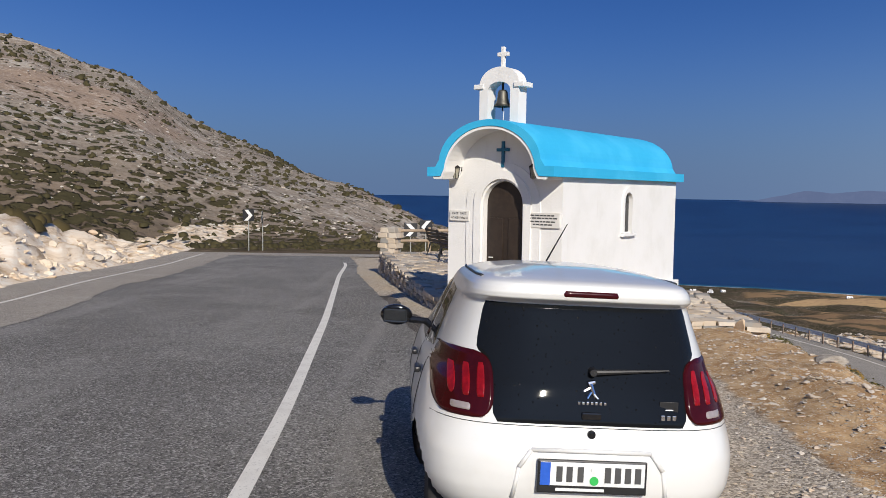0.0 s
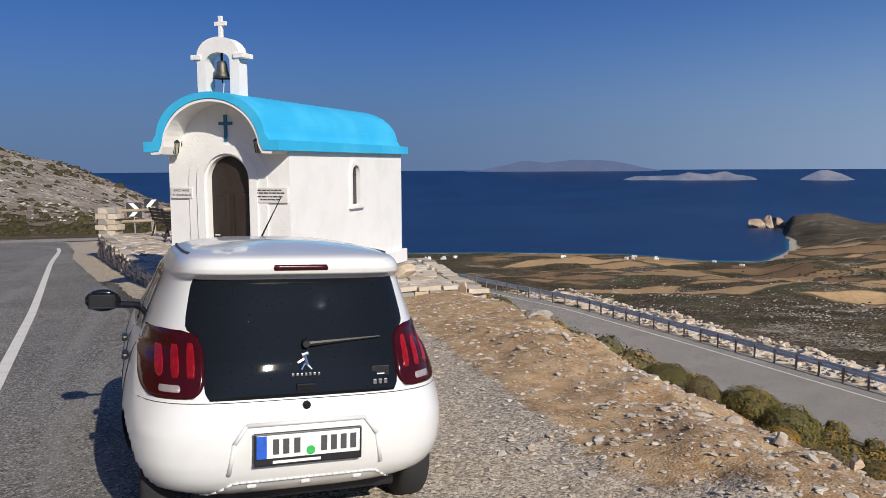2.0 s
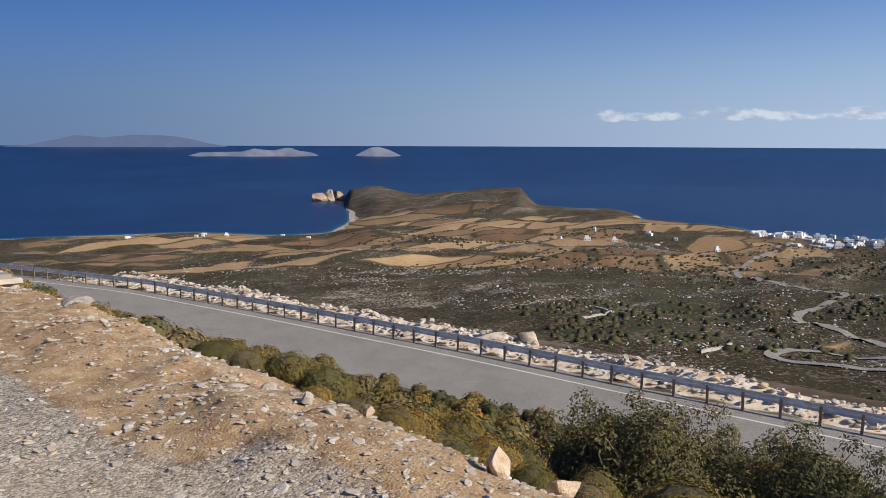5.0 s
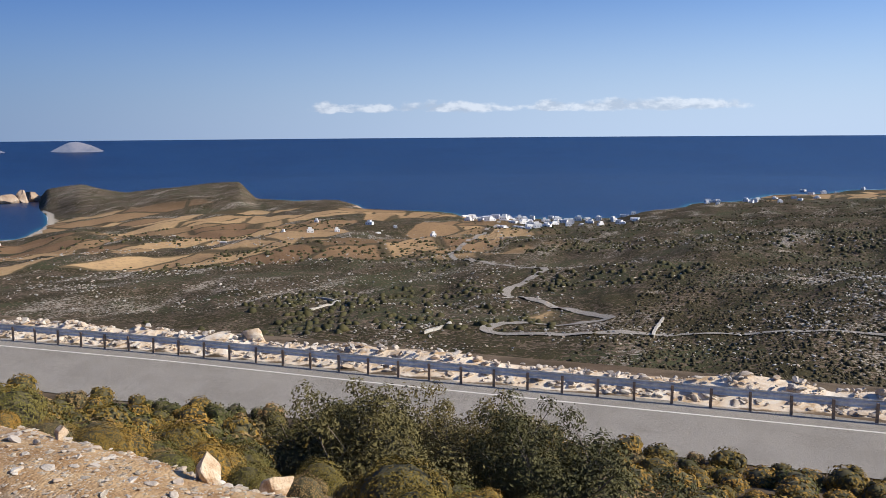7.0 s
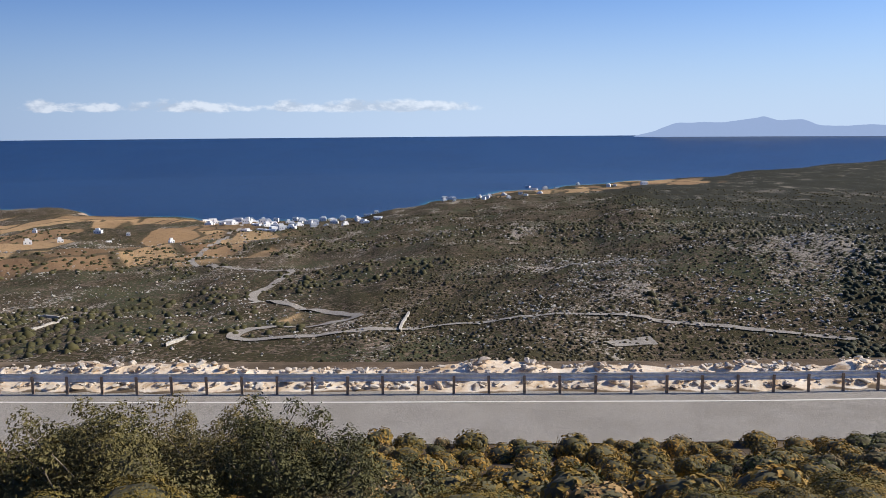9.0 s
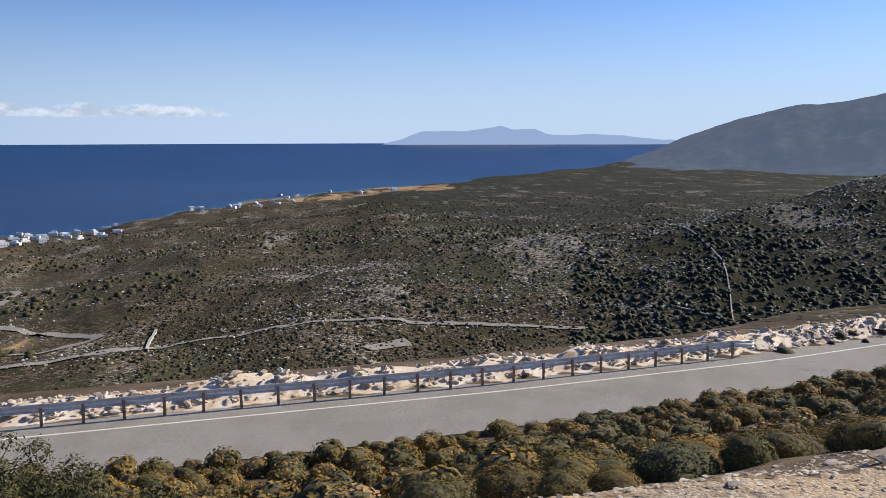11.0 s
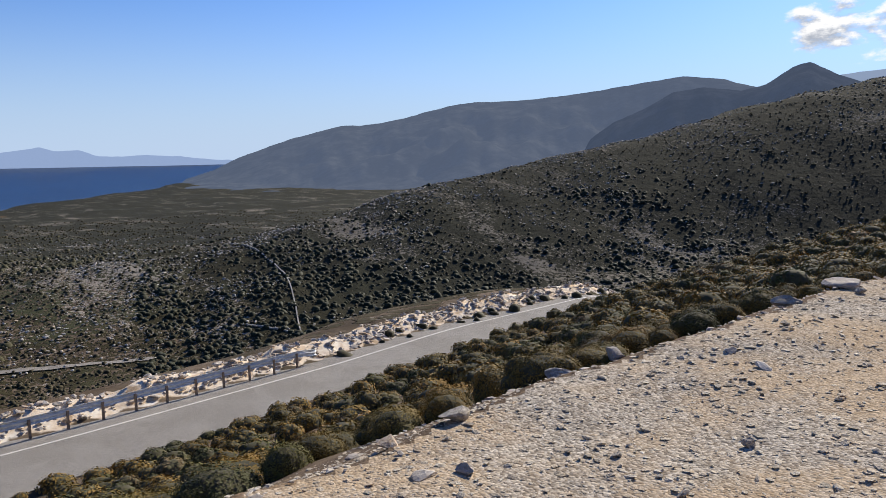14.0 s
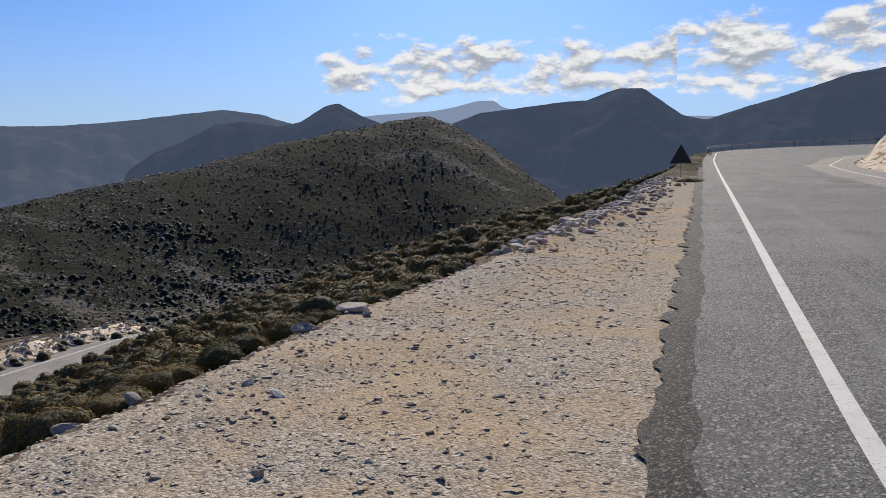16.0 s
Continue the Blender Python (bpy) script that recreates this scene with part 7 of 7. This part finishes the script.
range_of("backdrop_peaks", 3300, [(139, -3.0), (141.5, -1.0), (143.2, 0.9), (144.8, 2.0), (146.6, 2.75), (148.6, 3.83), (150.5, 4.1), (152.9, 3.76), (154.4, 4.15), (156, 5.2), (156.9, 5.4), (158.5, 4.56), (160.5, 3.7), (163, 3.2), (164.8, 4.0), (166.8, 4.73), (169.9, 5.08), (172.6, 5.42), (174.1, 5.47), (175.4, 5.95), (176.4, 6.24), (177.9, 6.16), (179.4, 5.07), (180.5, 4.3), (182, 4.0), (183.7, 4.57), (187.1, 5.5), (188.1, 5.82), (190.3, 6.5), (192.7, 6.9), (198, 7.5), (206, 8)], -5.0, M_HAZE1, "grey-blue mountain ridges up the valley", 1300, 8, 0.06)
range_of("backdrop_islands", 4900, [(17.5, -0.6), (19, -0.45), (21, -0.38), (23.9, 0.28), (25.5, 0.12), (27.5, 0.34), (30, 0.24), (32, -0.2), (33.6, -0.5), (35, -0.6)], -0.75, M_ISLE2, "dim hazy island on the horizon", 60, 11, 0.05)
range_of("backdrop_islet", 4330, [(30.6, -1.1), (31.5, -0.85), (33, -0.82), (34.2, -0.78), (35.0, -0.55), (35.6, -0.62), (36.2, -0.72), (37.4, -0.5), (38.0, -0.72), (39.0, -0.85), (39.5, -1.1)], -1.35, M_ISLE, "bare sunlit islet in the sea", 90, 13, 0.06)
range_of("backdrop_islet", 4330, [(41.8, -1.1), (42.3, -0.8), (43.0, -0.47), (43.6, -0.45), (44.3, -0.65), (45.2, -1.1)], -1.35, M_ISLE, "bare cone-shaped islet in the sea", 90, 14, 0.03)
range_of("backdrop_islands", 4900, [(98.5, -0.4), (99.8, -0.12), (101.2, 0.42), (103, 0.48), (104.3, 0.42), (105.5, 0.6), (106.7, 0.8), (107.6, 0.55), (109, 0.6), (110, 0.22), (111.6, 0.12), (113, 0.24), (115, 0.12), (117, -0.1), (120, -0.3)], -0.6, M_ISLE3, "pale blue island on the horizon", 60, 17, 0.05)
# sea stacks off the headland
M_CLIFF = rock_material("tawny_cliff", (0.20, 0.13, 0.09), (0.38, 0.28, 0.20), (0.50, 0.42, 0.33), 0.04, 0.8, False)
for b_, d_, w_, h_ in [(39.5, 2050, 50, 40), (40.1, 2060, 34, 44), (40.8, 2080, 60, 46), (61.2, 1580, 46, 22)]:
    x, y = at(b_, d_)
    bm = stone_bm(int(b_ * 10), w_, w_ * 0.8, h_, 4, 0.35)
    st_ = part("sea_stack", bm, M_CLIFF, None)
    st_.matrix_world = pose(x, y, SEA_Z + h_ * 0.18)
    tagged(st_, "tawny sea cliff rising from the water", "sea stack")
